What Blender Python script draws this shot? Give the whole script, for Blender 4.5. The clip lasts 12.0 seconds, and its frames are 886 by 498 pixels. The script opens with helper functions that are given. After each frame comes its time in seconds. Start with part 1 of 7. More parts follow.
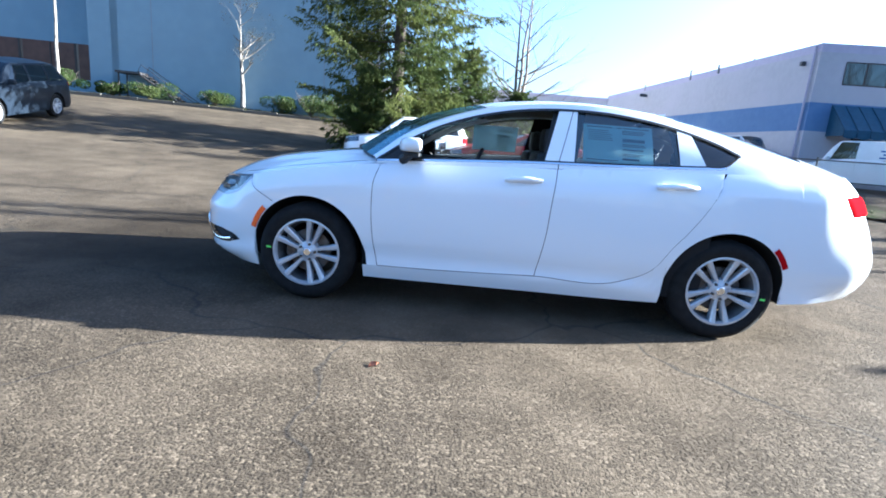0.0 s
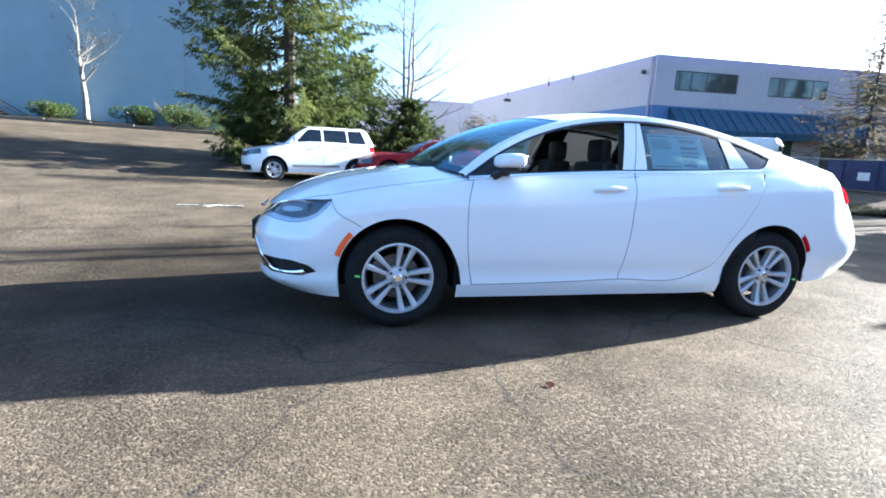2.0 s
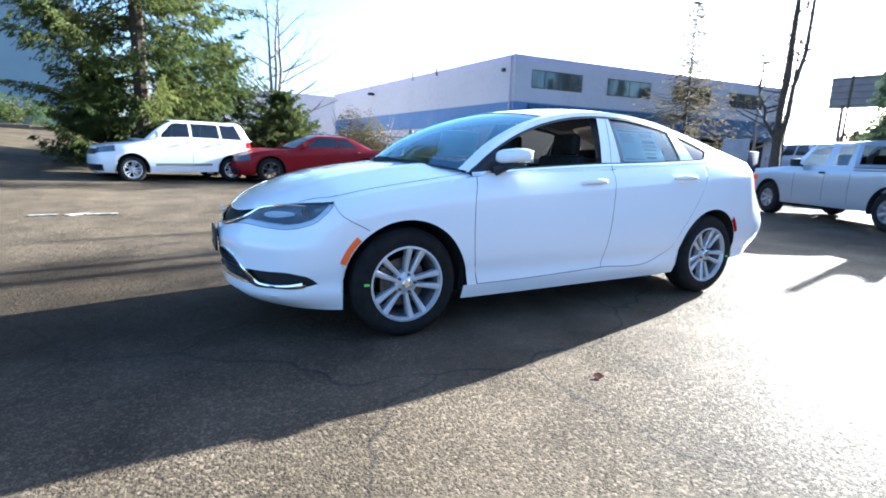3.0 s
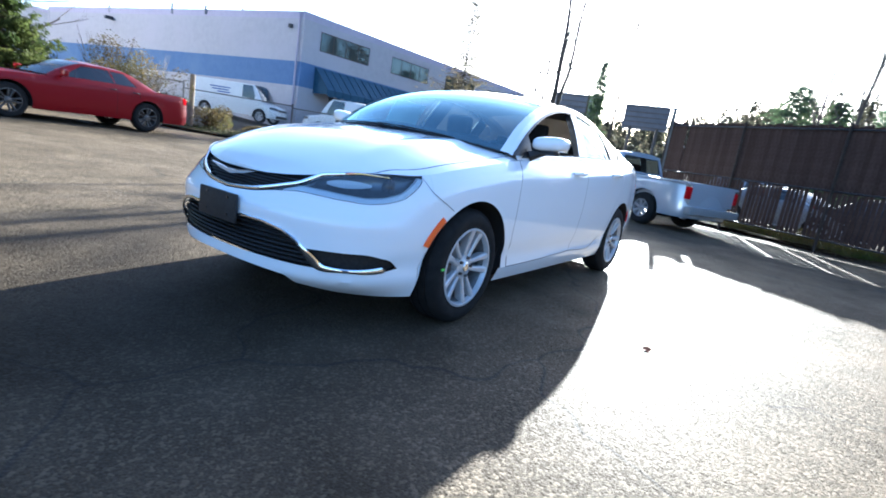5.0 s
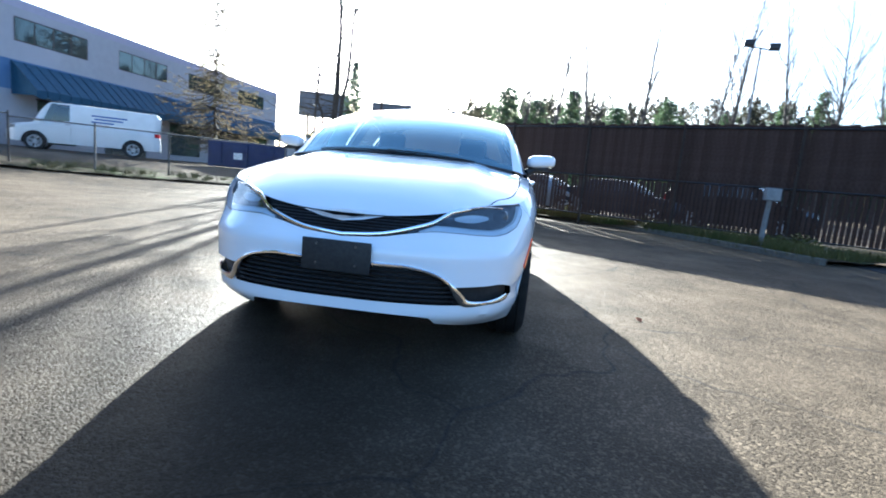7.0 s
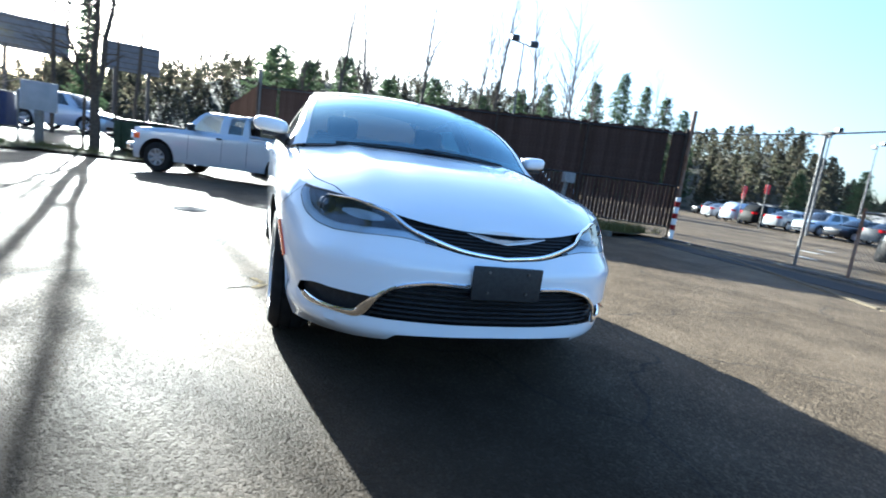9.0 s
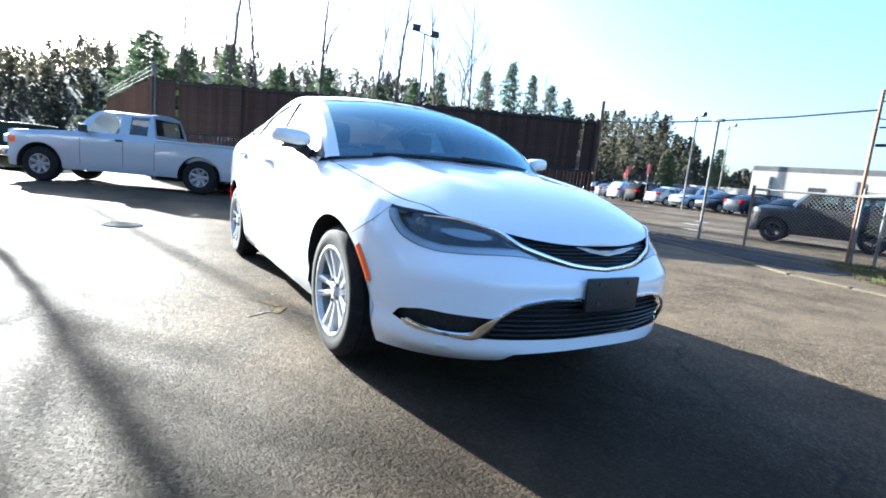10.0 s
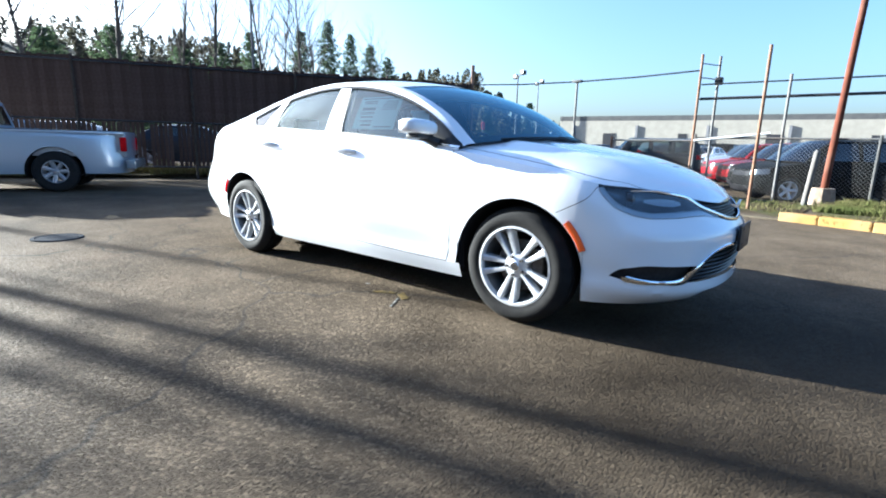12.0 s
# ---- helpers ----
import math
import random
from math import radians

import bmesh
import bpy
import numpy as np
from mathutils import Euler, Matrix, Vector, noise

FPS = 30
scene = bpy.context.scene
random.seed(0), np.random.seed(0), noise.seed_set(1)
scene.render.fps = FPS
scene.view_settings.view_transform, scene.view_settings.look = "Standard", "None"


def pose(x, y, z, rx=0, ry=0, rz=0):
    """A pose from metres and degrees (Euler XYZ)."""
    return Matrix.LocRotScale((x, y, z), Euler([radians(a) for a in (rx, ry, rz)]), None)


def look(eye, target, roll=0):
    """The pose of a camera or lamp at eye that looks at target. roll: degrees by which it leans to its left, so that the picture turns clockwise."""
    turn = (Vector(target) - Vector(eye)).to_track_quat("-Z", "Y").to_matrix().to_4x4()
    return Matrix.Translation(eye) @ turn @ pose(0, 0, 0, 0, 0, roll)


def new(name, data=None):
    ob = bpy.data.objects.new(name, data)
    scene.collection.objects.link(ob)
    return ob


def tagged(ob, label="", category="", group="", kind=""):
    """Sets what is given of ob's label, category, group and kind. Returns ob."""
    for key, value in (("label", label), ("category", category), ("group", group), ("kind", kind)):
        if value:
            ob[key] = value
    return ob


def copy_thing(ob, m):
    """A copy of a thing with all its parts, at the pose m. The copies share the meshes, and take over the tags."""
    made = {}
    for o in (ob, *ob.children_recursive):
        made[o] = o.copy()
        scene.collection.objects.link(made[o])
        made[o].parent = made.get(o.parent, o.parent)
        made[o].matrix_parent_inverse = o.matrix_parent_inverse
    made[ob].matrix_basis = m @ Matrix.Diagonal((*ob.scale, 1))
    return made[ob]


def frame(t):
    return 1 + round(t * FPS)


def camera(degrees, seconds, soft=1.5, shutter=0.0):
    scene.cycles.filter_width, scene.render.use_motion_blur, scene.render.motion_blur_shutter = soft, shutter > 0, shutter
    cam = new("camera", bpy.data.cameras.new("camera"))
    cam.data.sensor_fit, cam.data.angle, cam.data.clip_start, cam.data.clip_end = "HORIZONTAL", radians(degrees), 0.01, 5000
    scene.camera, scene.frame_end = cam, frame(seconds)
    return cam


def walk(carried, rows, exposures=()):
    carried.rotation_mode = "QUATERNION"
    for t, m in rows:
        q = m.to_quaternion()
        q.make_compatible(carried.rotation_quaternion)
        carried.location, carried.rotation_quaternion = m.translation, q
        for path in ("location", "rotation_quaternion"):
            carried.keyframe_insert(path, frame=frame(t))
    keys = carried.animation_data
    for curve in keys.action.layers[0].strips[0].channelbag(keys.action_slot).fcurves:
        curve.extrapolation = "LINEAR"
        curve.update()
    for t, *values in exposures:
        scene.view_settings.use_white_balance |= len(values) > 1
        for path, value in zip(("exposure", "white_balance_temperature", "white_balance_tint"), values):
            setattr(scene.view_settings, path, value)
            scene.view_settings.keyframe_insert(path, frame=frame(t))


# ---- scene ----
cam = camera(83.0, 12.0, soft=1.8, shutter=0.25)
PATH = [
    (0, (-0.277, -4.128, 1.132), (-0.382, -2.175, 0.715), 4.7),
    (0.5, (-0.552, -4.17, 1.123), (-0.556, -2.214, 0.708), 4.3),
    (1, (-0.894, -4.105, 1.082), (-0.739, -2.152, 0.679), 4.4),
    (1.5, (-1.297, -4.06, 1.106), (-1.023, -2.104, 0.789), 2.9),
    (2, (-1.742, -3.972, 1.108), (-1.333, -2.049, 0.743), 2.5),
    (2.5, (-2.152, -3.781, 1.098), (-1.488, -1.935, 0.712), 1.9),
    (4.5, (-3.493, -2.637, 1.005), (-2.002, -1.346, 0.673), 6.0),
    (5, (-3.752, -2.303, 0.967), (-2.121, -1.214, 0.576), 9.2),
    (5.5, (-4.016, -1.928, 0.978), (-2.261, -1.023, 0.654), 8.8),
    (6, (-4.19, -1.543, 0.963), (-2.349, -0.821, 0.66), 8.8),
    (6.5, (-4.365, -1.116, 0.948), (-2.454, -0.609, 0.643), 8.6),
    (7, (-4.489, -0.712, 0.912), (-2.52, -0.494, 0.633), 5.4),
    (9, (-4.158, 0.985, 0.953), (-2.309, 0.288, 0.648), 7.8),
    (9.5, (-3.946, 1.359, 0.953), (-2.215, 0.408, 0.637), 3.4),
    (10, (-3.734, 1.744, 0.97), (-2.061, 0.69, 0.669), 5.5),
    (10.5, (-3.509, 2.136, 0.981), (-1.997, 0.867, 0.66), 3.3),
    (11, (-3.257, 2.528, 0.995), (-1.874, 1.14, 0.594), 1.0),
    (11.5, (-3.027, 2.936, 1.008), (-1.724, 1.456, 0.671), 3.6),
    (12, (-2.754, 3.296, 0.986), (-1.542, 1.757, 0.583), 1.5),
]
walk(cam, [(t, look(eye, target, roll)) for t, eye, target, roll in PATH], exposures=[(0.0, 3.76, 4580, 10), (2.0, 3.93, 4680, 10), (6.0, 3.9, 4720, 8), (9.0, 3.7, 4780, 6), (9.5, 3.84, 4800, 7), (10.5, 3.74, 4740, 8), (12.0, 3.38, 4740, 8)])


# ---- world and light ----
SUN_TOWARDS = Vector((3.3, 0.76, 1.0)).normalized()
SUN_UP = math.asin(SUN_TOWARDS.z)
world = bpy.data.worlds.new("daylight")
scene.world = world
world.use_nodes = True
wn = world.node_tree
sky = wn.nodes.new("ShaderNodeTexSky")
sky.sky_type = "NISHITA"
sky.sun_disc = False
sky.sun_elevation = SUN_UP
sky.sun_rotation = math.atan2(SUN_TOWARDS.x, SUN_TOWARDS.y)
sky.air_density, sky.dust_density, sky.ozone_density = 1.0, 3.0, 1.1
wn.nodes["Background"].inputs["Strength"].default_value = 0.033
wn.links.new(sky.outputs[0], wn.nodes["Background"].inputs["Color"])
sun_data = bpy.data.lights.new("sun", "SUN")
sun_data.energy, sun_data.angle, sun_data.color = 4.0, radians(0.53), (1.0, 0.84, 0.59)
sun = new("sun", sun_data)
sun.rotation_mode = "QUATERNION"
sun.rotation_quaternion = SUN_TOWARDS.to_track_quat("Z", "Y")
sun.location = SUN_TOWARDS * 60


# ---- materials ----
def mat(name, c1, c2=None, scale=6.0, rough=0.6, metal=0.0, bump=0.0, bscale=60.0, coat=0.0, spec=0.3, c3=None, scale3=0.7,
        rough2=None, vary=0.0, emit=0.0, thick=1.0):
    """A Principled material: two colours by fine noise, a third by broad noise, roughness and relief by noise, a shift from piece to piece."""
    m = bpy.data.materials.new(name)
    m.use_nodes = True
    t = m.node_tree
    b = t.nodes["Principled BSDF"]
    co = t.nodes.new("ShaderNodeTexCoord")
    b.inputs["Metallic"].default_value = metal
    b.inputs["Roughness"].default_value = rough
    b.inputs["Specular IOR Level"].default_value = spec
    b.inputs["Coat Weight"].default_value = coat
    b.inputs["Coat Roughness"].default_value = 0.03
    colour = None

    def noise_at(s, detail=5.0):
        n = t.nodes.new("ShaderNodeTexNoise")
        n.inputs["Scale"].default_value, n.inputs["Detail"].default_value = s, detail
        t.links.new(co.outputs["Object"], n.inputs["Vector"])
        return n

    def mix(fac, a, bb, lo=0.35, hi=0.65):
        r = t.nodes.new("ShaderNodeMapRange")
        r.inputs["From Min"].default_value, r.inputs["From Max"].default_value = lo, hi
        t.links.new(fac, r.inputs["Value"])
        x = t.nodes.new("ShaderNodeMix")
        x.data_type = "RGBA"
        t.links.new(r.outputs["Result"], x.inputs["Factor"])
        for sock, v in ((x.inputs["A"], a), (x.inputs["B"], bb)):
            if isinstance(v, tuple):
                sock.default_value = (*v[:3], 1)
            else:
                t.links.new(v, sock)
        return x.outputs["Result"]

    if c2:
        fine = noise_at(scale)
        colour = mix(fine.outputs["Fac"], c1, c2)
        if c3:
            colour = mix(noise_at(scale3, 3.0).outputs["Fac"], colour, c3, 0.45, 0.75)
        if rough2 is not None:
            r = t.nodes.new("ShaderNodeMapRange")
            r.inputs["From Min"].default_value, r.inputs["From Max"].default_value = 0.35, 0.65
            r.inputs["To Min"].default_value, r.inputs["To Max"].default_value = rough, rough2
            t.links.new(noise_at(scale3 if c3 else scale * 0.3, 3.0).outputs["Fac"], r.inputs["Value"])
            t.links.new(r.outputs["Result"], b.inputs["Roughness"])
    if vary:
        info = t.nodes.new("ShaderNodeObjectInfo")
        hsv = t.nodes.new("ShaderNodeHueSaturation")
        r = t.nodes.new("ShaderNodeMapRange")
        r.inputs["To Min"].default_value, r.inputs["To Max"].default_value = 1 - vary, 1 + vary
        t.links.new(info.outputs["Random"], r.inputs["Value"])
        t.links.new(r.outputs["Result"], hsv.inputs["Value"])
        if colour is None:
            hsv.inputs["Color"].default_value = (*c1, 1)
        else:
            t.links.new(colour, hsv.inputs["Color"])
        colour = hsv.outputs["Color"]
    if colour is None:
        b.inputs["Base Color"].default_value = (*c1, 1)
    else:
        t.links.new(colour, b.inputs["Base Color"])
    if bump:
        bp = t.nodes.new("ShaderNodeBump")
        bp.inputs["Strength"].default_value, bp.inputs["Distance"].default_value = bump, 0.01 * thick
        t.links.new(noise_at(bscale).outputs["Fac"], bp.inputs["Height"])
        t.links.new(bp.outputs["Normal"], b.inputs["Normal"])
    if emit:
        b.inputs["Emission Color"].default_value = (*c1, 1)
        b.inputs["Emission Strength"].default_value = emit
    return m


def glass(name, tint, gloss_rough=0.0, ior=1.5, dust=0.0, coat=(1.0, 1.0, 1.0)):
    """Thin sheet glass: tinted see-through with a Fresnel gloss and a film of dust."""
    m = bpy.data.materials.new(name)
    m.use_nodes = True
    t = m.node_tree
    t.nodes.remove(t.nodes["Principled BSDF"])
    tr, gl, fr, mx = (t.nodes.new("ShaderNode" + k) for k in ("BsdfTransparent", "BsdfGlossy", "Fresnel", "MixShader"))
    tr.inputs["Color"].default_value = (*tint, 1)
    gl.inputs["Roughness"].default_value = gloss_rough
    gl.inputs["Color"].default_value = (*coat, 1)
    fr.inputs["IOR"].default_value = ior
    t.links.new(fr.outputs[0], mx.inputs["Fac"])
    t.links.new(tr.outputs[0], mx.inputs[1])
    t.links.new(gl.outputs[0], mx.inputs[2])
    last = mx
    if dust:
        for kind, share in (("BsdfDiffuse", dust), ("BsdfTranslucent", dust)):
            film, over = t.nodes.new("ShaderNode" + kind), t.nodes.new("ShaderNodeMixShader")
            film.inputs["Color"].default_value = (0.75, 0.75, 0.74, 1)
            over.inputs["Fac"].default_value = share
            t.links.new(last.outputs[0], over.inputs[1])
            t.links.new(film.outputs[0], over.inputs[2])
            last = over
    t.links.new(last.outputs[0], t.nodes["Material Output"].inputs["Surface"])
    return m


def leafy(name, c1, c2, c3):
    """Foliage: colour from clump to clump, some light through the leaf."""
    m = mat(name, c1, c2, scale=1.6, rough=0.75, c3=c3, scale3=0.5, spec=0.1)
    t = m.node_tree
    b = t.nodes["Principled BSDF"]
    tl, mx = t.nodes.new("ShaderNodeBsdfTranslucent"), t.nodes.new("ShaderNodeMixShader")
    mx.inputs["Fac"].default_value = 0.42
    t.links.new(b.inputs["Base Color"].links[0].from_socket, tl.inputs["Color"])
    t.links.new(b.outputs[0], mx.inputs[1])
    t.links.new(tl.outputs[0], mx.inputs[2])
    t.links.new(mx.outputs[0], t.nodes["Material Output"].inputs["Surface"])
    return m


def asphalt_material():
    """Worn lot asphalt: pale and dark chips, broad pale patches, painted tree shade with dampness, fine cracks, strong
    grain.
    """
    m = mat("asphalt", (0.052, 0.0415, 0.0295), (0.088, 0.070, 0.049), scale=110.0, rough=0.60, c3=(0.112, 0.088, 0.060), scale3=0.35, rough2=0.50, spec=0.03)
    t = m.node_tree
    b = t.nodes["Principled BSDF"]
    co = next(n for n in t.nodes if n.type == "TEX_COORD")
    old = b.inputs["Base Color"].links[0].from_socket
    chips = t.nodes.new("ShaderNodeTexVoronoi")
    chips.inputs["Scale"].default_value = 86.0
    t.links.new(co.outputs["Object"], chips.inputs["Vector"])
    ramp = t.nodes.new("ShaderNodeMapRange")
    ramp.inputs["From Min"].default_value, ramp.inputs["From Max"].default_value = 0.72, 0.92
    sep = t.nodes.new("ShaderNodeSeparateColor")
    t.links.new(chips.outputs["Color"], sep.inputs[0])
    t.links.new(sep.outputs[0], ramp.inputs["Value"])
    x = t.nodes.new("ShaderNodeMix")
    x.data_type = "RGBA"
    t.links.new(ramp.outputs["Result"], x.inputs["Factor"])
    t.links.new(old, x.inputs["A"])
    x.inputs["B"].default_value = (0.116, 0.093, 0.066, 1)
    # cracks
    warp = t.nodes.new("ShaderNodeTexNoise")
    warp.inputs["Scale"].default_value = 1.5
    t.links.new(co.outputs["Object"], warp.inputs["Vector"])
    add = t.nodes.new("ShaderNodeVectorMath")
    add.operation = "MULTIPLY_ADD"
    add.inputs[1].default_value = (0.7, 0.7, 0.7)
    t.links.new(warp.outputs["Color"], add.inputs[0])
    t.links.new(co.outputs["Object"], add.inputs[2])
    cr = t.nodes.new("ShaderNodeTexVoronoi")
    cr.feature = "DISTANCE_TO_EDGE"
    cr.inputs["Scale"].default_value = 0.36
    t.links.new(add.outputs[0], cr.inputs["Vector"])
    cm = t.nodes.new("ShaderNodeMapRange")
    cm.inputs["From Min"].default_value, cm.inputs["From Max"].default_value = 0.0, 0.006
    cm.inputs["To Min"].default_value, cm.inputs["To Max"].default_value = 0.65, 0.0
    t.links.new(cr.outputs["Distance"], cm.inputs["Value"])
    y = t.nodes.new("ShaderNodeMix")
    y.data_type = "RGBA"
    t.links.new(cm.outputs["Result"], y.inputs["Factor"])
    t.links.new(x.outputs["Result"], y.inputs["A"])
    y.inputs["B"].default_value = (0.03, 0.03, 0.03, 1)
    # broad dark patch beside the car, uneven rim: painted tree shade with dampness
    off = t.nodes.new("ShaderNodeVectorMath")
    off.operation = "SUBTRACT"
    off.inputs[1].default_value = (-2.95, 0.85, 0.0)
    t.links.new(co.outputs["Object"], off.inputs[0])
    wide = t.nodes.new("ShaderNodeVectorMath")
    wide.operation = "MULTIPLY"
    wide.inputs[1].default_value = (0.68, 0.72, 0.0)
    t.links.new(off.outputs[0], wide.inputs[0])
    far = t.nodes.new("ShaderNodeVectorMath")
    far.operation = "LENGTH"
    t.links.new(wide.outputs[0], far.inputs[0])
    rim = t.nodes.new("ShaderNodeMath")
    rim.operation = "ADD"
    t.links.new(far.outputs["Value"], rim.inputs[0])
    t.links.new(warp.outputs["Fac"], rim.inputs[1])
    shade_wet = t.nodes.new("ShaderNodeMapRange")
    shade_wet.inputs["From Min"].default_value, shade_wet.inputs["From Max"].default_value = 1.1, 2.1
    shade_wet.inputs["To Min"].default_value, shade_wet.inputs["To Max"].default_value = 0.68, 0.0
    t.links.new(rim.outputs[0], shade_wet.inputs["Value"])
    shade_damp = t.nodes.new("ShaderNodeMix")
    shade_damp.data_type = "RGBA"
    t.links.new(shade_wet.outputs["Result"], shade_damp.inputs["Factor"])
    t.links.new(y.outputs["Result"], shade_damp.inputs["A"])
    shade_damp.inputs["B"].default_value = (0.009, 0.007, 0.005, 1)
    # mottling a hand to a stride wide
    mott = t.nodes.new("ShaderNodeTexNoise")
    mott.inputs["Scale"].default_value, mott.inputs["Detail"].default_value, mott.inputs["Roughness"].default_value = 1.7, 6.0, 0.62
    t.links.new(co.outputs["Object"], mott.inputs["Vector"])
    mr = t.nodes.new("ShaderNodeMapRange")
    mr.inputs["From Min"].default_value, mr.inputs["From Max"].default_value = 0.3, 0.7
    mr.inputs["To Min"].default_value, mr.inputs["To Max"].default_value = 0.68, 1.31
    t.links.new(mott.outputs["Fac"], mr.inputs["Value"])
    tone = t.nodes.new("ShaderNodeVectorMath")
    tone.operation = "SCALE"
    t.links.new(shade_damp.outputs["Result"], tone.inputs[0])
    t.links.new(mr.outputs["Result"], tone.inputs["Scale"])
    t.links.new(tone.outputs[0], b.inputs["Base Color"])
    # the darkened patch shines more
    gl = t.nodes.new("ShaderNodeMapRange")
    gl.inputs["From Max"].default_value = 0.6
    gl.inputs["To Min"].default_value, gl.inputs["To Max"].default_value = 0.014, 0.02
    t.links.new(shade_wet.outputs["Result"], gl.inputs["Value"])
    t.links.new(gl.outputs["Result"], b.inputs["Specular IOR Level"])
    bp = t.nodes.new("ShaderNodeBump")
    bp.inputs["Strength"].default_value, bp.inputs["Distance"].default_value = 0.9, 0.006
    grit = t.nodes.new("ShaderNodeTexNoise")
    grit.inputs["Scale"].default_value, grit.inputs["Detail"].default_value, grit.inputs["Roughness"].default_value = 230.0, 2.0, 0.6
    t.links.new(co.outputs["Object"], grit.inputs["Vector"])
    lump = t.nodes.new("ShaderNodeMath")
    lump.operation = "MULTIPLY_ADD"
    lump.inputs[1].default_value = -0.9
    t.links.new(chips.outputs["Distance"], lump.inputs[0])
    t.links.new(grit.outputs["Fac"], lump.inputs[2])
    t.links.new(lump.outputs[0], bp.inputs["Height"])
    # every chip lies at a slant of its own
    slant = t.nodes.new("ShaderNodeVectorMath")
    slant.operation = "MULTIPLY_ADD"
    slant.inputs[1].default_value, slant.inputs[2].default_value = (0.45, 0.45, 0.0), (-0.225, -0.225, 1.0)
    t.links.new(chips.outputs["Color"], slant.inputs[0])
    unit = t.nodes.new("ShaderNodeVectorMath")
    unit.operation = "NORMALIZE"
    t.links.new(slant.outputs[0], unit.inputs[0])
    t.links.new(unit.outputs[0], bp.inputs["Normal"])
    t.links.new(bp.outputs["Normal"], b.inputs["Normal"])
    return m


ASPHALT = asphalt_material()
WHITE_PAINT = mat("white_car_paint", (0.78, 0.80, 0.83), rough=0.22, coat=1.0)
GAP = mat("dark_gap", (0.012, 0.012, 0.013), rough=0.9)
BLACK_TRIM = mat("black_trim", (0.02, 0.02, 0.022), (0.03, 0.03, 0.03), scale=40, rough=0.35)
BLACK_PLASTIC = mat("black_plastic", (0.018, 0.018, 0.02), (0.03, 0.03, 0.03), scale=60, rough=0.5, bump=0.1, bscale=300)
GRILLE_BLACK = mat("grille_black", (0.012, 0.012, 0.014), rough=0.4)
CHROME = mat("chrome", (0.85, 0.86, 0.88), rough=0.08, metal=1.0)
ALLOY = mat("silver_alloy", (0.55, 0.56, 0.58), (0.48, 0.49, 0.51), scale=30, rough=0.3, metal=0.35)
BARREL = mat("rim_barrel_grey", (0.16, 0.165, 0.17), (0.11, 0.11, 0.115), scale=20, rough=0.45, metal=0.5)
STEEL = mat("disc_steel", (0.14, 0.135, 0.13), (0.09, 0.08, 0.075), scale=25, rough=0.45, metal=0.9)
RUBBER = mat("tyre_rubber", (0.008, 0.008, 0.0085), (0.014, 0.0135, 0.013), scale=18, rough=0.85, spec=0.2, bump=0.15, bscale=120)
AMBER = mat("amber_lens", (0.85, 0.13, 0.02), rough=0.15, coat=1.0)
RED_LENS = mat("red_lens", (0.34, 0.005, 0.008), rough=0.5, coat=0.0, spec=0.0)
CLEAR = glass("clear_lens", (0.93, 0.95, 0.97), 0.0, 1.8)
WINDSHIELD = glass("windscreen_glass", (0.66, 0.80, 0.86), 0.01, 2.6, 0.014, (0.55, 0.84, 1.0))
SIDE_GLASS = glass("side_glass", (0.91, 0.97, 0.98), 0.0, 1.85, 0.022, (0.82, 0.96, 1.0))
DARK_GLASS = glass("dark_tinted_glass", (0.34, 0.40, 0.40), 0.0, 1.45, coat=(0.7, 0.8, 0.85))
TINTED = glass("tinted_glass", (0.25, 0.30, 0.31), 0.0, 1.7)
SEAT_BLACK = mat("black_leather", (0.02, 0.02, 0.02), (0.03, 0.03, 0.03), scale=30, rough=0.5, bump=0.2, bscale=150)
LINING = mat("pale_lining", (0.55, 0.53, 0.48), (0.5, 0.48, 0.44), scale=40, rough=0.9)
DASH = mat("dashboard_plastic", (0.035, 0.034, 0.033), (0.05, 0.05, 0.05), scale=60, rough=0.6, bump=0.2, bscale=400)
PAPER = leafy("pale_sticker_paper", (0.72, 0.92, 0.90), (0.68, 0.89, 0.86), (0.70, 0.90, 0.88))
INK = mat("sticker_ink", (0.12, 0.16, 0.18), rough=0.7)
LAMP_HOUSING = mat("lamp_housing", (0.13, 0.145, 0.165), (0.09, 0.10, 0.115), scale=25, rough=0.25, metal=0.6)
CHALK_GREEN = mat("green_chalk_mark", (0.25, 0.75, 0.12), rough=0.8)
PROJECTOR = mat("projector_lens", (0.05, 0.055, 0.065), rough=0.06, spec=0.5)
DRL = mat("light_guide", (0.85, 0.88, 0.92), rough=0.25)


# ---- building helpers ----
def part(name, bm, material, parent=None, label="", smooth=True):
    """Links a bmesh as one mesh object, under a thing or a part if one is given."""
    me = bpy.data.meshes.new(name)
    bmesh.ops.recalc_face_normals(bm, faces=bm.faces[:])
    bm.to_mesh(me)
    bm.free()
    for p in me.polygons:
        p.use_smooth = smooth
    if smooth:
        me.set_sharp_from_angle(angle=radians(35))
    me.materials.append(material)
    ob = new(name, me)
    if parent:
        ob.parent = parent
    return tagged(ob, label)


def thing(name, label, category, group="", kind=""):
    return tagged(new(name), label, category, group, kind)


def place(ob, x, y, z=0.0, turn=0.0):
    ob.location, ob.rotation_euler = (x, y, z), (0, 0, radians(turn))
    return ob


def grid(bm, rows):
    """Faces between rows of points of equal length."""
    vs = [[bm.verts.new(p) for p in r] for r in rows]
    for a, b in zip(vs, vs[1:]):
        for i in range(len(a) - 1):
            quad = (a[i], a[i + 1], b[i + 1], b[i])
            if len({tuple(round(c, 5) for c in v.co) for v in quad}) > 2:
                try:
                    bm.faces.new(quad)
                except ValueError:
                    pass
    return vs


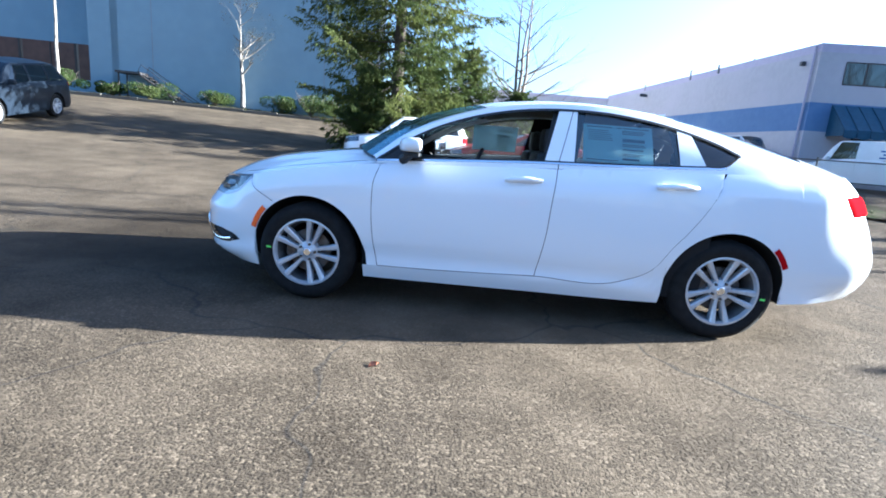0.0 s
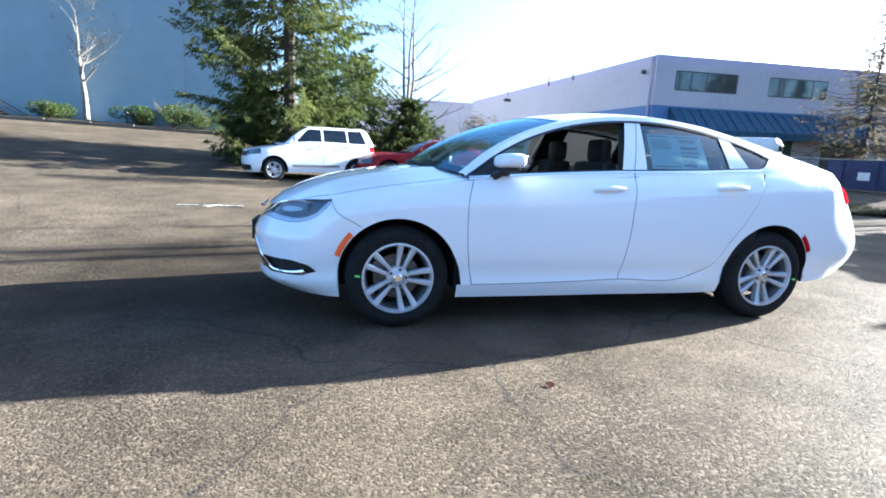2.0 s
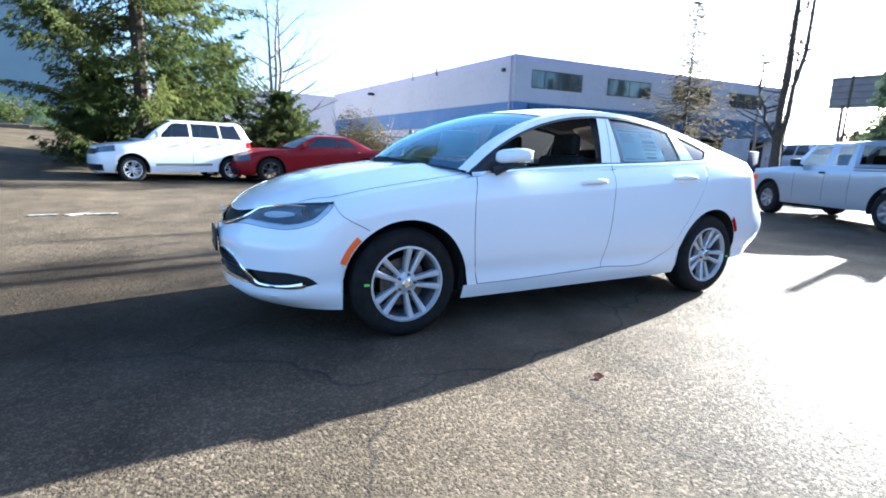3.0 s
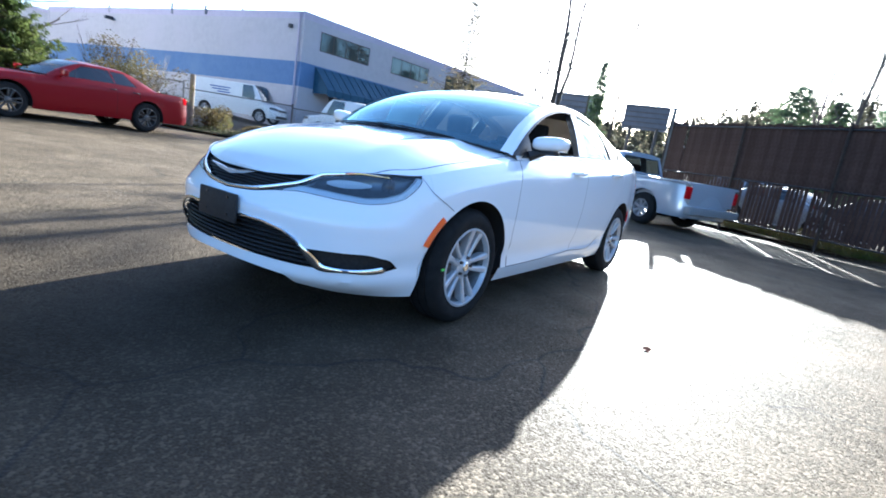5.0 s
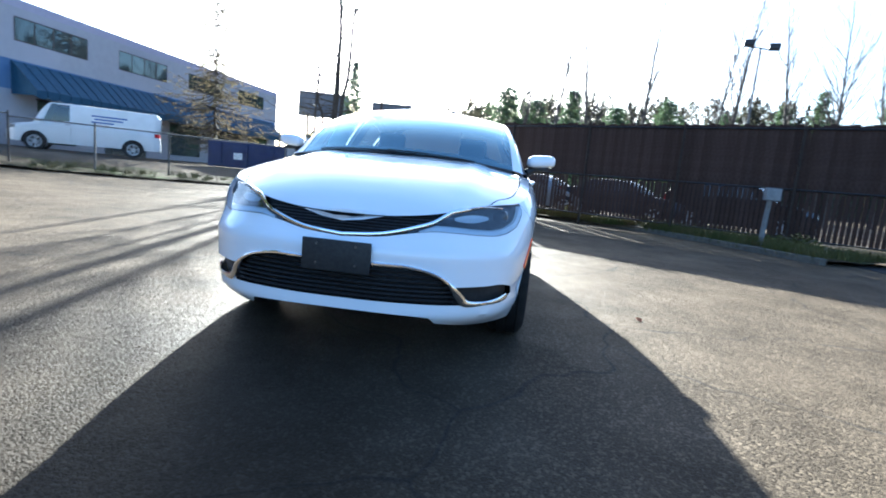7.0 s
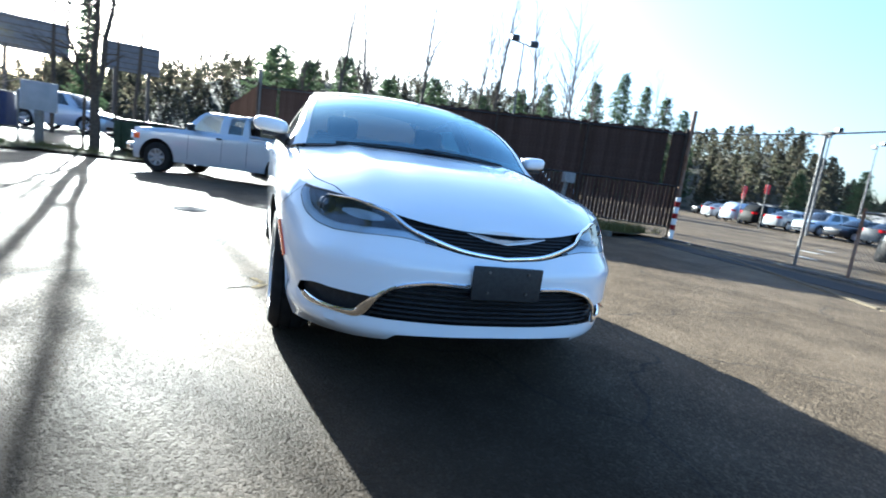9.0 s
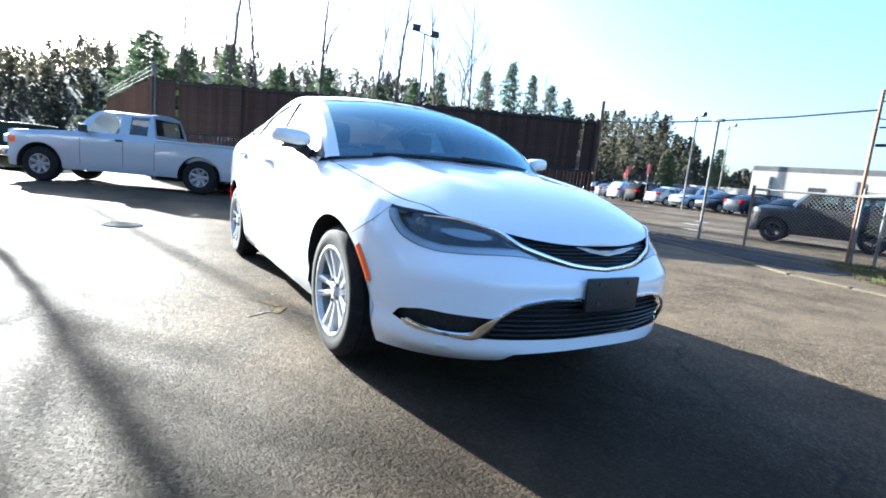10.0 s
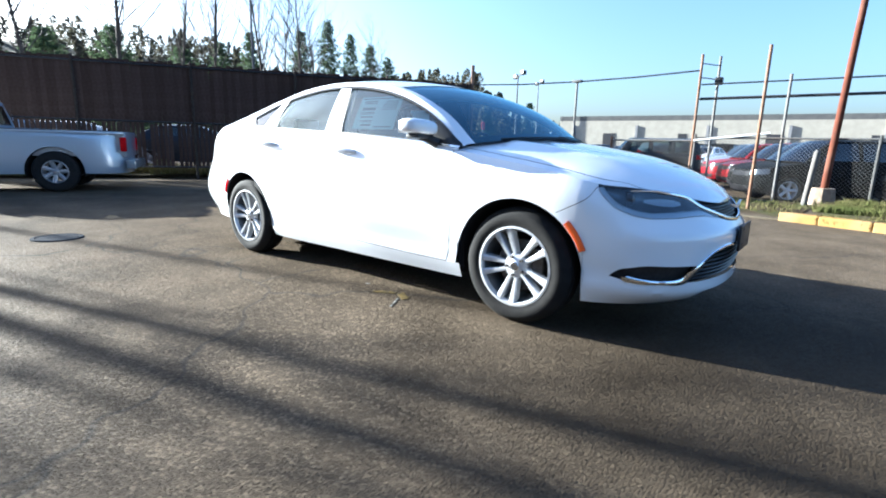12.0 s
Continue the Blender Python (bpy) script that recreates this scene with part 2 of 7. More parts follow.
def weld(bm, d=0.0006):
    bmesh.ops.remove_doubles(bm, verts=bm.verts[:], dist=d)
    return bm


def box(bm, cx, cy, cz, sx, sy, sz, m=None, bevel=0.0):
    """A box about its centre, under the pose m."""
    at = (m or Matrix()) @ Matrix.Translation((cx, cy, cz)) @ Matrix.Diagonal((sx, sy, sz, 1))
    got = bmesh.ops.create_cube(bm, size=1.0, matrix=at)
    if bevel:
        es = list({e for v in got["verts"] for e in v.link_edges})
        bmesh.ops.bevel(bm, geom=es, offset=bevel, segments=2, profile=0.6, affect="EDGES")
    return bm


def tube(bm, pts, radius, sides=8, caps=True):
    """A tube along points; radius is a number or one for each point."""
    pts = [Vector(p) for p in pts]
    rs = radius if isinstance(radius, (list, tuple)) else [radius] * len(pts)
    rings = []
    for i, p in enumerate(pts):
        d = (pts[min(i + 1, len(pts) - 1)] - pts[max(i - 1, 0)])
        d = d.normalized() if d.length > 1e-9 else Vector((0, 0, 1))
        u = d.cross(Vector((0, 0, 1)) if abs(d.z) < 0.95 else Vector((1, 0, 0))).normalized()
        w = d.cross(u)
        rings.append([bm.verts.new(p + rs[i] * (math.cos(a) * u + math.sin(a) * w)) for a in (2 * math.pi * k / sides for k in range(sides))])
    for a, b in zip(rings, rings[1:]):
        for k in range(sides):
            bm.faces.new((a[k], a[(k + 1) % sides], b[(k + 1) % sides], b[k]))
    if caps and sides > 2:
        bm.faces.new(rings[0][::-1])
        bm.faces.new(rings[-1])
    return bm


def revolve(bm, profile, steps=48, axis="y"):
    """A profile of (radius, along) turned about an axis."""
    rows = []
    for k in range(steps + 1):
        a = 2 * math.pi * k / steps
        rows.append([(r * math.cos(a), t, r * math.sin(a)) if axis == "y" else (r * math.cos(a), r * math.sin(a), t) for r, t in profile])
    grid(bm, rows)
    return weld(bm, 1e-5)


def curve(pts):
    """A smooth function through (x, value) points."""
    xs, ys = (np.array(c, float) for c in zip(*pts))
    d = np.diff(ys) / np.diff(xs)
    s = np.zeros(len(xs))
    s[0], s[-1] = d[0], d[-1]
    for i in range(1, len(xs) - 1):
        h0, h1 = xs[i] - xs[i - 1], xs[i + 1] - xs[i]
        s[i] = 0 if d[i - 1] * d[i] <= 0 else (h1 * d[i - 1] + h0 * d[i]) / (h0 + h1)

    def f(x):
        x = min(max(x, xs[0]), xs[-1])
        i = min(max(int(np.searchsorted(xs, x) - 1), 0), len(xs) - 2)
        h = xs[i + 1] - xs[i]
        t = (x - xs[i]) / h
        return float((2 * t**3 - 3 * t**2 + 1) * ys[i] + (t**3 - 2 * t**2 + t) * h * s[i] + (3 * t**2 - 2 * t**3) * ys[i + 1] + (t**3 - t**2) * h * s[i + 1])

    return f


def step01(a, b, x):
    t = min(max((x - a) / (b - a), 0.0), 1.0)
    return t * t * (3 - 2 * t)


def between(a, b, n):
    return [a + (b - a) * i / (n - 1) for i in range(n)]


# ---- ground ----
RISE = curve([(-500, 0.0), (2, 0.0), (8, 0.13), (10.5, 0.2), (14, 0.45), (17.7, 0.84), (24, 1.55), (30, 2.0), (40, 2.3), (500, 2.6)])


def ground_z(x, y):
    """The lot is level by the car, climbs to the north-west and to the raised yard in the north-east."""
    yard = 0.42 * step01(15.2, 18.5, 0.75 * x + 0.66 * y) * step01(2.0, 8.0, x)
    lot = -0.3 * step01(-9.7, -13.0, y) * step01(-38, -24, y)
    return RISE(-0.55 * x + 0.83 * y) * step01(40, 14, x - 0.3 * y) + yard + lot


def ground():
    near = np.concatenate([np.arange(-32, 42.1, 1.0)])
    far = np.array([60, 90, 140, 220, 400, 800, 2000.0])
    xs = np.concatenate([-far[::-1] + 5, near, far])
    bm = bmesh.new()
    grid(bm, [[(x, y, ground_z(x, y)) for y in xs] for x in xs])
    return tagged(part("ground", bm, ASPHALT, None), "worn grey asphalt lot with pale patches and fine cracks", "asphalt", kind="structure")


ground()


# ---- the shape of a car body: front towards -x, its left side -y ----
class Shape:
    def __init__(self, plan, shoulder, front, side, rear, wheels, arch, low, rail_y, rail_z, crown, bulge, hood, tyre=0.332):
        self.pts = np.array(plan, float)
        dense = []
        p = np.vstack([self.pts[0] * [1, -1] + [0, -1e-6], self.pts, self.pts[-1] * [1, -1]])
        p[0], p[-1] = self.pts[1] * [1, -1], self.pts[-2] * [1, -1]
        for i in range(1, len(p) - 2):
            for t in np.arange(0, 1, 0.02):
                dense.append(0.5 * (2 * p[i] + (p[i + 1] - p[i - 1]) * t + (2 * p[i - 1] - 5 * p[i] + 4 * p[i + 1] - p[i + 2]) * t**2 + (3 * p[i] - p[i - 1] - 3 * p[i + 1] + p[i + 2]) * t**3))
        dense.append(self.pts[-1])
        self.d = np.array(dense)
        self.s = np.r_[0, np.cumsum(np.hypot(*np.diff(self.d, axis=0).T))]
        g = np.gradient(self.d, axis=0)
        n = np.stack([-g[:, 1], g[:, 0]], 1)
        self.n = n / np.hypot(*n.T)[:, None]
        self.n[0], self.n[-1] = (-1, 0), (1, 0)
        self.top, self.front, self.side, self.rear = curve(shoulder), curve(front), curve(side), curve(rear)
        self.wheels, self.arch, self.low, self.tyre = wheels, arch, curve(low), tyre
        self.ry, self.rz, self.crown, self.bulge, self.hood = curve(rail_y), curve(rail_z), curve(crown), curve(bulge), curve(hood)
        self.x0, self.x1 = self.pts[0][0], self.pts[-1][0]

    def s_at(self, x):
        return float(np.interp(x, np.maximum.accumulate(self.d[:, 0] + 1e-9 * np.arange(len(self.d))), self.s))

    def x_at(self, s):
        return float(np.interp(s, self.s, self.d[:, 0]))

    def y_at(self, s):
        return float(np.interp(s, self.s, self.d[:, 1]))

    def s_of_y(self, y):
        k = int(np.argmax(self.d[:, 1]))
        return float(np.interp(y, self.d[: k // 2, 1], self.s[: k // 2]))

    def inset(self, x, z):
        wf = step01(self.x0 + 0.62, self.x0 + 0.2, x)
        wr = step01(self.x1 - 0.65, self.x1 - 0.2, x)
        top = self.top(x)
        side = self.side(z) + 0.055 * max(0.0, 1 - (top - z) / 0.13) ** 2
        return wf * self.front(z) + wr * self.rear(z) + (1 - wf - wr) * side

    def at(self, s, z, out=0.0, sy=1):
        x = self.x_at(s)
        off = self.inset(x, z) - out
        nx, ny = (float(np.interp(s, self.s, self.n[:, k])) for k in (0, 1))
        return Vector((x - nx * off, sy * max(self.y_at(s) - ny * off, 0.0), z))

    def edge(self, x, sy=1):
        """The shoulder point by plan place x."""
        return self.at(self.s_at(x), self.top(x), 0, sy)

    def bottom(self, x):
        z = self.low(x)
        for w in self.wheels:
            if abs(x - w) < self.arch:
                z = max(z, self.tyre + math.sqrt(max(self.arch**2 - (x - w) ** 2, 0)))
        return z

    def columns(self, xa, xb, step=0.05):
        """Plan places from xa to xb, closer together by the arches."""
        xs = set(between(xa, xb, max(2, int((xb - xa) / step) + 1)))
        for w in self.wheels:
            xs |= {w + self.arch * math.cos(a) for a in between(0, math.pi, 33) if xa < w + self.arch * math.cos(a) < xb}
            xs |= {e for e in (w - self.arch - 0.001, w + self.arch + 0.001) if xa < e < xb}
        return sorted(xs)

    def glass_y(self, x, z):
        yb, zb = self.edge(x).y, self.top(x)
        t = min(max((z - zb) / max(self.rz(x) - zb, 0.02), 0.0), 1.0)
        return yb + (self.ry(x) - yb) * t + 0.014 * math.sin(math.pi * t)

    def flank(self, x, z, out=0.0, sy=1):
        return Vector((x, sy * (self.glass_y(x, z) + out), z))

    def over(self, x, v, out=0.0):
        """A point of the upper skin: rail place x, v from -1 (left) to 1."""
        k = 1 - v * v
        return Vector((x - self.bulge(x) * k, v * self.ry(x), self.rz(x) + self.crown(x) * (1 - abs(v) ** 2.3) + out))

    def bonnet(self, x, v, out=0.0):
        e = self.edge(x)
        zc = self.hood(e.x)
        return Vector((e.x, v * e.y, e.z + (zc - e.z) * (1 - abs(v) ** 2.4) + out))


def side_patch(bm, shape, xs, lo, hi, nz=10, sy=1, out=0.0, warp=None, fn=None):
    """A panel of the side between two height curves."""
    rows = []
    for x in xs:
        a, b = lo(x), max(hi(x), lo(x) + 1e-4)
        row = []
        for i in range(nz):
            z = a + (b - a) * i / (nz - 1)
            xx = warp(x, z) if warp else x
            row.append(fn(xx, z, out, sy) if fn else shape.at(shape.s_at(xx), z, out, sy))
        rows.append(row)
    grid(bm, rows)
    return bm


def ribbon(bm, pts, normals, width, height):
    """A raised strip along points, with a rounded back."""
    rows = []
    for i, (p, n) in enumerate(zip(pts, normals)):
        d = (pts[min(i + 1, len(pts) - 1)] - pts[max(i - 1, 0)]).normalized()
        w = d.cross(n).normalized()
        wi = width[i] if isinstance(width, (list, tuple)) else width
        rows.append([p + w * wi * a + n * height * b for a, b in ((-0.5, -0.6), (-0.5, 0.5), (-0.25, 1), (0.25, 1), (0.5, 0.5), (0.5, -0.6))])
    grid(bm, rows)
    return bm


# ---- wheels ----
def wheel(parent, x, y, r=0.332, rim=0.225, width=0.215, sy=1, spokes=5, paired=True, rim_mat=None, detail=True, phase=0.052):
    """A road wheel at a hub; its outer face looks to sy."""
    rim_mat = rim_mat or ALLOY
    tyre = part("wheel", tyre_mesh(r, rim, width, detail), RUBBER, parent)
    tyre.name = "wheel"
    tyre.location = (x, y, r)
    tyre.scale = (1, sy, 1)
    bm = bmesh.new()
    w = width / 2
    revolve(bm, [(rim + 0.004, w - 0.012), (rim + 0.004, w - 0.004), (rim - 0.008, w - 0.002), (rim - 0.016, w - 0.02), (rim - 0.018, w - 0.03)], 56 if detail else 20)
    for k in range(spokes):
        for side in ((-1, 1) if paired else (0,)):
            a = 2 * math.pi * k / spokes + phase
            rows = []
            n = 8 if detail else 3
            for i in range(n):
                t = i / (n - 1)
                rr = 0.046 + (rim - 0.056) * t
                lat = side * (0.0165 + 0.029 * t) * rim / 0.225
                half = (0.0115 + 0.0095 * t**1.4) * rim / 0.225 if paired else 0.035
                face = w - 0.030 + 0.024 * t**1.5
                c, s = math.cos(a), math.sin(a)
                rows.append([(rr * c - s * (q + lat), f, rr * s + c * (q + lat)) for q, f in ((-half, face - 0.05), (-half, face - 0.007), (-half * 0.55, face), (half * 0.55, face), (half, face - 0.007), (half, face - 0.05))])
            grid(bm, rows)
    revolve(bm, [(0.0, w - 0.02), (0.028, w - 0.02), (0.032, w - 0.024), (0.07, w - 0.032), (0.075, w - 0.05), (0.075, w - 0.1)], 32 if detail else 12)
    part("rim", bm, rim_mat, tyre, "silver alloy rim with split spokes")
    part("rim_barrel", revolve(bmesh.new(), [(rim - 0.014, w - 0.022), (rim - 0.03, w - 0.06), (rim - 0.034, -w * 0.6)], 40 if detail else 20), BARREL if detail else rim_mat, tyre)
    if detail:
        for k in range(5):
            bm = bmesh.new()
            a = 2 * math.pi * k / 5 + phase
            bmesh.ops.create_cone(bm, cap_ends=True, segments=8, radius1=0.011, radius2=0.008, depth=0.024, matrix=Matrix.Translation((0.054 * math.cos(a), w - 0.026, 0.054 * math.sin(a))) @ pose(0, 0, 0, -90))
            part("lug_nut", bm, STEEL, tyre)
        bm = bmesh.new()
        revolve(bm, [(0.03, 0.02), (0.145, 0.02), (0.148, 0.015), (0.148, -0.005), (0.03, -0.005)], 40)
        box(bm, -0.12, 0.015, 0.03, 0.07, 0.07, 0.15, bevel=0.012)
        part("brake_disc", bm, STEEL, tyre)
        bm = bmesh.new()
        revolve(bm, [(0.0, w - 0.016), (0.022, w - 0.016), (0.027, w - 0.02)], 24)
        part("hub_cap", bm, CHROME, tyre)
    return tyre


def tyre_mesh(r, rim, width, detail):
    w = width / 2
    bm = bmesh.new()
    prof = [(rim - 0.005, -w + 0.02), (rim + 0.02, -w + 0.002), ((r + rim) / 2, -w), (r - 0.03, -w + 0.008), (r - 0.008, -w + 0.028), (r, -w + 0.05)]
    if detail:
        for k in (-0.5, 0.0, 0.5):
            prof += [(r, k * w - 0.006), (r - 0.007, k * w - 0.004), (r - 0.007, k * w + 0.004), (r, k * w + 0.006)]
    prof += [(r, w - 0.05), (r - 0.008, w - 0.028), (r - 0.03, w - 0.008), ((r + rim) / 2 + 0.01, w), (rim + 0.03, w - 0.001), (rim + 0.022, w - 0.004), (rim, w - 0.006)]
    return revolve(bm, prof, 64 if detail else 24)


# ---- the white sedan ----
SEDAN = Shape(
    plan=[(-2.335, 0), (-2.321, 0.25), (-2.251, 0.5), (-2.12, 0.68), (-1.952, 0.80), (-1.70, 0.885), (-1.37, 0.92), (-0.8, 0.928), (0.5, 0.935), (1.37, 0.925), (1.7, 0.90), (2.05, 0.852), (2.29, 0.775), (2.45, 0.62), (2.52, 0.34), (2.535, 0)],
    shoulder=[(-2.335, 0.715), (-2.26, 0.748), (-2.14, 0.782), (-1.98, 0.802), (-1.82, 0.815), (-1.6, 0.862), (-1.4, 0.895), (-1.2, 0.925), (-0.95, 0.962), (-0.6, 0.98), (0, 1.01), (0.5, 1.038), (1.0, 1.062), (1.3, 1.078), (1.7, 1.09), (2.05, 1.095), (2.3, 1.09), (2.535, 1.08)],
    front=[(0.18, 0.14), (0.24, 0.05), (0.28, 0.02), (0.33, 0.02), (0.42, 0.0), (0.5, 0.0), (0.58, 0.005), (0.63, 0.04), (0.68, 0.07), (0.72, 0.10), (0.78, 0.13), (0.85, 0.17)],
    side=[(0.15, 0.09), (0.2, 0.07), (0.26, 0.045), (0.31, 0.032), (0.36, 0.04), (0.42, 0.022), (0.55, 0.006), (0.7, 0.0), (0.82, 0.003), (0.92, 0.01), (1.0, 0.018), (1.1, 0.03)],
    rear=[(0.2, 0.25), (0.28, 0.13), (0.36, 0.06), (0.45, 0.015), (0.55, 0), (0.65, 0.02), (0.75, 0.05), (0.85, 0.09), (0.95, 0.13), (1.02, 0.17), (1.1, 0.24)],
    wheels=(-1.371, 1.371), arch=0.385,
    low=[(-2.34, 0.245), (-2.25, 0.225), (-2.15, 0.2), (-1.95, 0.188), (-1.7, 0.19), (0, 0.2), (1.2, 0.22), (1.75, 0.27), (2.15, 0.30), (2.535, 0.32)],
    rail_y=[(-0.97, 0.80), (-0.768, 0.765), (-0.585, 0.735), (-0.4, 0.70), (-0.19, 0.668), (0.03, 0.645), (0.4, 0.628), (0.9, 0.62), (1.27, 0.635), (1.59, 0.68), (1.8, 0.70), (1.9, 0.695), (2.0, 0.668), (2.1, 0.615), (2.2, 0.56), (2.23, 0.545)],
    rail_z=[(-0.97, 0.985), (-0.93, 1.015), (-0.768, 1.145), (-0.585, 1.249), (-0.404, 1.323), (-0.188, 1.384), (0.028, 1.420), (0.222, 1.437), (0.42, 1.441), (0.56, 1.436), (0.75, 1.418), (0.92, 1.394), (1.09, 1.358), (1.28, 1.312), (1.49, 1.25), (1.69, 1.192), (1.89, 1.147), (2.09, 1.112), (2.23, 1.09)],
    crown=[(-0.97, 0.055), (-0.6, 0.05), (-0.19, 0.05), (0.1, 0.052), (0.58, 0.056), (1.09, 0.075), (1.52, 0.09), (1.92, 0.065), (2.23, 0.02)],
    bulge=[(-0.97, 0.27), (-0.2, 0.13), (0.5, 0), (1.0, -0.02), (1.8, -0.17), (2.23, -0.2)],
    hood=[(-2.26, 0.715), (-2.22, 0.745), (-2.165, 0.79), (-2.07, 0.845), (-1.98, 0.885), (-1.8, 0.945), (-1.5, 1.0), (-1.27, 1.035), (-1.0, 1.06), (-0.9, 1.065)],
)


def seat(parent, x, y, name="front_seat", width=0.5):
    s = part(name, box(bmesh.new(), x, y, 0.52, 0.5, width, 0.17, bevel=0.05), SEAT_BLACK, parent)
    part("backrest", box(bmesh.new(), x + 0.3, y, 0.83, 0.13, width * 0.96, 0.58, pose(0, 0, 0) @ Matrix.Translation((0, 0, 0)), bevel=0.05), SEAT_BLACK, s)
    bm = bmesh.new()
    box(bm, x + 0.33, y, 1.2, 0.09, 0.25, 0.17, bevel=0.04)
    part("headrest", bm, SEAT_BLACK, s)
    for d in (-0.06, 0.06):
        part("headrest_post", tube(bmesh.new(), [(x + 0.33, y + d, 1.05), (x + 0.33, y + d, 1.16)], 0.006), CHROME, s)
    return s


def white_sedan():
    S = SEDAN
    car = thing("white_sedan", "glossy white four-door sedan with chrome grille and alloy wheels", "car")
    # front bumper with its openings
    open_hi = curve([(0, 0.503), (0.15, 0.505), (0.265, 0.507), (0.40, 0.488), (0.46, 0.466), (0.525, 0.419), (0.6, 0.42), (0.677, 0.42), (0.78, 0.41), (0.815, 0.385), (0.828, 0.355)])
    open_lo = curve([(0, 0.33), (0.3, 0.33), (0.6, 0.328), (0.75, 0.333), (0.80, 0.338), (0.828, 0.355)])
    band_lo = curve([(0, 0.612), (0.2, 0.628), (0.335, 0.652), (0.46, 0.665), (0.57, 0.662), (0.66, 0.656), (0.75, 0.657), (0.80, 0.676), (0.832, 0.712), (0.846, 0.748), (0.857, 0.788), (0.861, 0.818)])
    chrome_z = curve([(0, 0.62), (0.2, 0.64), (0.35, 0.678), (0.43, 0.703), (0.5, 0.738), (0.56, 0.765), (0.64, 0.787)])
    s_end = S.s_at(-1.757)
    s_tip, s_lamp = S.s_at(-1.888), S.s_at(-1.80)
    ss = sorted(set(between(0, s_end, 64)) | {s_lamp, s_tip})

    def strip(bm, cols, lo, hi, nz, out=0.0):
        for sy in (-1, 1):
            grid(bm, [[S.at(s, lo(s) + (max(hi(s), lo(s)) - lo(s)) * i / (nz - 1), out, sy) for i in range(nz)] for s in cols])
        return weld(bm)

    y_of = S.y_at
    top = lambda s: S.top(S.x_at(s))
    hi_body = lambda s: min(band_lo(y_of(s)), top(s)) if s < s_lamp else top(s)
    bm = bmesh.new()
    strip(bm, ss, lambda s: S.bottom(S.x_at(s)) + 0.035 * step01(0.478, 0.43, y_of(s)), lambda s: open_lo(y_of(s)), 6)
    strip(bm, ss, lambda s: open_hi(y_of(s)), hi_body, 9)
    part("front_bumper", bm, WHITE_PAINT, car)
    # dark backs behind the openings
    bm = bmesh.new()
    strip(bm, [s for s in ss if s <= s_tip], lambda s: open_lo(y_of(s)) - 0.02, lambda s: open_hi(y_of(s)) + 0.02, 4, -0.06)
    strip(bm, [s for s in ss if s <= s_lamp], lambda s: band_lo(y_of(s)) - 0.02, lambda s: top(s) + 0.0, 4, -0.055)
    part("opening_back", bm, GAP, car)
    low_grille = part("lower_grille", strip(bmesh.new(), [s for s in ss if y_of(s) < 0.53], lambda s: open_lo(y_of(s)) - 0.004, lambda s: open_hi(y_of(s)) + 0.004, 4, -0.045), GRILLE_BLACK, car)
    for i in range(7):
        bm = bmesh.new()
        for sy in (-1, 1):
            cols = [s for s in ss if open_lo(y_of(s)) + 0.004 < 0.343 + 0.0225 * i < open_hi(y_of(s)) - 0.004 and y_of(s) < 0.56]
            if len(cols) > 1:
                grid(bm, [[S.at(s, 0.343 + 0.0225 * i + dz, o, sy) for dz, o in ((-0.004, -0.05), (-0.005, -0.018), (0, -0.012), (0.005, -0.018), (0.004, -0.05))] for s in cols])
        part("slat", weld(bm), BLACK_TRIM, low_grille)
    for sy in (-1, 1):
        part("fog_pocket", grid_of([[S.at(s, open_lo(y_of(s)) + (open_hi(y_of(s)) - open_lo(y_of(s))) * t, -0.03, sy) for t in between(0, 1, 4)] for s in ss if 0.54 < y_of(s) <= 0.826]), BLACK_PLASTIC, car)
    # chrome round the lower openings
    for sy in (-1, 1):
        path = [(0.16, 0.505), (0.28, 0.506), (0.38, 0.493), (0.44, 0.476), (0.49, 0.448), (0.525, 0.413), (0.56, 0.37), (0.60, 0.335), (0.68, 0.331), (0.76, 0.337), (0.815, 0.356)]
        ys, zs = curve([(i, p[0]) for i, p in enumerate(path)]), curve([(i, p[1]) for i, p in enumerate(path)])
        pts, ns, ws = [], [], []
        for t in between(0, len(path) - 1, 70):
            s = S.s_of_y(ys(t))
            p = S.at(s, zs(t), 0.002, sy)
            pts.append(p)
            ns.append((S.at(s, zs(t), 0.05, sy) - p).normalized())
            ws.append(0.015 + 0.025 * math.exp(-((t - 6.2) / 1.3) ** 2) + 0.016 * step01(7.8, 9.6, t))
        part("chrome_surround", ribbon(bmesh.new(), pts, ns, ws, 0.007), CHROME, car, "chrome strip round the lower opening")
    # upper grille
    gcols = [s for s in ss if y_of(s) <= 0.49]
    up = part("upper_grille", strip(bmesh.new(), gcols, lambda s: min(chrome_z(y_of(s)), top(s)), top, 5, -0.03), GRILLE_BLACK, car)
    for i in range(7):
        z = 0.628 + 0.0135 * i
        bm = bmesh.new()
        cols = [s for s in gcols if chrome_z(y_of(s)) < z - 0.003 and z < top(s) - 0.002]
        if len(cols) > 1:
            for sy in (-1, 1):
                grid(bm, [[S.at(s, z + dz, o, sy) for dz, o in ((-0.003, -0.03), (-0.002, -0.016), (0.002, -0.016), (0.003, -0.03))] for s in cols])
            part("slat", weld(bm), BLACK_TRIM, up)
    pts, ns = [], []
    for y in between(-0.84, 0.84, 120):
        s, sy = S.s_of_y(abs(y)), (1 if y > 0 else -1)
        z = min(chrome_z(abs(y)), top(s) - 0.003)
        p = S.at(s, z, 0.0, sy)
        pts.append(p)
        ns.append((S.at(s, z, 0.05, sy) - p).normalized())
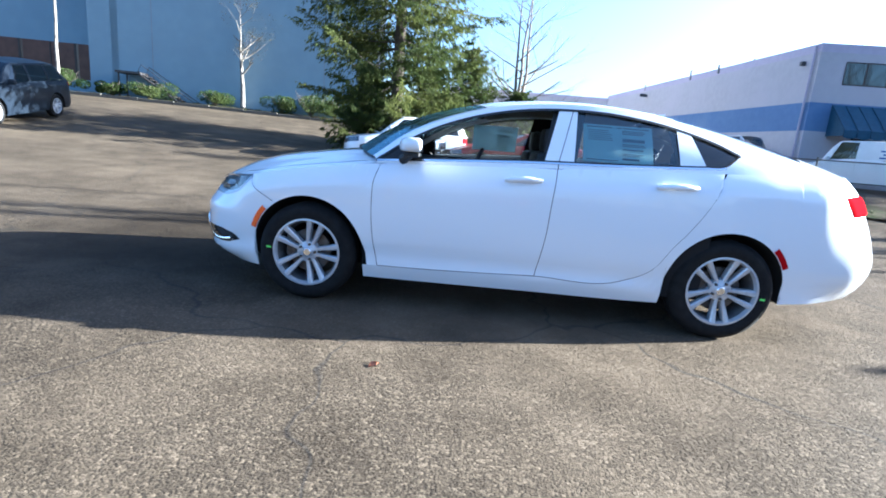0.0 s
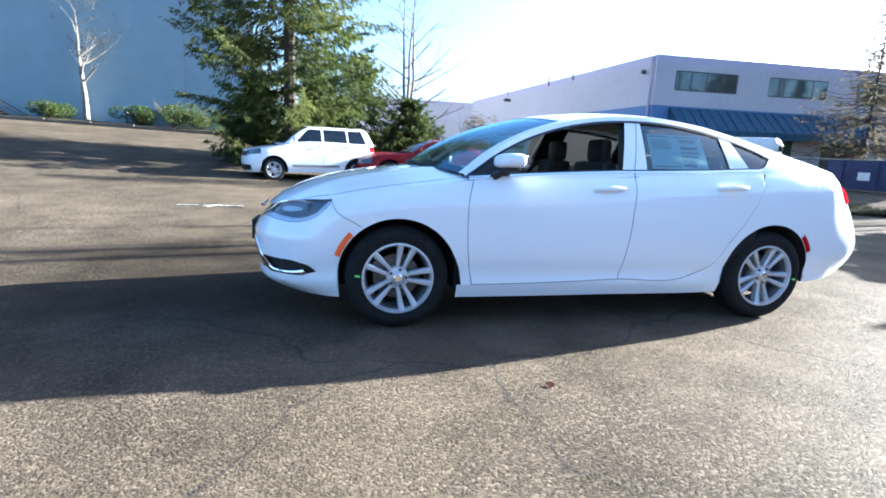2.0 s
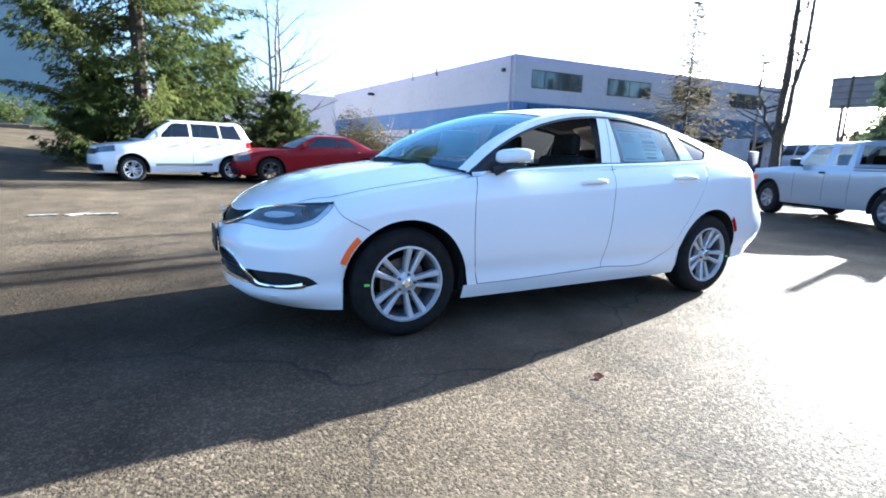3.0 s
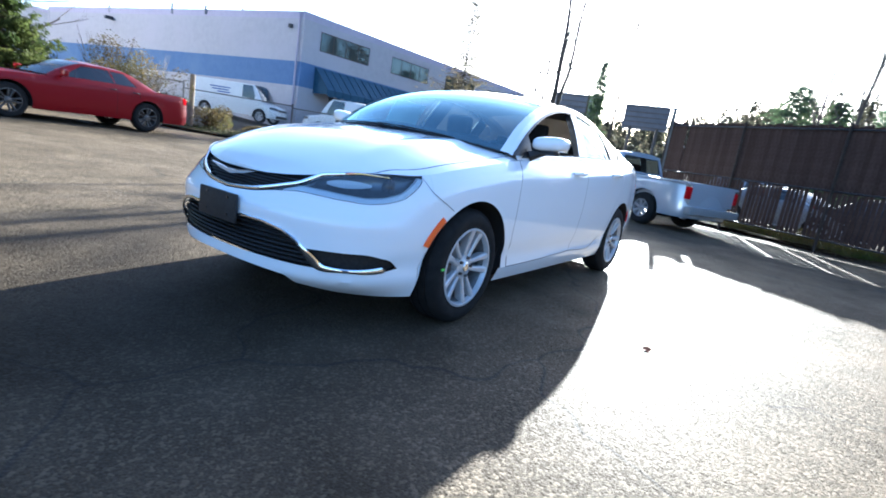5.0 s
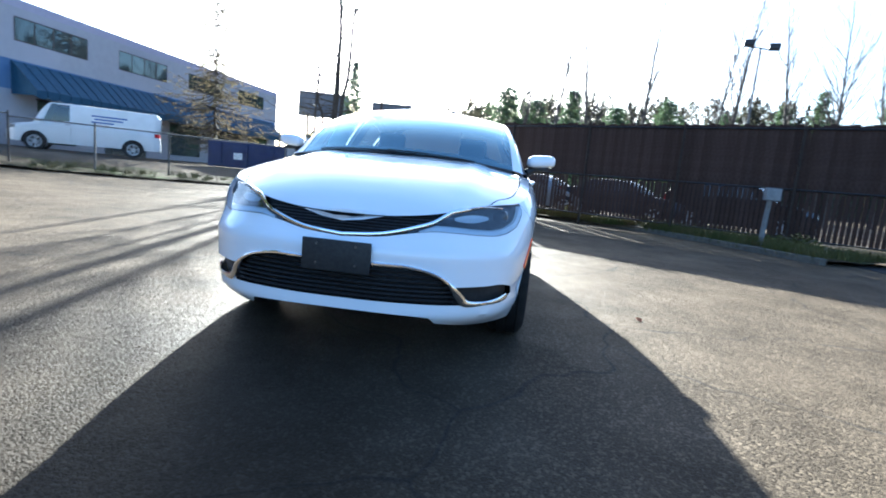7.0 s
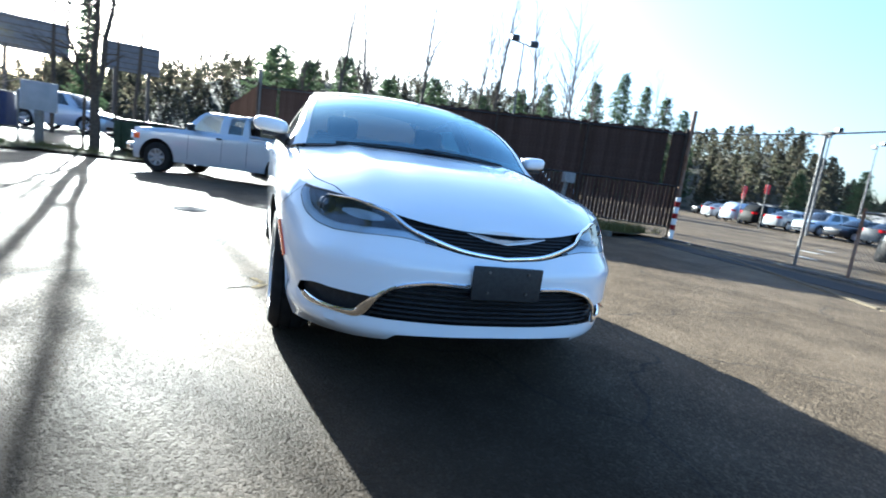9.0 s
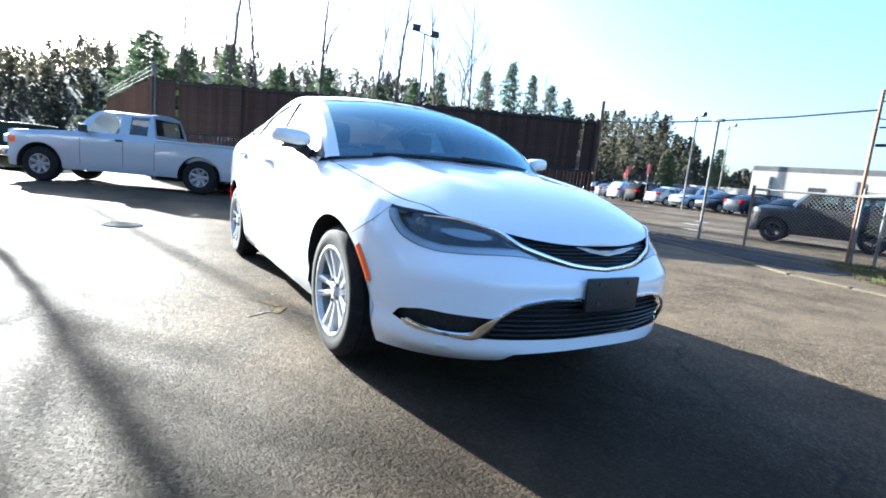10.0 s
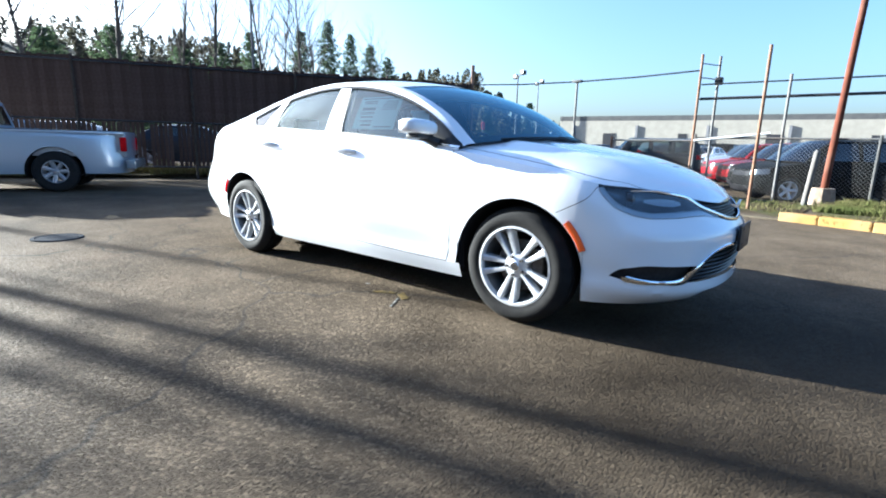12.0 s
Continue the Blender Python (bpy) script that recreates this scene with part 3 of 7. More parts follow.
    part("grille_chrome", ribbon(bmesh.new(), pts, ns, [0.016 * step01(0.86, 0.55, abs(y)) + 0.004 for y in between(-0.84, 0.84, 120)], 0.006), CHROME, car)
    bm = bmesh.new()
    wing = [(0, -0.034), (0.03, -0.028), (0.1, -0.016), (0.185, 0.012), (0.1, 0.004), (0.04, -0.008), (0, -0.006)]
    prof = wing + [(-y, z) for y, z in wing[::-1][1:-1]]
    vs = [[bm.verts.new((-2.287 + dx + 0.25 * y * y, y, 0.708 + 0.8 * z)) for y, z in prof] for dx in (0.0, -0.012)]
    bm.faces.new(vs[1])
    for k in range(len(prof)):
        bm.faces.new((vs[0][k], vs[0][(k + 1) % len(prof)], vs[1][(k + 1) % len(prof)], vs[1][k]))
    part("badge", bm, ALLOY, car, "chrome winged badge as a plain shape", smooth=False)
    bm = bmesh.new()
    box(bm, -2.352, 0, 0.527, 0.014, 0.318, 0.142, bevel=0.005)
    plate = part("plate_holder", bm, BLACK_PLASTIC, car, "black plastic front plate holder without a plate")
    for y, z in ((-0.09, 0.49), (0.09, 0.49), (-0.09, 0.575), (0.09, 0.575)):
        part("screw", tube(bmesh.new(), [(-2.358, y, z), (-2.364, y, z)], 0.006), STEEL, plate)
    # headlamps
    for sy in (-1, 1):
        hcols = [s for s in ss if 0.30 <= y_of(s) and s <= s_lamp]
        lo = lambda s: band_lo(y_of(s))
        hi = lambda s: max(min(top(s), chrome_z(y_of(s)) if y_of(s) < 0.5 else 9), band_lo(y_of(s)))
        pt = lambda s, t, o: S.at(s, lo(s) + (hi(s) - lo(s)) * t, o, sy)
        lamp = part("headlamp", weld(grid_of([[pt(s, t, -0.04 * math.sin(math.pi * min(max(t, 0), 1)) - 0.004) for t in between(0, 1, 7)] for s in hcols])), LAMP_HOUSING, car, "dark headlamp with clear lens and pale light guide")
        part("lens", weld(grid_of([[pt(s, t, 0.003) for t in between(0, 1, 7)] for s in hcols])), CLEAR, lamp)
        part("bezel", weld(grid_of([[S.at(s, hi(s) - a, o, sy) for a, o in ((0.0, -0.006), (0.001, 0.004), (0.011, 0.004), (0.012, -0.004))] for s in hcols if hi(s) - lo(s) > 0.016])), BLACK_TRIM, lamp)
        cols = between(S.s_of_y(0.36), s_lamp - 0.004, 60)
        rim = [(q, lo(q)) for q in cols]
        rows = []
        for k, (q, z) in enumerate(rim):
            (qa, za), (qb, zb) = rim[max(k - 1, 0)], rim[min(k + 1, 59)]
            n = Vector((za - zb, qb - qa)).normalized() * 0.026 * min(1.0, 0.25 + k / 9)
            row = []
            for f, o in ((0.0, -0.006), (0.1, -0.001), (0.85, -0.003), (1.0, -0.014)):
                qq = q + n.x * f
                row.append(S.at(qq, min(z + n.y * f, hi(qq) - 0.006), o, sy))
            rows.append(row)
        part("light_guide", weld(grid_of(rows)), DRL, lamp)
        bm = bmesh.new()
        c = S.at(S.s_of_y(0.80), 0.742, -0.03, sy)
        revolve(bm, [(0.0, -0.03), (0.02, -0.026), (0.034, -0.012), (0.034, 0.0), (0.04, 0.004), (0.04, 0.02)], 24, "y")
        bm.transform(Matrix.Translation(c) @ pose(0, 0, 0, 0, 0, -90 + sy * 25))
        part("projector", bm, PROJECTOR, lamp)
        bm = bmesh.new()
        grid(bm, [[S.at(S.s_of_y(y), 0.704 + 0.036 * t + 0.06 * (y - 0.56), -0.018 - 0.012 * math.sin(math.pi * t), sy) for t in [0.5 + (q - 0.5) * math.sin(math.pi * (0.06 + 0.88 * (y - 0.56) / 0.19)) ** 0.7 for q in between(0, 1, 5)]] for y in between(0.56, 0.75, 14)])
        part("reflector", bm, DRL, lamp)
    # bonnet with fender tops
    xs = sorted({S.x_at(s) for s in between(0, S.s_at(-1.97), 28)} | set(between(-1.97, -0.93, 30)))
    ratio = lambda x: 1.0 - 0.075 * step01(-2.08, -1.88, x)
    bm = bmesh.new()

    def hood_pt(x, v):
        p = S.bonnet(x, v)
        yy = abs(p.y)
        p.z += 0.012 * step01(-2.25, -1.6, x) * math.exp(-((yy - 0.50) / 0.07) ** 2) - 0.006 * step01(-2.2, -1.6, x) * math.exp(-(yy / 0.25) ** 2)
        return p

    grid(bm, [[hood_pt(x, v * ratio(x)) for v in between(-1, 1, 41)] for x in xs])
    part("bonnet", weld(bm), WHITE_PAINT, car)
    # sides
    e1 = curve([(0.19, -0.885), (0.287, -0.887), (0.406, -0.912), (0.626, -0.937), (0.807, -0.939), (0.977, -0.897), (1.1, -0.86)])
    e2 = curve([(0.25, 0.15), (0.317, 0.16), (0.393, 0.172), (0.58, 0.2), (0.796, 0.214), (1.042, 0.236), (1.2, 0.25)])
    door_lo = curve([(-1.0, 0.288), (-0.9, 0.288), (0.14, 0.318), (0.74, 0.346), (0.86, 0.40), (0.93, 0.465), (0.985, 0.56), (1.09, 0.705), (1.17, 0.83), (1.235, 0.96), (1.262, 1.06), (1.275, 1.2)])
    dlo_lo = curve([(-0.95, 0.986), (-0.592, 1.012), (-0.162, 1.040), (0.156, 1.057), (0.334, 1.063), (0.99, 1.093), (1.16, 1.103), (1.28, 1.114), (1.395, 1.192)])
    dlo_up = curve([(-0.95, 0.988), (-0.913, 1.010), (-0.768, 1.112), (-0.585, 1.214), (-0.404, 1.287), (-0.188, 1.348), (0.028, 1.386), (0.222, 1.403), (0.42, 1.406), (0.56, 1.401), (0.75, 1.381), (0.92, 1.354), (1.09, 1.313), (1.28, 1.250), (1.395, 1.193)])
    g = 0.0022
    for sy in (-1, 1):
        fender = bmesh.new()
        side_patch(fender, S, S.columns(-1.757, -0.937), lambda x: max(S.bottom(x), 0.285 if x > -1.0 else 0), S.top, 12, sy,
                   warp=lambda x, z: x + (e1(z) - g + 0.937) * step01(-1.05, -0.937, x))
        grid(fender, [[S.bonnet(x, sy * (ratio(x) + (1 - ratio(x)) * t + (0.008 if t == 0 and ratio(x) < 0.99 else 0))) for t in (0, 0.4, 0.75, 1.0)] for x in xs if x > -2.06])
        part("fender", weld(fender), WHITE_PAINT, car)
        fdoor = bmesh.new()
        side_patch(fdoor, S, between(-0.937, 0.18, 40), lambda x: door_lo(x) + g, S.top, 16, sy,
                   warp=lambda x, z: x + (e1(z) + g + 0.937) * step01(-0.82, -0.937, x) + (e2(z) - g - 0.18) * step01(0.06, 0.18, x))
        side_patch(fdoor, S, between(-0.93, 0.235, 30), S.top, dlo_lo, 3, sy, fn=S.flank)
        grid(fdoor, [[S.flank(xb + (xt - xb) * v, z0 + (z1 - z0) * v, 0, sy) for v in between(0, 1, 8)] for xb, xt, z0, z1 in [(x, x + 0.084, dlo_lo(x), dlo_up(x + 0.084)) for x in between(0.148, 0.236, 5)]])
        door = part("front_door", weld(fdoor), WHITE_PAINT, car)
        rdoor = bmesh.new()
        side_patch(rdoor, S, between(0.18, 1.274, 44), lambda x: min(door_lo(x) + g, S.top(x)), S.top, 16, sy, warp=lambda x, z: x + (e2(z) + g - 0.18) * step01(0.3, 0.18, x))
        side_patch(rdoor, S, between(0.241, 1.275, 30), S.top, dlo_lo, 3, sy, fn=S.flank)
        grid(rdoor, [[S.flank(xb + (xt - xb) * v, z0 + (z1 - z0) * v, 0, sy) for v in between(0, 1, 8)] for xb, xt, z0, z1 in [(a, b, dlo_lo(a), dlo_up(b)) for a, b in zip(between(0.241, 0.335, 5), between(0.325, 0.35, 5))]])
        grid(rdoor, [[S.flank(xb + (xt - xb) * v, z0 + (z1 - z0) * v, 0.001, sy) for v in between(0, 1, 8)] for xb, xt, z0, z1 in [(a, b, dlo_lo(a), dlo_up(b)) for a, b in zip(between(1.0, 1.165, 5), between(0.998, 1.085, 5))]])
        door2 = part("rear_door", weld(rdoor), WHITE_PAINT, car)
        sill = bmesh.new()
        side_patch(sill, S, between(-0.986, 0.986, 50), S.bottom, lambda x: min(max(door_lo(x) - g, S.bottom(x)), 0.60), 6, sy)
        part("sill", weld(sill), WHITE_PAINT, car)
        # handles
        for x0, x1, z, d in ((-0.089, 0.139, 0.932, door), (0.85, 1.095, 0.964, door2)):
            pts = [S.at(S.s_at(x), z + 0.006 * math.sin(math.pi * t) + 0.012 * t, 0.004 + 0.034 * math.sin(math.pi * min(max(t, 0.0), 1.0)) ** 0.5, sy) for t, x in zip(between(0, 1, 12), between(x0, x1, 12))]
            bm = tube(bmesh.new(), pts, [0.012 + 0.007 * math.sin(math.pi * t) for t in between(0, 1, 12)], 10)
            part("door_handle", bm, WHITE_PAINT, d)
        # dark seal lines round the glass
        bm = bmesh.new()
        side_patch(bm, S, between(-0.93, 1.28, 60), lambda x: dlo_lo(x) + 0.003, lambda x: dlo_lo(x) + 0.012, 3, sy, 0.003, fn=S.flank)
        side_patch(bm, S, between(-0.93, 1.393, 60), lambda x: dlo_up(x) - 0.012, lambda x: dlo_up(x) + 0.004, 3, sy, 0.003, fn=S.flank)
        part("window_seal", bm, BLACK_TRIM, car)
        bm = bmesh.new()
        side_patch(bm, S, between(-0.93, 1.28, 60), lambda x: dlo_lo(x) - 0.009, lambda x: dlo_lo(x) + 0.003, 3, sy, 0.005, fn=S.flank)
        part("window_moulding", bm, CHROME, car, "thin chrome strip under the side glass")
        # black triangle by the mirror and side glass
        bm = bmesh.new()
        side_patch(bm, S, between(-0.93, -0.70, 10), dlo_lo, dlo_up, 5, sy, -0.006, fn=S.flank)
        part("mirror_triangle", bm, BLACK_TRIM, door)
        for nm, (xb0, xt0, xb1, xt1), own, gl in (("front_window", (-0.70, -0.70, 0.15, 0.234), door, SIDE_GLASS), ("rear_window", (0.335, 0.35, 1.002, 1.0), door2, SIDE_GLASS), ("quarter_window", (1.163, 1.085, 1.28, 1.391), car, TINTED)):
            bm = bmesh.new()
            if sy == -1 and nm == "front_window":
                xt0 = xb0
                # lowered glass: only its top edge stands above the sill
                rows = [[S.flank(x, dlo_lo(x) - 0.05 + 0.056 * t, -0.02, sy) for t in (0, 0.5, 1)] for x in between(-0.68, 0.14, 12)]
            else:
                rows = [[S.flank(a + (b - a) * v, dlo_lo(a) + (dlo_up(b) - dlo_lo(a)) * v, -0.012, sy) for v in between(0, 1, 8)] for a, b in zip(between(xb0, xb1, 16), between(xt0, xt1, 16))]
            grid(bm, rows)
            part(nm, bm, gl, own)
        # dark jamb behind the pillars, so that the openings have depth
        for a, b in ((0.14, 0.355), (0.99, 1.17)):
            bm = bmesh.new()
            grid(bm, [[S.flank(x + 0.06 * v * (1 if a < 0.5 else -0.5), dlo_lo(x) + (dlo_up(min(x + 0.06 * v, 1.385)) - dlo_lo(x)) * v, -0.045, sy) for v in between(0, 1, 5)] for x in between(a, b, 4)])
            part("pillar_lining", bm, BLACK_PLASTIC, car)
        # rear quarter with its half of the rear bumper
        q = bmesh.new()
        xs_q = [x for x in S.columns(0.986, 1.9)] + [S.x_at(s) for s in between(S.s_at(1.9), S.s[-1], 40)[1:]]
        side_patch(q, S, xs_q, S.bottom, lambda x: min(S.top(x), door_lo(x) - g) if x < 1.266 else S.top(x), 14, sy)
        side_patch(q, S, between(1.275, 1.395, 6), S.top, dlo_lo, 4, sy, fn=S.flank)
        grid(q, [[S.edge(x, sy).lerp(S.over(x, sy), t) + Vector((0, sy * 0.012 * math.sin(math.pi * t), 0)) for t in between(0, 1, 8)] for x in between(1.395, 2.15, 26)])
        part("rear_quarter", weld(q), WHITE_PAINT, car)
        # roof rail and pillar skin
        r = bmesh.new()
        side_patch(r, S, between(-0.95, 1.395, 70), dlo_up, S.rz, 4, sy, fn=S.flank)
        part("roof_rail", weld(r), WHITE_PAINT, car)
        # lamps in the sides
        for nm, w, a0, a1, m in (("side_marker", -1.371, 136, 160, AMBER), ("side_reflector", 1.371, 27, 48, RED_LENS)):
            bm = bmesh.new()
            rows = []
            for a in between(radians(a0), radians(a1), 9):
                row = []
                for rr, o in ((0.389, -0.004), (0.391, 0.006), (0.408, 0.009), (0.424, 0.006), (0.426, -0.004)):
                    x, z = w + rr * math.cos(a), 0.332 + rr * math.sin(a)
                    row.append(S.at(S.s_at(x), z, o, sy))
                rows.append(row)
            grid(bm, rows)
            part(nm, bm, m, car)
        bm = bmesh.new()
        s0, s1 = S.s_at(2.11), S.s_at(2.49)
        grid(bm, [[S.at(s0 + 0.09 * (1 - t) * (1 - k) + (s1 - s0) * k, 0.862 + 0.125 * t + 0.02 * k, 0.012 * min(1.0, 8 * t, 8 * (1 - t), 0.2 + 12 * k), sy) for t in between(0, 1, 13)] for k in between(0, 1, 30)])
        part("tail_lamp", bm, RED_LENS, car)
        # arch lips and dark wheel wells
        for w in S.wheels:
            bm = bmesh.new()
            rows = []
            for a in between(-0.15, math.pi + 0.15, 33):
                x, z = w + 0.385 * math.cos(a), 0.332 + 0.385 * math.sin(a)
                yo = abs(S.at(S.s_at(x), max(z, 0.22)).y)
                rows.append([(x, sy * yy, z) for yy in (yo, yo - 0.02)] + [(w + 0.38 * math.cos(a), sy * 0.5, 0.332 + 0.38 * math.sin(a)), (w, sy * 0.5, 0.332)])
            grid(bm, rows)
            part("wheel_well", bm, GAP, car)
        # mirror
        bm = bmesh.new()
        bmesh.ops.create_uvsphere(bm, u_segments=24, v_segments=14, radius=1.0)
        for v in bm.verts:
            c = v.co
            p = Vector([math.copysign(abs(k) ** 0.62, k) for k in c])
            p = Vector((p.x * (0.085 if p.x < 0 else 0.05), p.y * 0.105, p.z * (0.05 if p.z > 0 else 0.042)))
            v.co = p + Vector((-0.685 + sy * 0.03 * p.y / 0.105, sy * 0.955, 1.092 + 0.008 * (p.y * sy) / 0.105))
        mirror = part("wing_mirror", bm, WHITE_PAINT, car)
        bm = bmesh.new()
        box(bm, -0.69, sy * 0.93, 1.04, 0.1, 0.15, 0.024, pose(0, 0, 0), bevel=0.01)
        tube(bm, [(-0.76, sy * 0.845, 1.0), (-0.73, sy * 0.88, 1.02), (-0.69, sy * 0.93, 1.04)], [0.035, 0.028, 0.02], 10)
        part("mirror_base", bm, BLACK_PLASTIC, mirror)
        bm = bmesh.new()
        grid(bm, [[(-0.632 + 0.02 * a, sy * (0.955 + 0.085 * a), 1.094 + 0.036 * b) for a in (-1, 1)] for b in (-1, 1)])
        part("mirror_glass", bm, CHROME, mirror)
        for x in S.wheels:
            ty = wheel(car, x, sy * (0.905 - 0.1075), sy=sy, phase=(0.035 if x < 0 else -0.2) if sy < 0 else (-0.105 if x < 0 else 0.1))
            if sy < 0:
                a = radians(176 if x < 0 else -6)
                bm = bmesh.new()
                grid(bm, [[(rr * math.cos(a + da), 0.1085, rr * math.sin(a + da)) for rr in (0.24, 0.272)] for da in (-0.026, 0, 0.026)])
                part("chalk_mark", bm, CHALK_GREEN, ty, "green inspection mark on the tyre wall")
    # seam between bumper and fender, from the lamp's tip to the arch
    for sy in (-1, 1):
        seam = curve([(-1.80, 0.806), (-1.765, 0.755), (-1.72, 0.722), (-1.66, 0.69), (-1.605, 0.66)])
        part("panel_gap", grid_of([[S.at(S.s_at(x), seam(x) + dz, 0.0015, sy) for dz in (-0.002, 0.002)] for x in between(-1.80, -1.607, 24)]), GAP, car)
    # upper skin: windscreen, roof, rear window, boot lid
    rows_of = lambda xs_, v0, v1, n, o=0.0: [[S.over(x, v, o) for v in between(v0, v1, n)] for x in xs_]
    bm = bmesh.new()
    for a, b in ((-1, -0.945), (0.945, 1)):
        grid(bm, rows_of(between(-0.95, -0.23, 24), a, b, 3))
    grid(bm, rows_of(between(-0.23, 1.03, 40), -1, 1, 33))
    for a, b in ((-1, -0.9), (0.9, 1)):
        grid(bm, rows_of(between(1.03, 1.81, 20), a, b, 3))
    part("roof", weld(bm), WHITE_PAINT, car)
    bm = bmesh.new()
    grid(bm, rows_of(between(1.81, 2.15, 16), -1, 1, 25))
    tail_s = lambda v: S.s[-1] + (S.s_at(2.15) - S.s[-1]) * abs(v) ** 0.8
    lip = lambda v: S.at(tail_s(v), S.top(S.x_at(tail_s(v))), 0, 1 if v > 0 else -1)
    grid(bm, [[S.over(2.15, v), S.over(2.15, v).lerp(lip(v), 0.6) + Vector((0, 0, 0.012)), lip(v)] for v in between(-1, 1, 25)])
    part("boot_lid", weld(bm), WHITE_PAINT, car)
    ws = part("windscreen", grid_of(rows_of(between(-0.945, -0.232, 24), -0.95, 0.95, 31, -0.004)), WINDSHIELD, car)
    part("back_window", grid_of(rows_of(between(1.035, 1.805, 20), -0.91, 0.91, 25, -0.004)), TINTED, car)
    bm = bmesh.new()
    grid(bm, rows_of(between(-0.27, -0.232, 3), -0.95, 0.95, 31, -0.007))
    grid(bm, rows_of(between(-0.955, -0.90, 3), -0.95, 0.95, 31, -0.007))
    part("black_band", bm, BLACK_TRIM, ws)
    # cowl between bonnet and glass
    bm = bmesh.new()
    grid(bm, [[S.bonnet(-0.93, v * 0.925) + Vector((0, 0, -0.012)), S.over(-0.93, v * 0.95) + Vector((0, 0, -0.01))] for v in between(-1, 1, 31)])
    part("cowl", bm, BLACK_PLASTIC, car)
    for v0 in (-0.62, 0.02):
        bm = tube(bmesh.new(), [S.over(-0.952 + 0.012 * t, v0 + 0.72 * t) + Vector((0, 0, 0.004)) for t in between(0, 1, 9)], 0.005, 6)
        part("wiper", bm, BLACK_PLASTIC, car)
    bm = bmesh.new()
    for sy in (-1, 1):
        grid(bm, [[(1.0 + 0.13 * t + 0.01 * k, sy * 0.02 * (1 - k) * math.sin(math.pi * (0.08 + 0.84 * t)), S.over(1.0 + 0.13 * t, 0).z - 0.006 + 0.062 * k * t**0.8) for k in between(0, 1, 4)] for t in between(0, 1, 7)])
    part("antenna_fin", bm, WHITE_PAINT, car)
    # floor pan and cabin
    bm = bmesh.new()
    box(bm, 0, 0, 0.26, 3.9, 1.2, 0.08)
    box(bm, 0, 0, 0.26, 1.95, 1.66, 0.08)
    part("floor_pan", bm, GAP, car)
    # unseen boxes under the tail, added to keep sun off the ground there
    bm = bmesh.new()
    box(bm, 1.95, 0.0, 0.27, 0.42, 1.05, 0.17, bevel=0.06)
    part("silencer", bm, GAP, car)
    bm = bmesh.new()
    box(bm, 1.371, 0, 0.28, 0.16, 1.4, 0.12, bevel=0.03)
    box(bm, 0.85, 0.1, 0.25, 0.6, 1.0, 0.14, bevel=0.05)
    part("rear_axle", bm, GAP, car)
    bm = bmesh.new()
    grid(bm, [[(-1.05, y, 0.98 - 0.05 * (y / 0.75) ** 2), (-0.75, y, 1.02 - 0.03 * (y / 0.75) ** 2), (-0.55, y, 1.01 - 0.03 * (y / 0.75) ** 2), (-0.48, y, 0.96), (-0.5, y, 0.6)] for y in between(-0.76, 0.76, 15)])
    box(bm, -0.52, -0.38, 0.96, 0.12, 0.3, 0.1, bevel=0.03)
    part("dashboard", bm, DASH, car)
    bm = bmesh.new()
    revolve(bm, [(0.185 + 0.014 * math.cos(a), 0.014 * math.sin(a)) for a in between(0, 2 * math.pi, 9)], 32)
    box(bm, 0, 0.0, 0, 0.12, 0.03, 0.1, bevel=0.01)
    box(bm, 0, 0, 0, 0.34, 0.015, 0.03)
    bm.transform(Matrix.Translation((-0.33, -0.38, 0.93)) @ pose(0, 0, 0, 0, 0, 90) @ pose(0, 0, 0, 25))
    part("steering_wheel", bm, BLACK_PLASTIC, car)
    seat(car, -0.12, -0.38)
    seat(car, -0.12, 0.38)
    s = part("rear_seat", box(bmesh.new(), 0.83, 0, 0.55, 0.5, 1.25, 0.18, bevel=0.05), SEAT_BLACK, car)
    part("backrest", box(bmesh.new(), 1.14, 0, 0.83, 0.14, 1.25, 0.55, bevel=0.05), SEAT_BLACK, s)
    for y in (-0.38, 0.38):
        part("headrest", box(bmesh.new(), 1.17, y, 1.13, 0.08, 0.25, 0.12, bevel=0.03), SEAT_BLACK, s)
    bm = bmesh.new()
    grid(bm, rows_of(between(-0.2, 1.0, 12), -0.93, 0.93, 9, -0.03))
    part("headlining", bm, LINING, car)
    bm = bmesh.new()
    box(bm, 1.45, 0, 1.05, 0.5, 1.2, 0.02)
    part("parcel_shelf", bm, DASH, car)
    for sy in (-1, 1):
        bm = bmesh.new()
        grid(bm, [[S.flank(x, z, -0.1, sy) for z in (0.4, 0.7, 0.95, 1.0)] for x in between(-0.85, 1.2, 10)])
        part("door_lining", bm, DASH, car)
        bm = bmesh.new()
        side_patch(bm, S, between(-1.0, 1.24, 20), lambda x: 0.25, lambda x: S.top(x) - 0.03, 6, sy, -0.03)
        part("inner_shell", bm, GAP, car)
    # stickers inside the glass
    for sy, x0, x1, z0, z1, own in ((-1, 0.391, 0.838, 1.086, 1.325, "rear"), (1, -0.34, 0.07, 1.088, 1.315, "front")):
        bm = bmesh.new()
        grid(bm, [[S.flank(x, z, -0.017, sy) for z in between(z0, z1, 6)] for x in between(x0, x1, 8)])
        st = part("window_sticker", bm, PAPER, car, "pale green price sheet stuck inside the window")
        rnd = random.Random(4)
        bm = bmesh.new()
        w, h = x1 - x0, z1 - z0
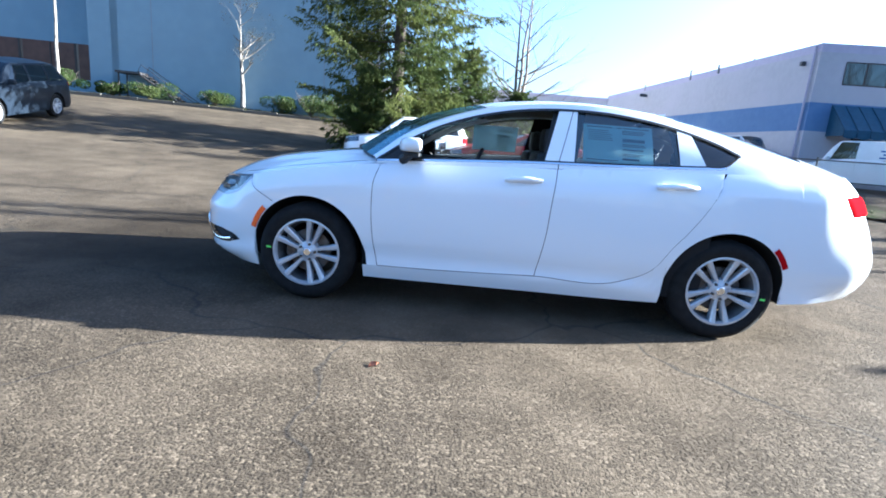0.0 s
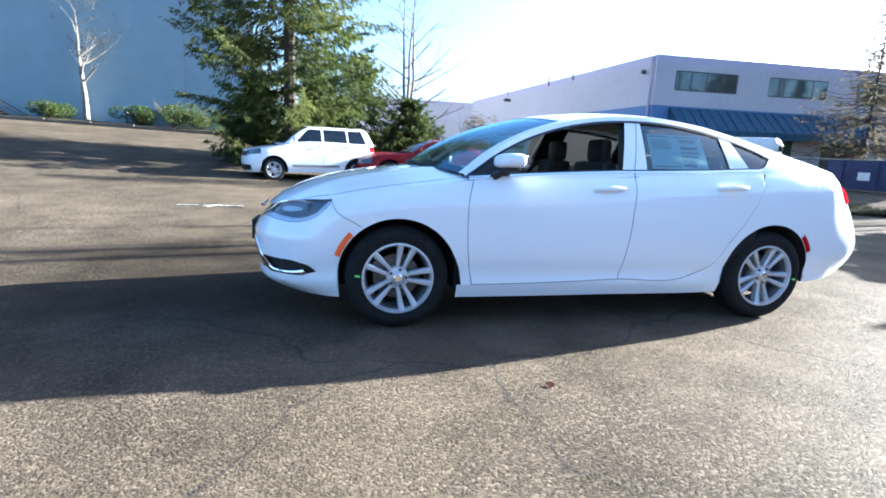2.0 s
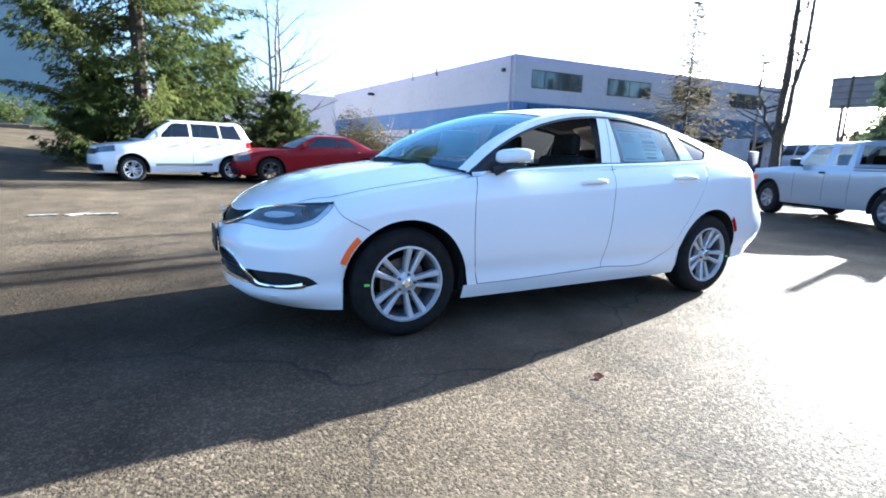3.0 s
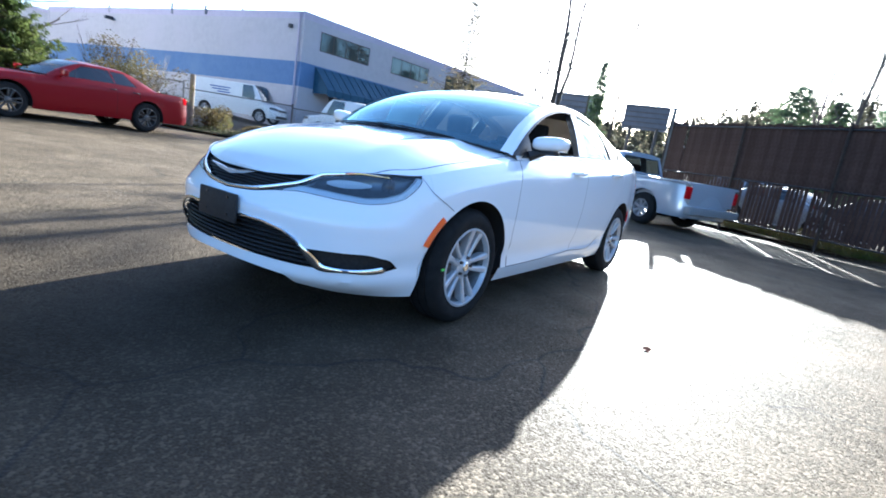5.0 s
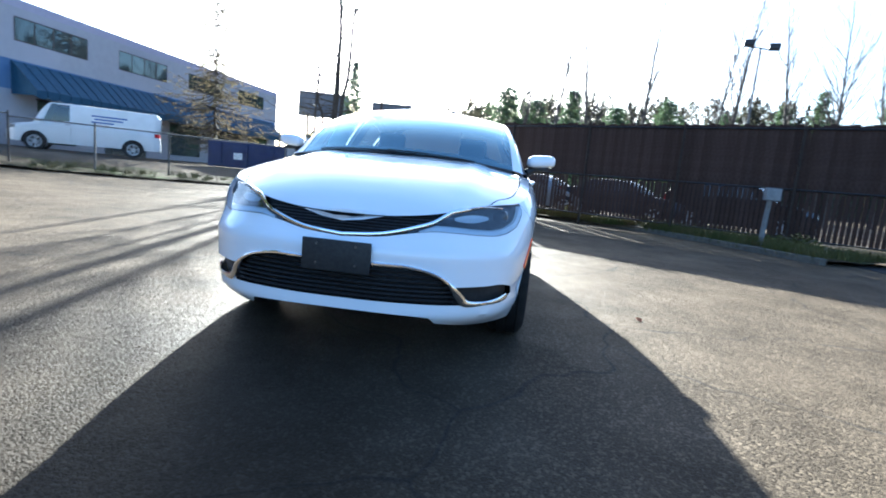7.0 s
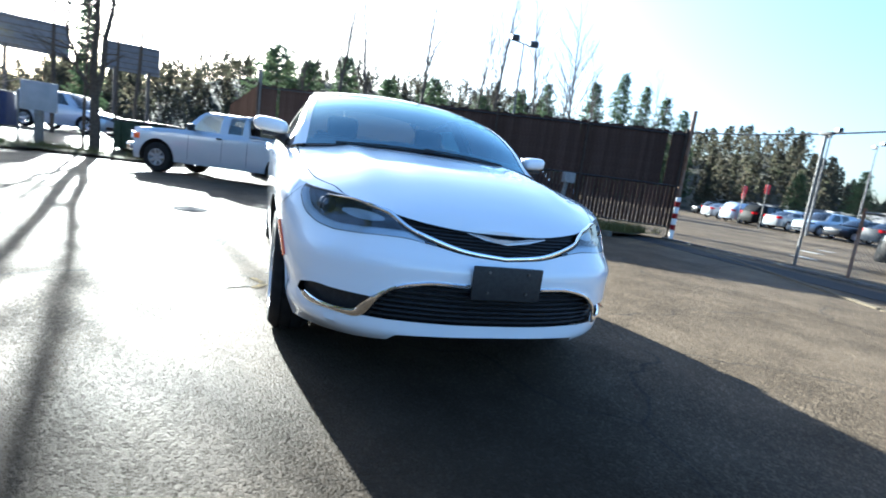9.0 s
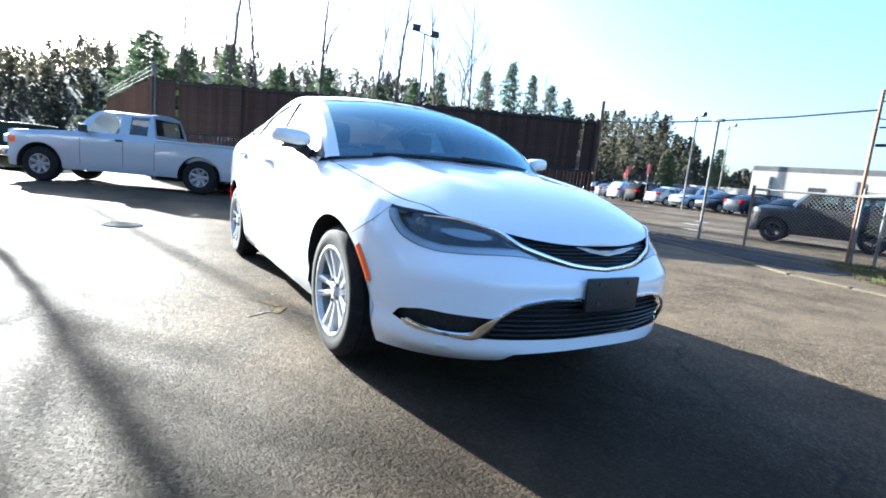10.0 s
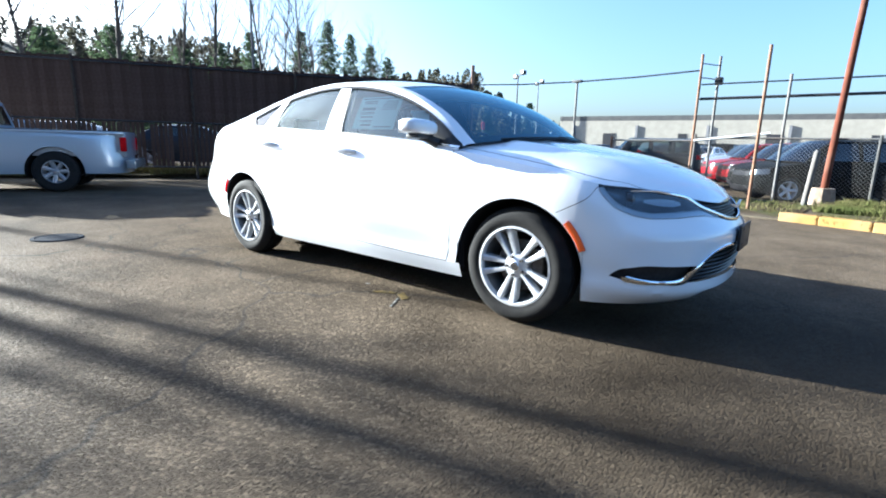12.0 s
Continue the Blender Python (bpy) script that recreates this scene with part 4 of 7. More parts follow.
        for u0, u1, v0, v1 in [(0.05, 0.95, 0.93, 0.95)] + [(0.56, 0.9 - 0.1 * rnd.random(), v, v + 0.016) for v in (0.86, 0.82, 0.78, 0.5, 0.46, 0.25, 0.21)] + [(0.56, 0.88, 0.58, 0.66), (0.56, 0.86, 0.36, 0.39), (0.56, 0.8, 0.1, 0.15), (0.05, 0.5, 0.06, 0.08)] + [(0.07, 0.44 - 0.1 * rnd.random(), v, v + 0.012) for v in (0.84, 0.79, 0.74, 0.69, 0.64, 0.59)]:
            grid(bm, [[S.flank(x0 + w * u, z0 + h * v, -0.0145, sy) for v in (v0, v1)] for u in (u0, u1)])
        part("print_bars", bm, INK, st)
    return car


def grid_of(rows):
    bm = bmesh.new()
    grid(bm, rows)
    return bm


white_sedan()


# ---- other vehicles ----
def make_shape(nose, tail, w, wheels, r, nosez, hoodz, belt, roof, cowl, hf, hr, tb, deck, arch=None, lowz=0.24, tuck=0.16, square=1.0):
    """A plainer body from its main measures: plan ends, width, wheel places, heights of nose, bonnet, sill line, roof and boot."""
    h = w / 2
    return Shape(
        plan=[(nose, 0), (nose + 0.03 * square, 0.45 * h), (nose + 0.12 * square, 0.75 * h), (nose + 0.3 * square, 0.92 * h), (nose + 0.6 * square, 0.985 * h), (0, h), (tail - 0.6, 0.985 * h), (tail - 0.25, 0.94 * h), (tail - 0.08, 0.8 * h), (tail - 0.02, 0.45 * h), (tail, 0)],
        shoulder=[(nose, nosez), (nose + 0.15, nosez + 0.02), (nose + 0.5, (nosez + hoodz) / 2), (cowl, belt), (tail - 0.4, deck), (tail, deck - 0.02)],
        front=[(0.2, 0.1), (0.32, 0.02), (0.5, 0.0), (0.65, 0.01), (nosez, 0.06 * square), (nosez + 0.3, 0.1)],
        side=[(0.15, 0.08), (0.3, 0.03), (0.5, 0.005), (0.75, 0), (0.95, 0.008), (1.3, 0.02)],
        rear=[(0.2, 0.12), (0.32, 0.03), (0.5, 0), (0.8, 0.02), (1.1, 0.05), (2.0, 0.08)],
        wheels=wheels, arch=arch or r * 1.16, low=[(nose, lowz), (tail, lowz + 0.04)], tyre=r,
        rail_y=[(cowl, h - 0.1), ((cowl + hf) / 2, h - 0.1 - tuck * 0.6), (hf, h - 0.08 - tuck), (hf + 0.3, h - 0.08 - tuck), (hr - 0.3, h - 0.08 - tuck), (hr, h - 0.08 - tuck), (tb, h - 0.12 - tuck * (0.9 if tb > tail - 0.4 else 0.3))],
        rail_z=[(cowl, belt + 0.02), ((cowl + hf) / 2, belt + 0.02 + (roof - 0.08 - belt) * 0.6), (hf, roof - 0.07), (hf + 0.3, roof - 0.056), ((hf + hr) / 2, roof - 0.05), (hr - 0.3, roof - 0.056), (hr, roof - 0.07), (tb, max(deck + 0.03, roof - 0.07 - (tb - hr) * 1.6) if tb > tail - 0.4 else deck + 0.02)],
        crown=[(cowl, 0.03), (hf, 0.045), ((hf + hr) / 2, 0.05), (hr, 0.05), (tb, 0.02)],
        bulge=[(cowl, 0.18), (hf, 0.08), ((hf + hr) / 2, 0.0), (hr, -0.02), (tb, -0.06)],
        hood=[(nose, nosez), (nose + 0.12, nosez + 0.04), (nose + 0.4, (nosez + 2 * hoodz) / 3), (cowl, hoodz + 0.02), (cowl + 0.4, hoodz + 0.03)],
    )


def vehicle(name, label, category, S, paint, windows, hf, hr, cowl, tb, glazing=None, group="", fine=True, cladding=None, rim_mat=None, grille=True, spokes=5):
    """A parked vehicle: windows are (lower front, upper front, lower rear, upper rear) places along the side."""
    v = thing(name, label, category, group)
    glazing = glazing or TINTED
    n = 2 if fine else 1
    xs = [S.x_at(s) for s in between(0, S.s_at(S.x0 + 0.5), 10 * n)] + S.columns(S.x0 + 0.5, S.x1 - 0.5, 0.16)[1:] + [S.x_at(s) for s in between(S.s_at(S.x1 - 0.5), S.s[-1], 8 * n)[1:]]
    bm = bmesh.new()
    for sy in (-1, 1):
        side_patch(bm, S, xs, S.bottom, S.top, 5 * n, sy)
    hx = [x for x in xs if x < cowl] + [cowl]
    grid(bm, [[S.bonnet(x, t) for t in between(-1, 1, 8 * n + 1)] for x in hx])
    grid(bm, [[S.bonnet(cowl, t), S.over(cowl, t)] for t in between(-1, 1, 8 * n + 1)])
    body = part("body", weld(bm), paint, v)
    lo = lambda x: S.top(x) + 0.02
    up = lambda x: max(S.rz(x) - 0.05, lo(x))
    bm = bmesh.new()
    rx = between(cowl, tb, 18 * n)
    for sy in (-1, 1):
        side_patch(bm, S, rx, up, S.rz, 3, sy, fn=S.flank)
        side_patch(bm, S, rx, S.top, lo, 2, sy, fn=S.flank)
        ends = [(rx[0], rx[0])] + [(w[k], w[k + 1]) for w in windows for k in (0, 2)] + [(tb, tb)]
        for (b0, t0), (b1, t1) in zip(ends[::2], ends[1::2]):
            grid(bm, [[S.flank(a + (b - a) * q, lo(a) + (up(b) - lo(a)) * q, 0, sy) for q in between(0, 1, 5)] for a, b in zip(between(b0, b1, 26), between(t0, t1, 26))])
    rows = lambda a, b, m, v0, v1, k, o=0.0: [[S.over(x, q, o) for q in between(v0, v1, k)] for x in between(a, b, m)]
    grid(bm, rows(hf, hr, 8 * n, -1, 1, 8 * n + 1))
    for a, b in ((-1, -0.94), (0.94, 1)):
        grid(bm, rows(cowl, hf, 8, a, b, 2))
        grid(bm, rows(hr, tb, 8, a, b, 2))
    boxy = tb > S.x1 - 0.45
    if boxy:
        low_end = lambda q: Vector((S.x1 - 0.06, q * S.edge(S.x1 - 0.2).y, S.top(S.x1 - 0.2)))
        grid(bm, rows(hr, tb, 4, -1, 1, 8 * n + 1))
        grid(bm, [[S.over(tb, q) + (low_end(q) - S.over(tb, q)) * t for t in (0, 0.12, 0.5, 1)] for q in between(-1, 1, 8 * n + 1)])
    else:
        grid(bm, [[S.over(tb, q), Vector((S.x1 - 0.1, q * S.edge(S.x1 - 0.2).y, S.top(S.x1 - 0.2)))] for q in between(-1, 1, 8 * n + 1)])
    part("roof", weld(bm), paint, v)
    for w in windows:
        for sy in (-1, 1):
            bm = bmesh.new()
            grid(bm, [[S.flank(a + (b - a) * q, lo(a) + (up(b) - lo(a)) * q, -0.006, sy) for q in between(0, 1, 5)] for a, b in zip(between(w[0], w[2], 8), between(w[1], w[3], 8))])
            part("side_window", bm, glazing, v)
    part("windscreen", grid_of(rows(cowl, hf, 8, -0.95, 0.95, 13, -0.004)), glazing, v)
    bm = bmesh.new()
    if boxy:
        grid(bm, [[S.over(tb, q) + (low_end(q) - S.over(tb, q)) * t + Vector((0.006, 0, 0)) for t in (0.14, 0.55)] for q in between(-0.85, 0.85, 9)])
    else:
        grid(bm, rows(hr, tb - 0.02, 8, -0.92, 0.92, 13, -0.004))
    part("rear_window", bm, glazing, v)
    bm = bmesh.new()
    box(bm, 0, 0, S.low(0) + 0.1, (S.x1 - S.x0) * 0.86, S.pts[:, 1].max() * 1.3, 0.1)
    box(bm, (hf + hr) / 2, 0, S.top(0) - 0.3, abs(hr - hf) * 0.9, S.pts[:, 1].max() * 1.5, 0.3)
    part("cabin_floor", bm, GAP, v)
    for sy in (-1, 1):
        for w in S.wheels:
            wheel(v, w, sy * (S.pts[:, 1].max() - 0.135), S.tyre, S.tyre * 0.66, 0.22, sy, spokes, False if not fine else spokes == 5, rim_mat, False)
            bm = bmesh.new()
            grid(bm, [[(w + S.arch * math.cos(a), sy * yy, S.tyre + S.arch * math.sin(a)) for yy in (S.pts[:, 1].max() - 0.02, 0.4)] + [(w, sy * 0.4, S.tyre)] for a in between(-0.2, math.pi + 0.2, 15)])
            part("wheel_well", bm, GAP, v)
        sa, sb = S.s_of_y(S.pts[:, 1].max() * 0.55), S.s_at(S.x0 + 0.42)
        z1 = S.top(S.x0 + 0.1)
        part("headlamp", grid_of([[S.at(s, z1 - 0.15 + 0.14 * q + 0.06 * i / 7, 0.006, sy) for q in between(0, 1, 4)] for i, s in enumerate(between(sa, sb, 8))]), LAMP_HOUSING, body)
        part("tail_lamp", grid_of([[S.at(s, S.top(S.x1 - 0.3) - 0.2 + 0.17 * q, 0.008, sy) for q in between(0, 1, 4)] for s in between(S.s_at(S.x1 - 0.28), S.s_at(S.x1 - 0.03), 8)]), RED_LENS, body)
        if fine:
            bm = bmesh.new()
            mx = cowl + 0.25
            box(bm, mx, sy * (S.edge(mx).y + 0.13), S.top(mx) + 0.1, 0.1, 0.2, 0.15, bevel=0.035)
            tube(bm, [(mx, sy * (S.edge(mx).y - 0.01), S.top(mx) + 0.02), (mx, sy * (S.edge(mx).y + 0.1), S.top(mx) + 0.06)], 0.025)
            part("mirror", bm, paint, v)
            for w in windows[:2]:
                hx_ = w[2] - 0.16
                bm = tube(bmesh.new(), [S.at(S.s_at(hx_ + 0.17 * t), S.top(hx_) - 0.11, 0.035 * math.sin(math.pi * t) ** 0.6 + 0.002, sy) for t in between(0, 1, 7)], 0.012, 6)
                part("door_handle", bm, BLACK_PLASTIC, body)
                bm = bmesh.new()
                side_patch(bm, S, [w[2] + 0.03, w[2] + 0.038], lambda x: max(S.bottom(x) + 0.08, S.low(0) + 0.1), S.top, 6, sy, 0.002)
                part("door_gap", bm, GAP, body)
            if cladding:
                bm = bmesh.new()
                side_patch(bm, S, [x for x in xs if -0.75 < x < 0.75], lambda x: S.bottom(x) + 0.16, lambda x: S.bottom(x) + 0.225, 3, sy, 0.012)
                part("cladding", bm, cladding, body)
    if grille:
        part("grille", grid_of([[S.at(S.s_of_y(abs(y)), S.top(S.x0) - 0.16 + 0.13 * q, 0.006, 1 if y >= 0 else -1) for q in between(0, 1, 3)] for y in between(-0.5, 0.5, 13)]), GRILLE_BLACK, body)
    part("lower_intake", grid_of([[S.at(S.s_of_y(abs(y)), S.low(S.x0) + 0.05 + 0.15 * q, 0.006, 1 if y >= 0 else -1) for q in between(0, 1, 3)] for y in between(-0.72, 0.72, 15)]), GRILLE_BLACK, body)
    return v


SOUL_WHITE = mat("white_paint_small_car", (0.76, 0.77, 0.78), rough=0.3, coat=0.8)
CAR_RED = mat("bright_red_paint", (0.17, 0.003, 0.007), rough=0.35, coat=0.12, spec=0.15)
CAR_NAVY = mat("dark_blue_grey_paint", (0.012, 0.017, 0.026), rough=0.35, coat=0.15, spec=0.15)
CAR_BLACK = mat("black_paint", (0.004, 0.0045, 0.005), rough=0.55, coat=0.0, spec=0.05)
OFFROAD_BLACK = mat("dusty_black_paint", (0.014, 0.015, 0.016), (0.022, 0.022, 0.021), scale=4, rough=0.45, coat=0.25, spec=0.25)
CAR_SILVER = mat("silver_blue_paint", (0.38, 0.43, 0.50), (0.36, 0.41, 0.48), scale=200, rough=0.3, metal=0.4, coat=0.7)
VAN_WHITE = mat("van_white_paint", (0.74, 0.75, 0.75), (0.68, 0.69, 0.69), scale=3, rough=0.4, coat=0.3)
CAR_GREY = mat("grey_paint", (0.2, 0.21, 0.22), rough=0.3, coat=0.8)
BAR_BLUE = mat("lettering_blue", (0.05, 0.1, 0.3), rough=0.5)

soul = vehicle("compact_hatchback", "white boxy compact hatchback parked beside the spruce", "car",
               make_shape(-2.06, 2.02, 1.78, (-1.275, 1.275), 0.325, 0.84, 1.0, 1.05, 1.62, -0.92, -0.2, 1.62, 1.92, 1.12, arch=0.40), SOUL_WHITE,
               [(-0.66, -0.24, 0.17, 0.17), (0.23, 0.23, 0.98, 0.96), (1.03, 1.01, 1.62, 1.45)], -0.2, 1.62, -0.92, 1.92, cladding=CAR_GREY)
place(soul, -2.62, 12.2, 0.20, 17.0)
soul.scale = (0.95, 1.0, 1.0)
coupe = vehicle("red_coupe", "bright red two-door muscle coupe parked at the lot edge", "car",
                make_shape(-2.45, 2.76, 1.90, (-1.473, 1.473), 0.365, 0.74, 0.98, 0.99, 1.45, -0.75, 0.02, 0.95, 1.75, 1.03, arch=0.42, tuck=0.2), CAR_RED,
                [(-0.48, -0.02, 0.66, 0.58), (0.69, 0.61, 1.22, 0.95)], 0.02, 0.95, -0.75, 1.75, rim_mat=STEEL)
place(coupe, 1.1, 12.45, 0.155, 8.0)
crossover = vehicle("dark_crossover", "dark blue-grey crossover on the sloping driveway", "car",
                    make_shape(-2.5, 2.55, 1.92, (-1.44, 1.44), 0.375, 0.88, 1.05, 1.08, 1.73, -1.05, -0.35, 1.7, 2.38, 1.14), CAR_NAVY,
                    [(-0.75, -0.35, 0.2, 0.2), (0.3, 0.3, 1.15, 1.1), (1.25, 1.2, 2.0, 1.85)], -0.35, 1.7, -1.05, 2.38)
place(crossover, -15.03, 10.7, ground_z(-15.03, 10.7), 102.0)
crossover.rotation_euler = (radians(3), radians(-7), radians(102))
offroader = vehicle("black_offroader", "black boxy off-road vehicle behind the chain-link gate", "car",
                    make_shape(-2.2, 2.3, 1.88, (-1.33, 1.36), 0.40, 1.08, 1.17, 1.19, 1.82, -0.85, -0.42, 1.95, 2.15, 1.22, arch=0.47, lowz=0.30, tuck=0.1), OFFROAD_BLACK,
                    [(-0.55, -0.3, 0.3, 0.3), (0.42, 0.42, 1.1, 1.1), (1.22, 1.22, 1.9, 1.85)], -0.3, 1.95, -0.8, 2.15, glazing=DARK_GLASS, rim_mat=BLACK_TRIM)
place(offroader, 4.0, -18.35, ground_z(4.0, -18.35), 198.5)
VAN_SHAPE = make_shape(-2.75, 2.85, 2.0, (-1.72, 1.72), 0.37, 0.92, 1.12, 1.14, 2.06, -1.75, -1.2, 2.66, 2.8, 1.2, lowz=0.34, tuck=0.06)


def cargo_van(x, y, turn, label):
    van = vehicle("cargo_van", label, "van", VAN_SHAPE, VAN_WHITE, [(-1.45, -1.15, -0.55, -0.55)], -1.2, 2.66, -1.75, 2.8, group="vans in the yard")
    for k in range(4):
        for sy in (-1, 1):
            bm = bmesh.new()
            grid(bm, [[VAN_SHAPE.flank(0.2 + 0.1 * (k % 2) + u, 1.62 - 0.13 * k + q, 0.004, sy) for q in (0, 0.06)] for u in between(0, 1.3 - 0.25 * k, 6)])
            part("lettering_bar", bm, BAR_BLUE if k < 3 else CAR_RED, van)
    place(van, x, y, ground_z(x, y) + 0.0, turn)
    return van


cargo_van(16.05, 17.8, -52.0, "white cargo van parked nose-in by the blue awning")
cargo_van(12.3, 22.6, 119.0, "white cargo van behind the chain-link fence").scale = (0.86, 0.92, 0.92)


PICKUP_RIM = mat("dull_alloy", (0.30, 0.30, 0.31), (0.22, 0.22, 0.23), scale=30, rough=0.4, metal=0.5)


def pickup():
    """A silver extended-cab pickup with an open bed."""
    t = thing("pickup_truck", "silver-blue extended-cab pickup with an open empty bed", "pickup")
    nose, tail, wb, r = -2.35, 2.72, 1.595, 0.36
    S = make_shape(nose, tail, 1.76, (-wb, wb), r, 0.99, 1.08, 1.09, 1.61, -0.94, -0.55, 0.64, 0.84, 1.08, arch=0.44, lowz=0.29, tuck=0.14, square=0.45)
    xs = [S.x_at(s) for s in between(0, S.s_at(nose + 0.5), 20)] + S.columns(nose + 0.5, tail - 0.3, 0.12)[1:] + [S.x_at(s) for s in between(S.s_at(tail - 0.3), S.s[-1], 14)[1:]]
    bm = bmesh.new()
    for sy in (-1, 1):
        side_patch(bm, S, xs, S.bottom, S.top, 12, sy)
    grid(bm, [[S.bonnet(x, q) for q in between(-1, 1, 17)] for x in [x for x in xs if x < -0.94] + [-0.94]])
    grid(bm, [[S.bonnet(-0.94, q), S.over(-0.94, q)] for q in between(-1, 1, 17)])
    body = part("body", weld(bm), CAR_SILVER, t)
    lo, up = (lambda x: S.top(x) + 0.03), (lambda x: max(S.rz(x) - 0.06, S.top(x) + 0.03))
    def wall_at(x, z, out, sy):
        """The cab's side, carried straight back past the last door."""
        v = S.flank(min(x, 0.42), z, out, sy)
        v.x = x
        return v

    up_at = lambda x: up(min(x, 0.42))
    lo_at = lambda x: lo(min(x, 0.42))
    back = lambda z: 0.67 - 0.10 * (z - 1.09) / 0.47
    bm = bmesh.new()
    for sy in (-1, 1):
        side_patch(bm, S, between(-0.94, 0.57, 30), up_at, lambda x: S.rz(min(x, 0.42)), 3, sy, fn=wall_at)
        side_patch(bm, S, between(-0.94, 0.67, 30), lambda x: S.top(min(x, 0.42)), lo_at, 2, sy, fn=wall_at)
        for b0, t0, b1, t1 in ((-0.94, -0.94, -0.74, -0.50), (-0.06, -0.05, 0.15, 0.15), (0.51, 0.51, 0.67, 0.58)):
            grid(bm, [[wall_at(a + (b - a) * q, lo_at(a) + (up_at(b) - lo_at(a)) * q, 0, sy) for q in between(0, 1, 5)] for a, b in zip(between(b0, b1, 26), between(t0, t1, 26))])
    over = lambda a, b, m, v0, v1, k, o=0.0: [[S.over(x, q, o) for q in between(v0, v1, k)] for x in between(a, b, m)]
    roof_at = lambda x, q: Vector((x, *S.over(min(x, 0.42), q)[1:]))
    grid(bm, [[roof_at(x, q) for q in between(-1, 1, 17)] for x in between(-0.5, 0.57, 12)])
    for a, b in ((-1, -0.94), (0.94, 1)):
        grid(bm, over(-0.94, -0.5, 8, a, b, 2))
    zt = S.rz(0.42)
    half = lambda z: abs(wall_at(0.6, min(z, zt), 0, 1).y)
    for q0, q1 in ((-1, -0.88), (0.88, 1)):
        grid(bm, [[Vector((back(z), q * half(z), z)) for q in (q0, q1)] for z in between(1.09, zt, 6)])
    grid(bm, [[roof_at(0.57, q), Vector((back(zt - 0.06), q * half(zt - 0.06), zt - 0.06))] for q in between(-1, 1, 17)])
    grid(bm, [[Vector((back(1.16), q * half(1.16), 1.16)), Vector((0.69, q * 0.78, 0.7))] for q in between(-1, 1, 9)])
    part("cab", weld(bm), CAR_SILVER, t)
    for b0, t0, b1, t1 in ((-0.74, -0.50, -0.06, -0.05), (0.15, 0.15, 0.51, 0.51)):
        for sy in (-1, 1):
            bm = bmesh.new()
            grid(bm, [[S.flank(a + (b - a) * q, lo(a) + (up(b) - lo(a)) * q, -0.006, sy) for q in between(0, 1, 5)] for a, b in zip(between(b0, b1, 8), between(t0, t1, 8))])
            part("side_window", bm, SIDE_GLASS, t)
    part("windscreen", grid_of(over(-0.94, -0.5, 8, -0.95, 0.95, 13, -0.004)), SIDE_GLASS, t)
    part("rear_window", grid_of([[Vector((back(z) - 0.004, y * 0.9 * half(z), z)) for z in (1.14, zt - 0.04)] for y in between(-1, 1, 5)]), TINTED, t)
    bm = bmesh.new()
    box(bm, 1.68, 0, 0.66, 1.95, 1.45, 0.05)
    part("bed_floor", bm, CAR_SILVER, t)
    for sy in (-1, 1):
        part("bed_side", box(bmesh.new(), 1.69, sy * 0.74, 0.87, 1.96, 0.04, 0.4), CAR_SILVER, t)
        part("bed_rail", box(bmesh.new(), 1.70, sy * 0.80, 1.06, 1.98, 0.13, 0.05, bevel=0.015), CAR_SILVER, t)
    part("tailgate", box(bmesh.new(), 2.665, 0, 0.86, 0.06, 1.5, 0.46, bevel=0.015), CAR_SILVER, t)
    bm = bmesh.new()
    for sy in (-1, 1):
        box(bm, 1.70, sy * 0.80, 1.092, 1.96, 0.10, 0.018, bevel=0.006)
    part("bed_rail_cap", bm, BLACK_PLASTIC, t)
    bm = bmesh.new()
    box(bm, 2.76, 0, 0.5, 0.16, 1.7, 0.17, bevel=0.03)
    part("rear_bumper", bm, CAR_GREY, t)
    bm = bmesh.new()
    box(bm, -2.36, 0, 0.55, 0.12, 1.66, 0.18, bevel=0.04)
    part("front_bumper", bm, CHROME, t)
    bm = bmesh.new()
    box(bm, 0, 0, 0.45, 4.4, 0.9, 0.12)
    box(bm, -0.1, 0, 0.8, 1.3, 1.4, 0.3)
    for y in (-0.36, 0.36):
        box(bm, 0.05, y, 1.1, 0.14, 0.5, 0.5, bevel=0.04)
    part("chassis", bm, GAP, t)
    for sy in (-1, 1):
        part("tail_lamp", box(bmesh.new(), 2.66, sy * 0.80, 0.86, 0.1, 0.12, 0.26, bevel=0.02), RED_LENS, body)
        part("headlamp", box(bmesh.new(), -2.22, sy * 0.66, 0.82, 0.16, 0.36, 0.16, bevel=0.03), DRL, body)
        part("turn_lamp", box(bmesh.new(), -2.13, sy * 0.82, 0.82, 0.16, 0.08, 0.14, bevel=0.02), AMBER, body)
        bm = bmesh.new()
        box(bm, -0.68, sy * 0.97, 1.17, 0.1, 0.18, 0.16, bevel=0.03)
        tube(bm, [(-0.68, sy * 0.8, 1.1), (-0.68, sy * 0.92, 1.14)], 0.025)
        part("mirror", bm, BLACK_PLASTIC, t)
        part("door_handle", box(bmesh.new(), -0.02, sy * 0.885, 0.98, 0.14, 0.03, 0.04, bevel=0.01), BLACK_PLASTIC, body)
        for x in (-0.80, 0.05, 0.68):
            bm = bmesh.new()
            side_patch(bm, S, [x, x + 0.009], lambda q: 0.42, S.top, 6, sy, 0.003)
            part("door_gap", bm, GAP, body)
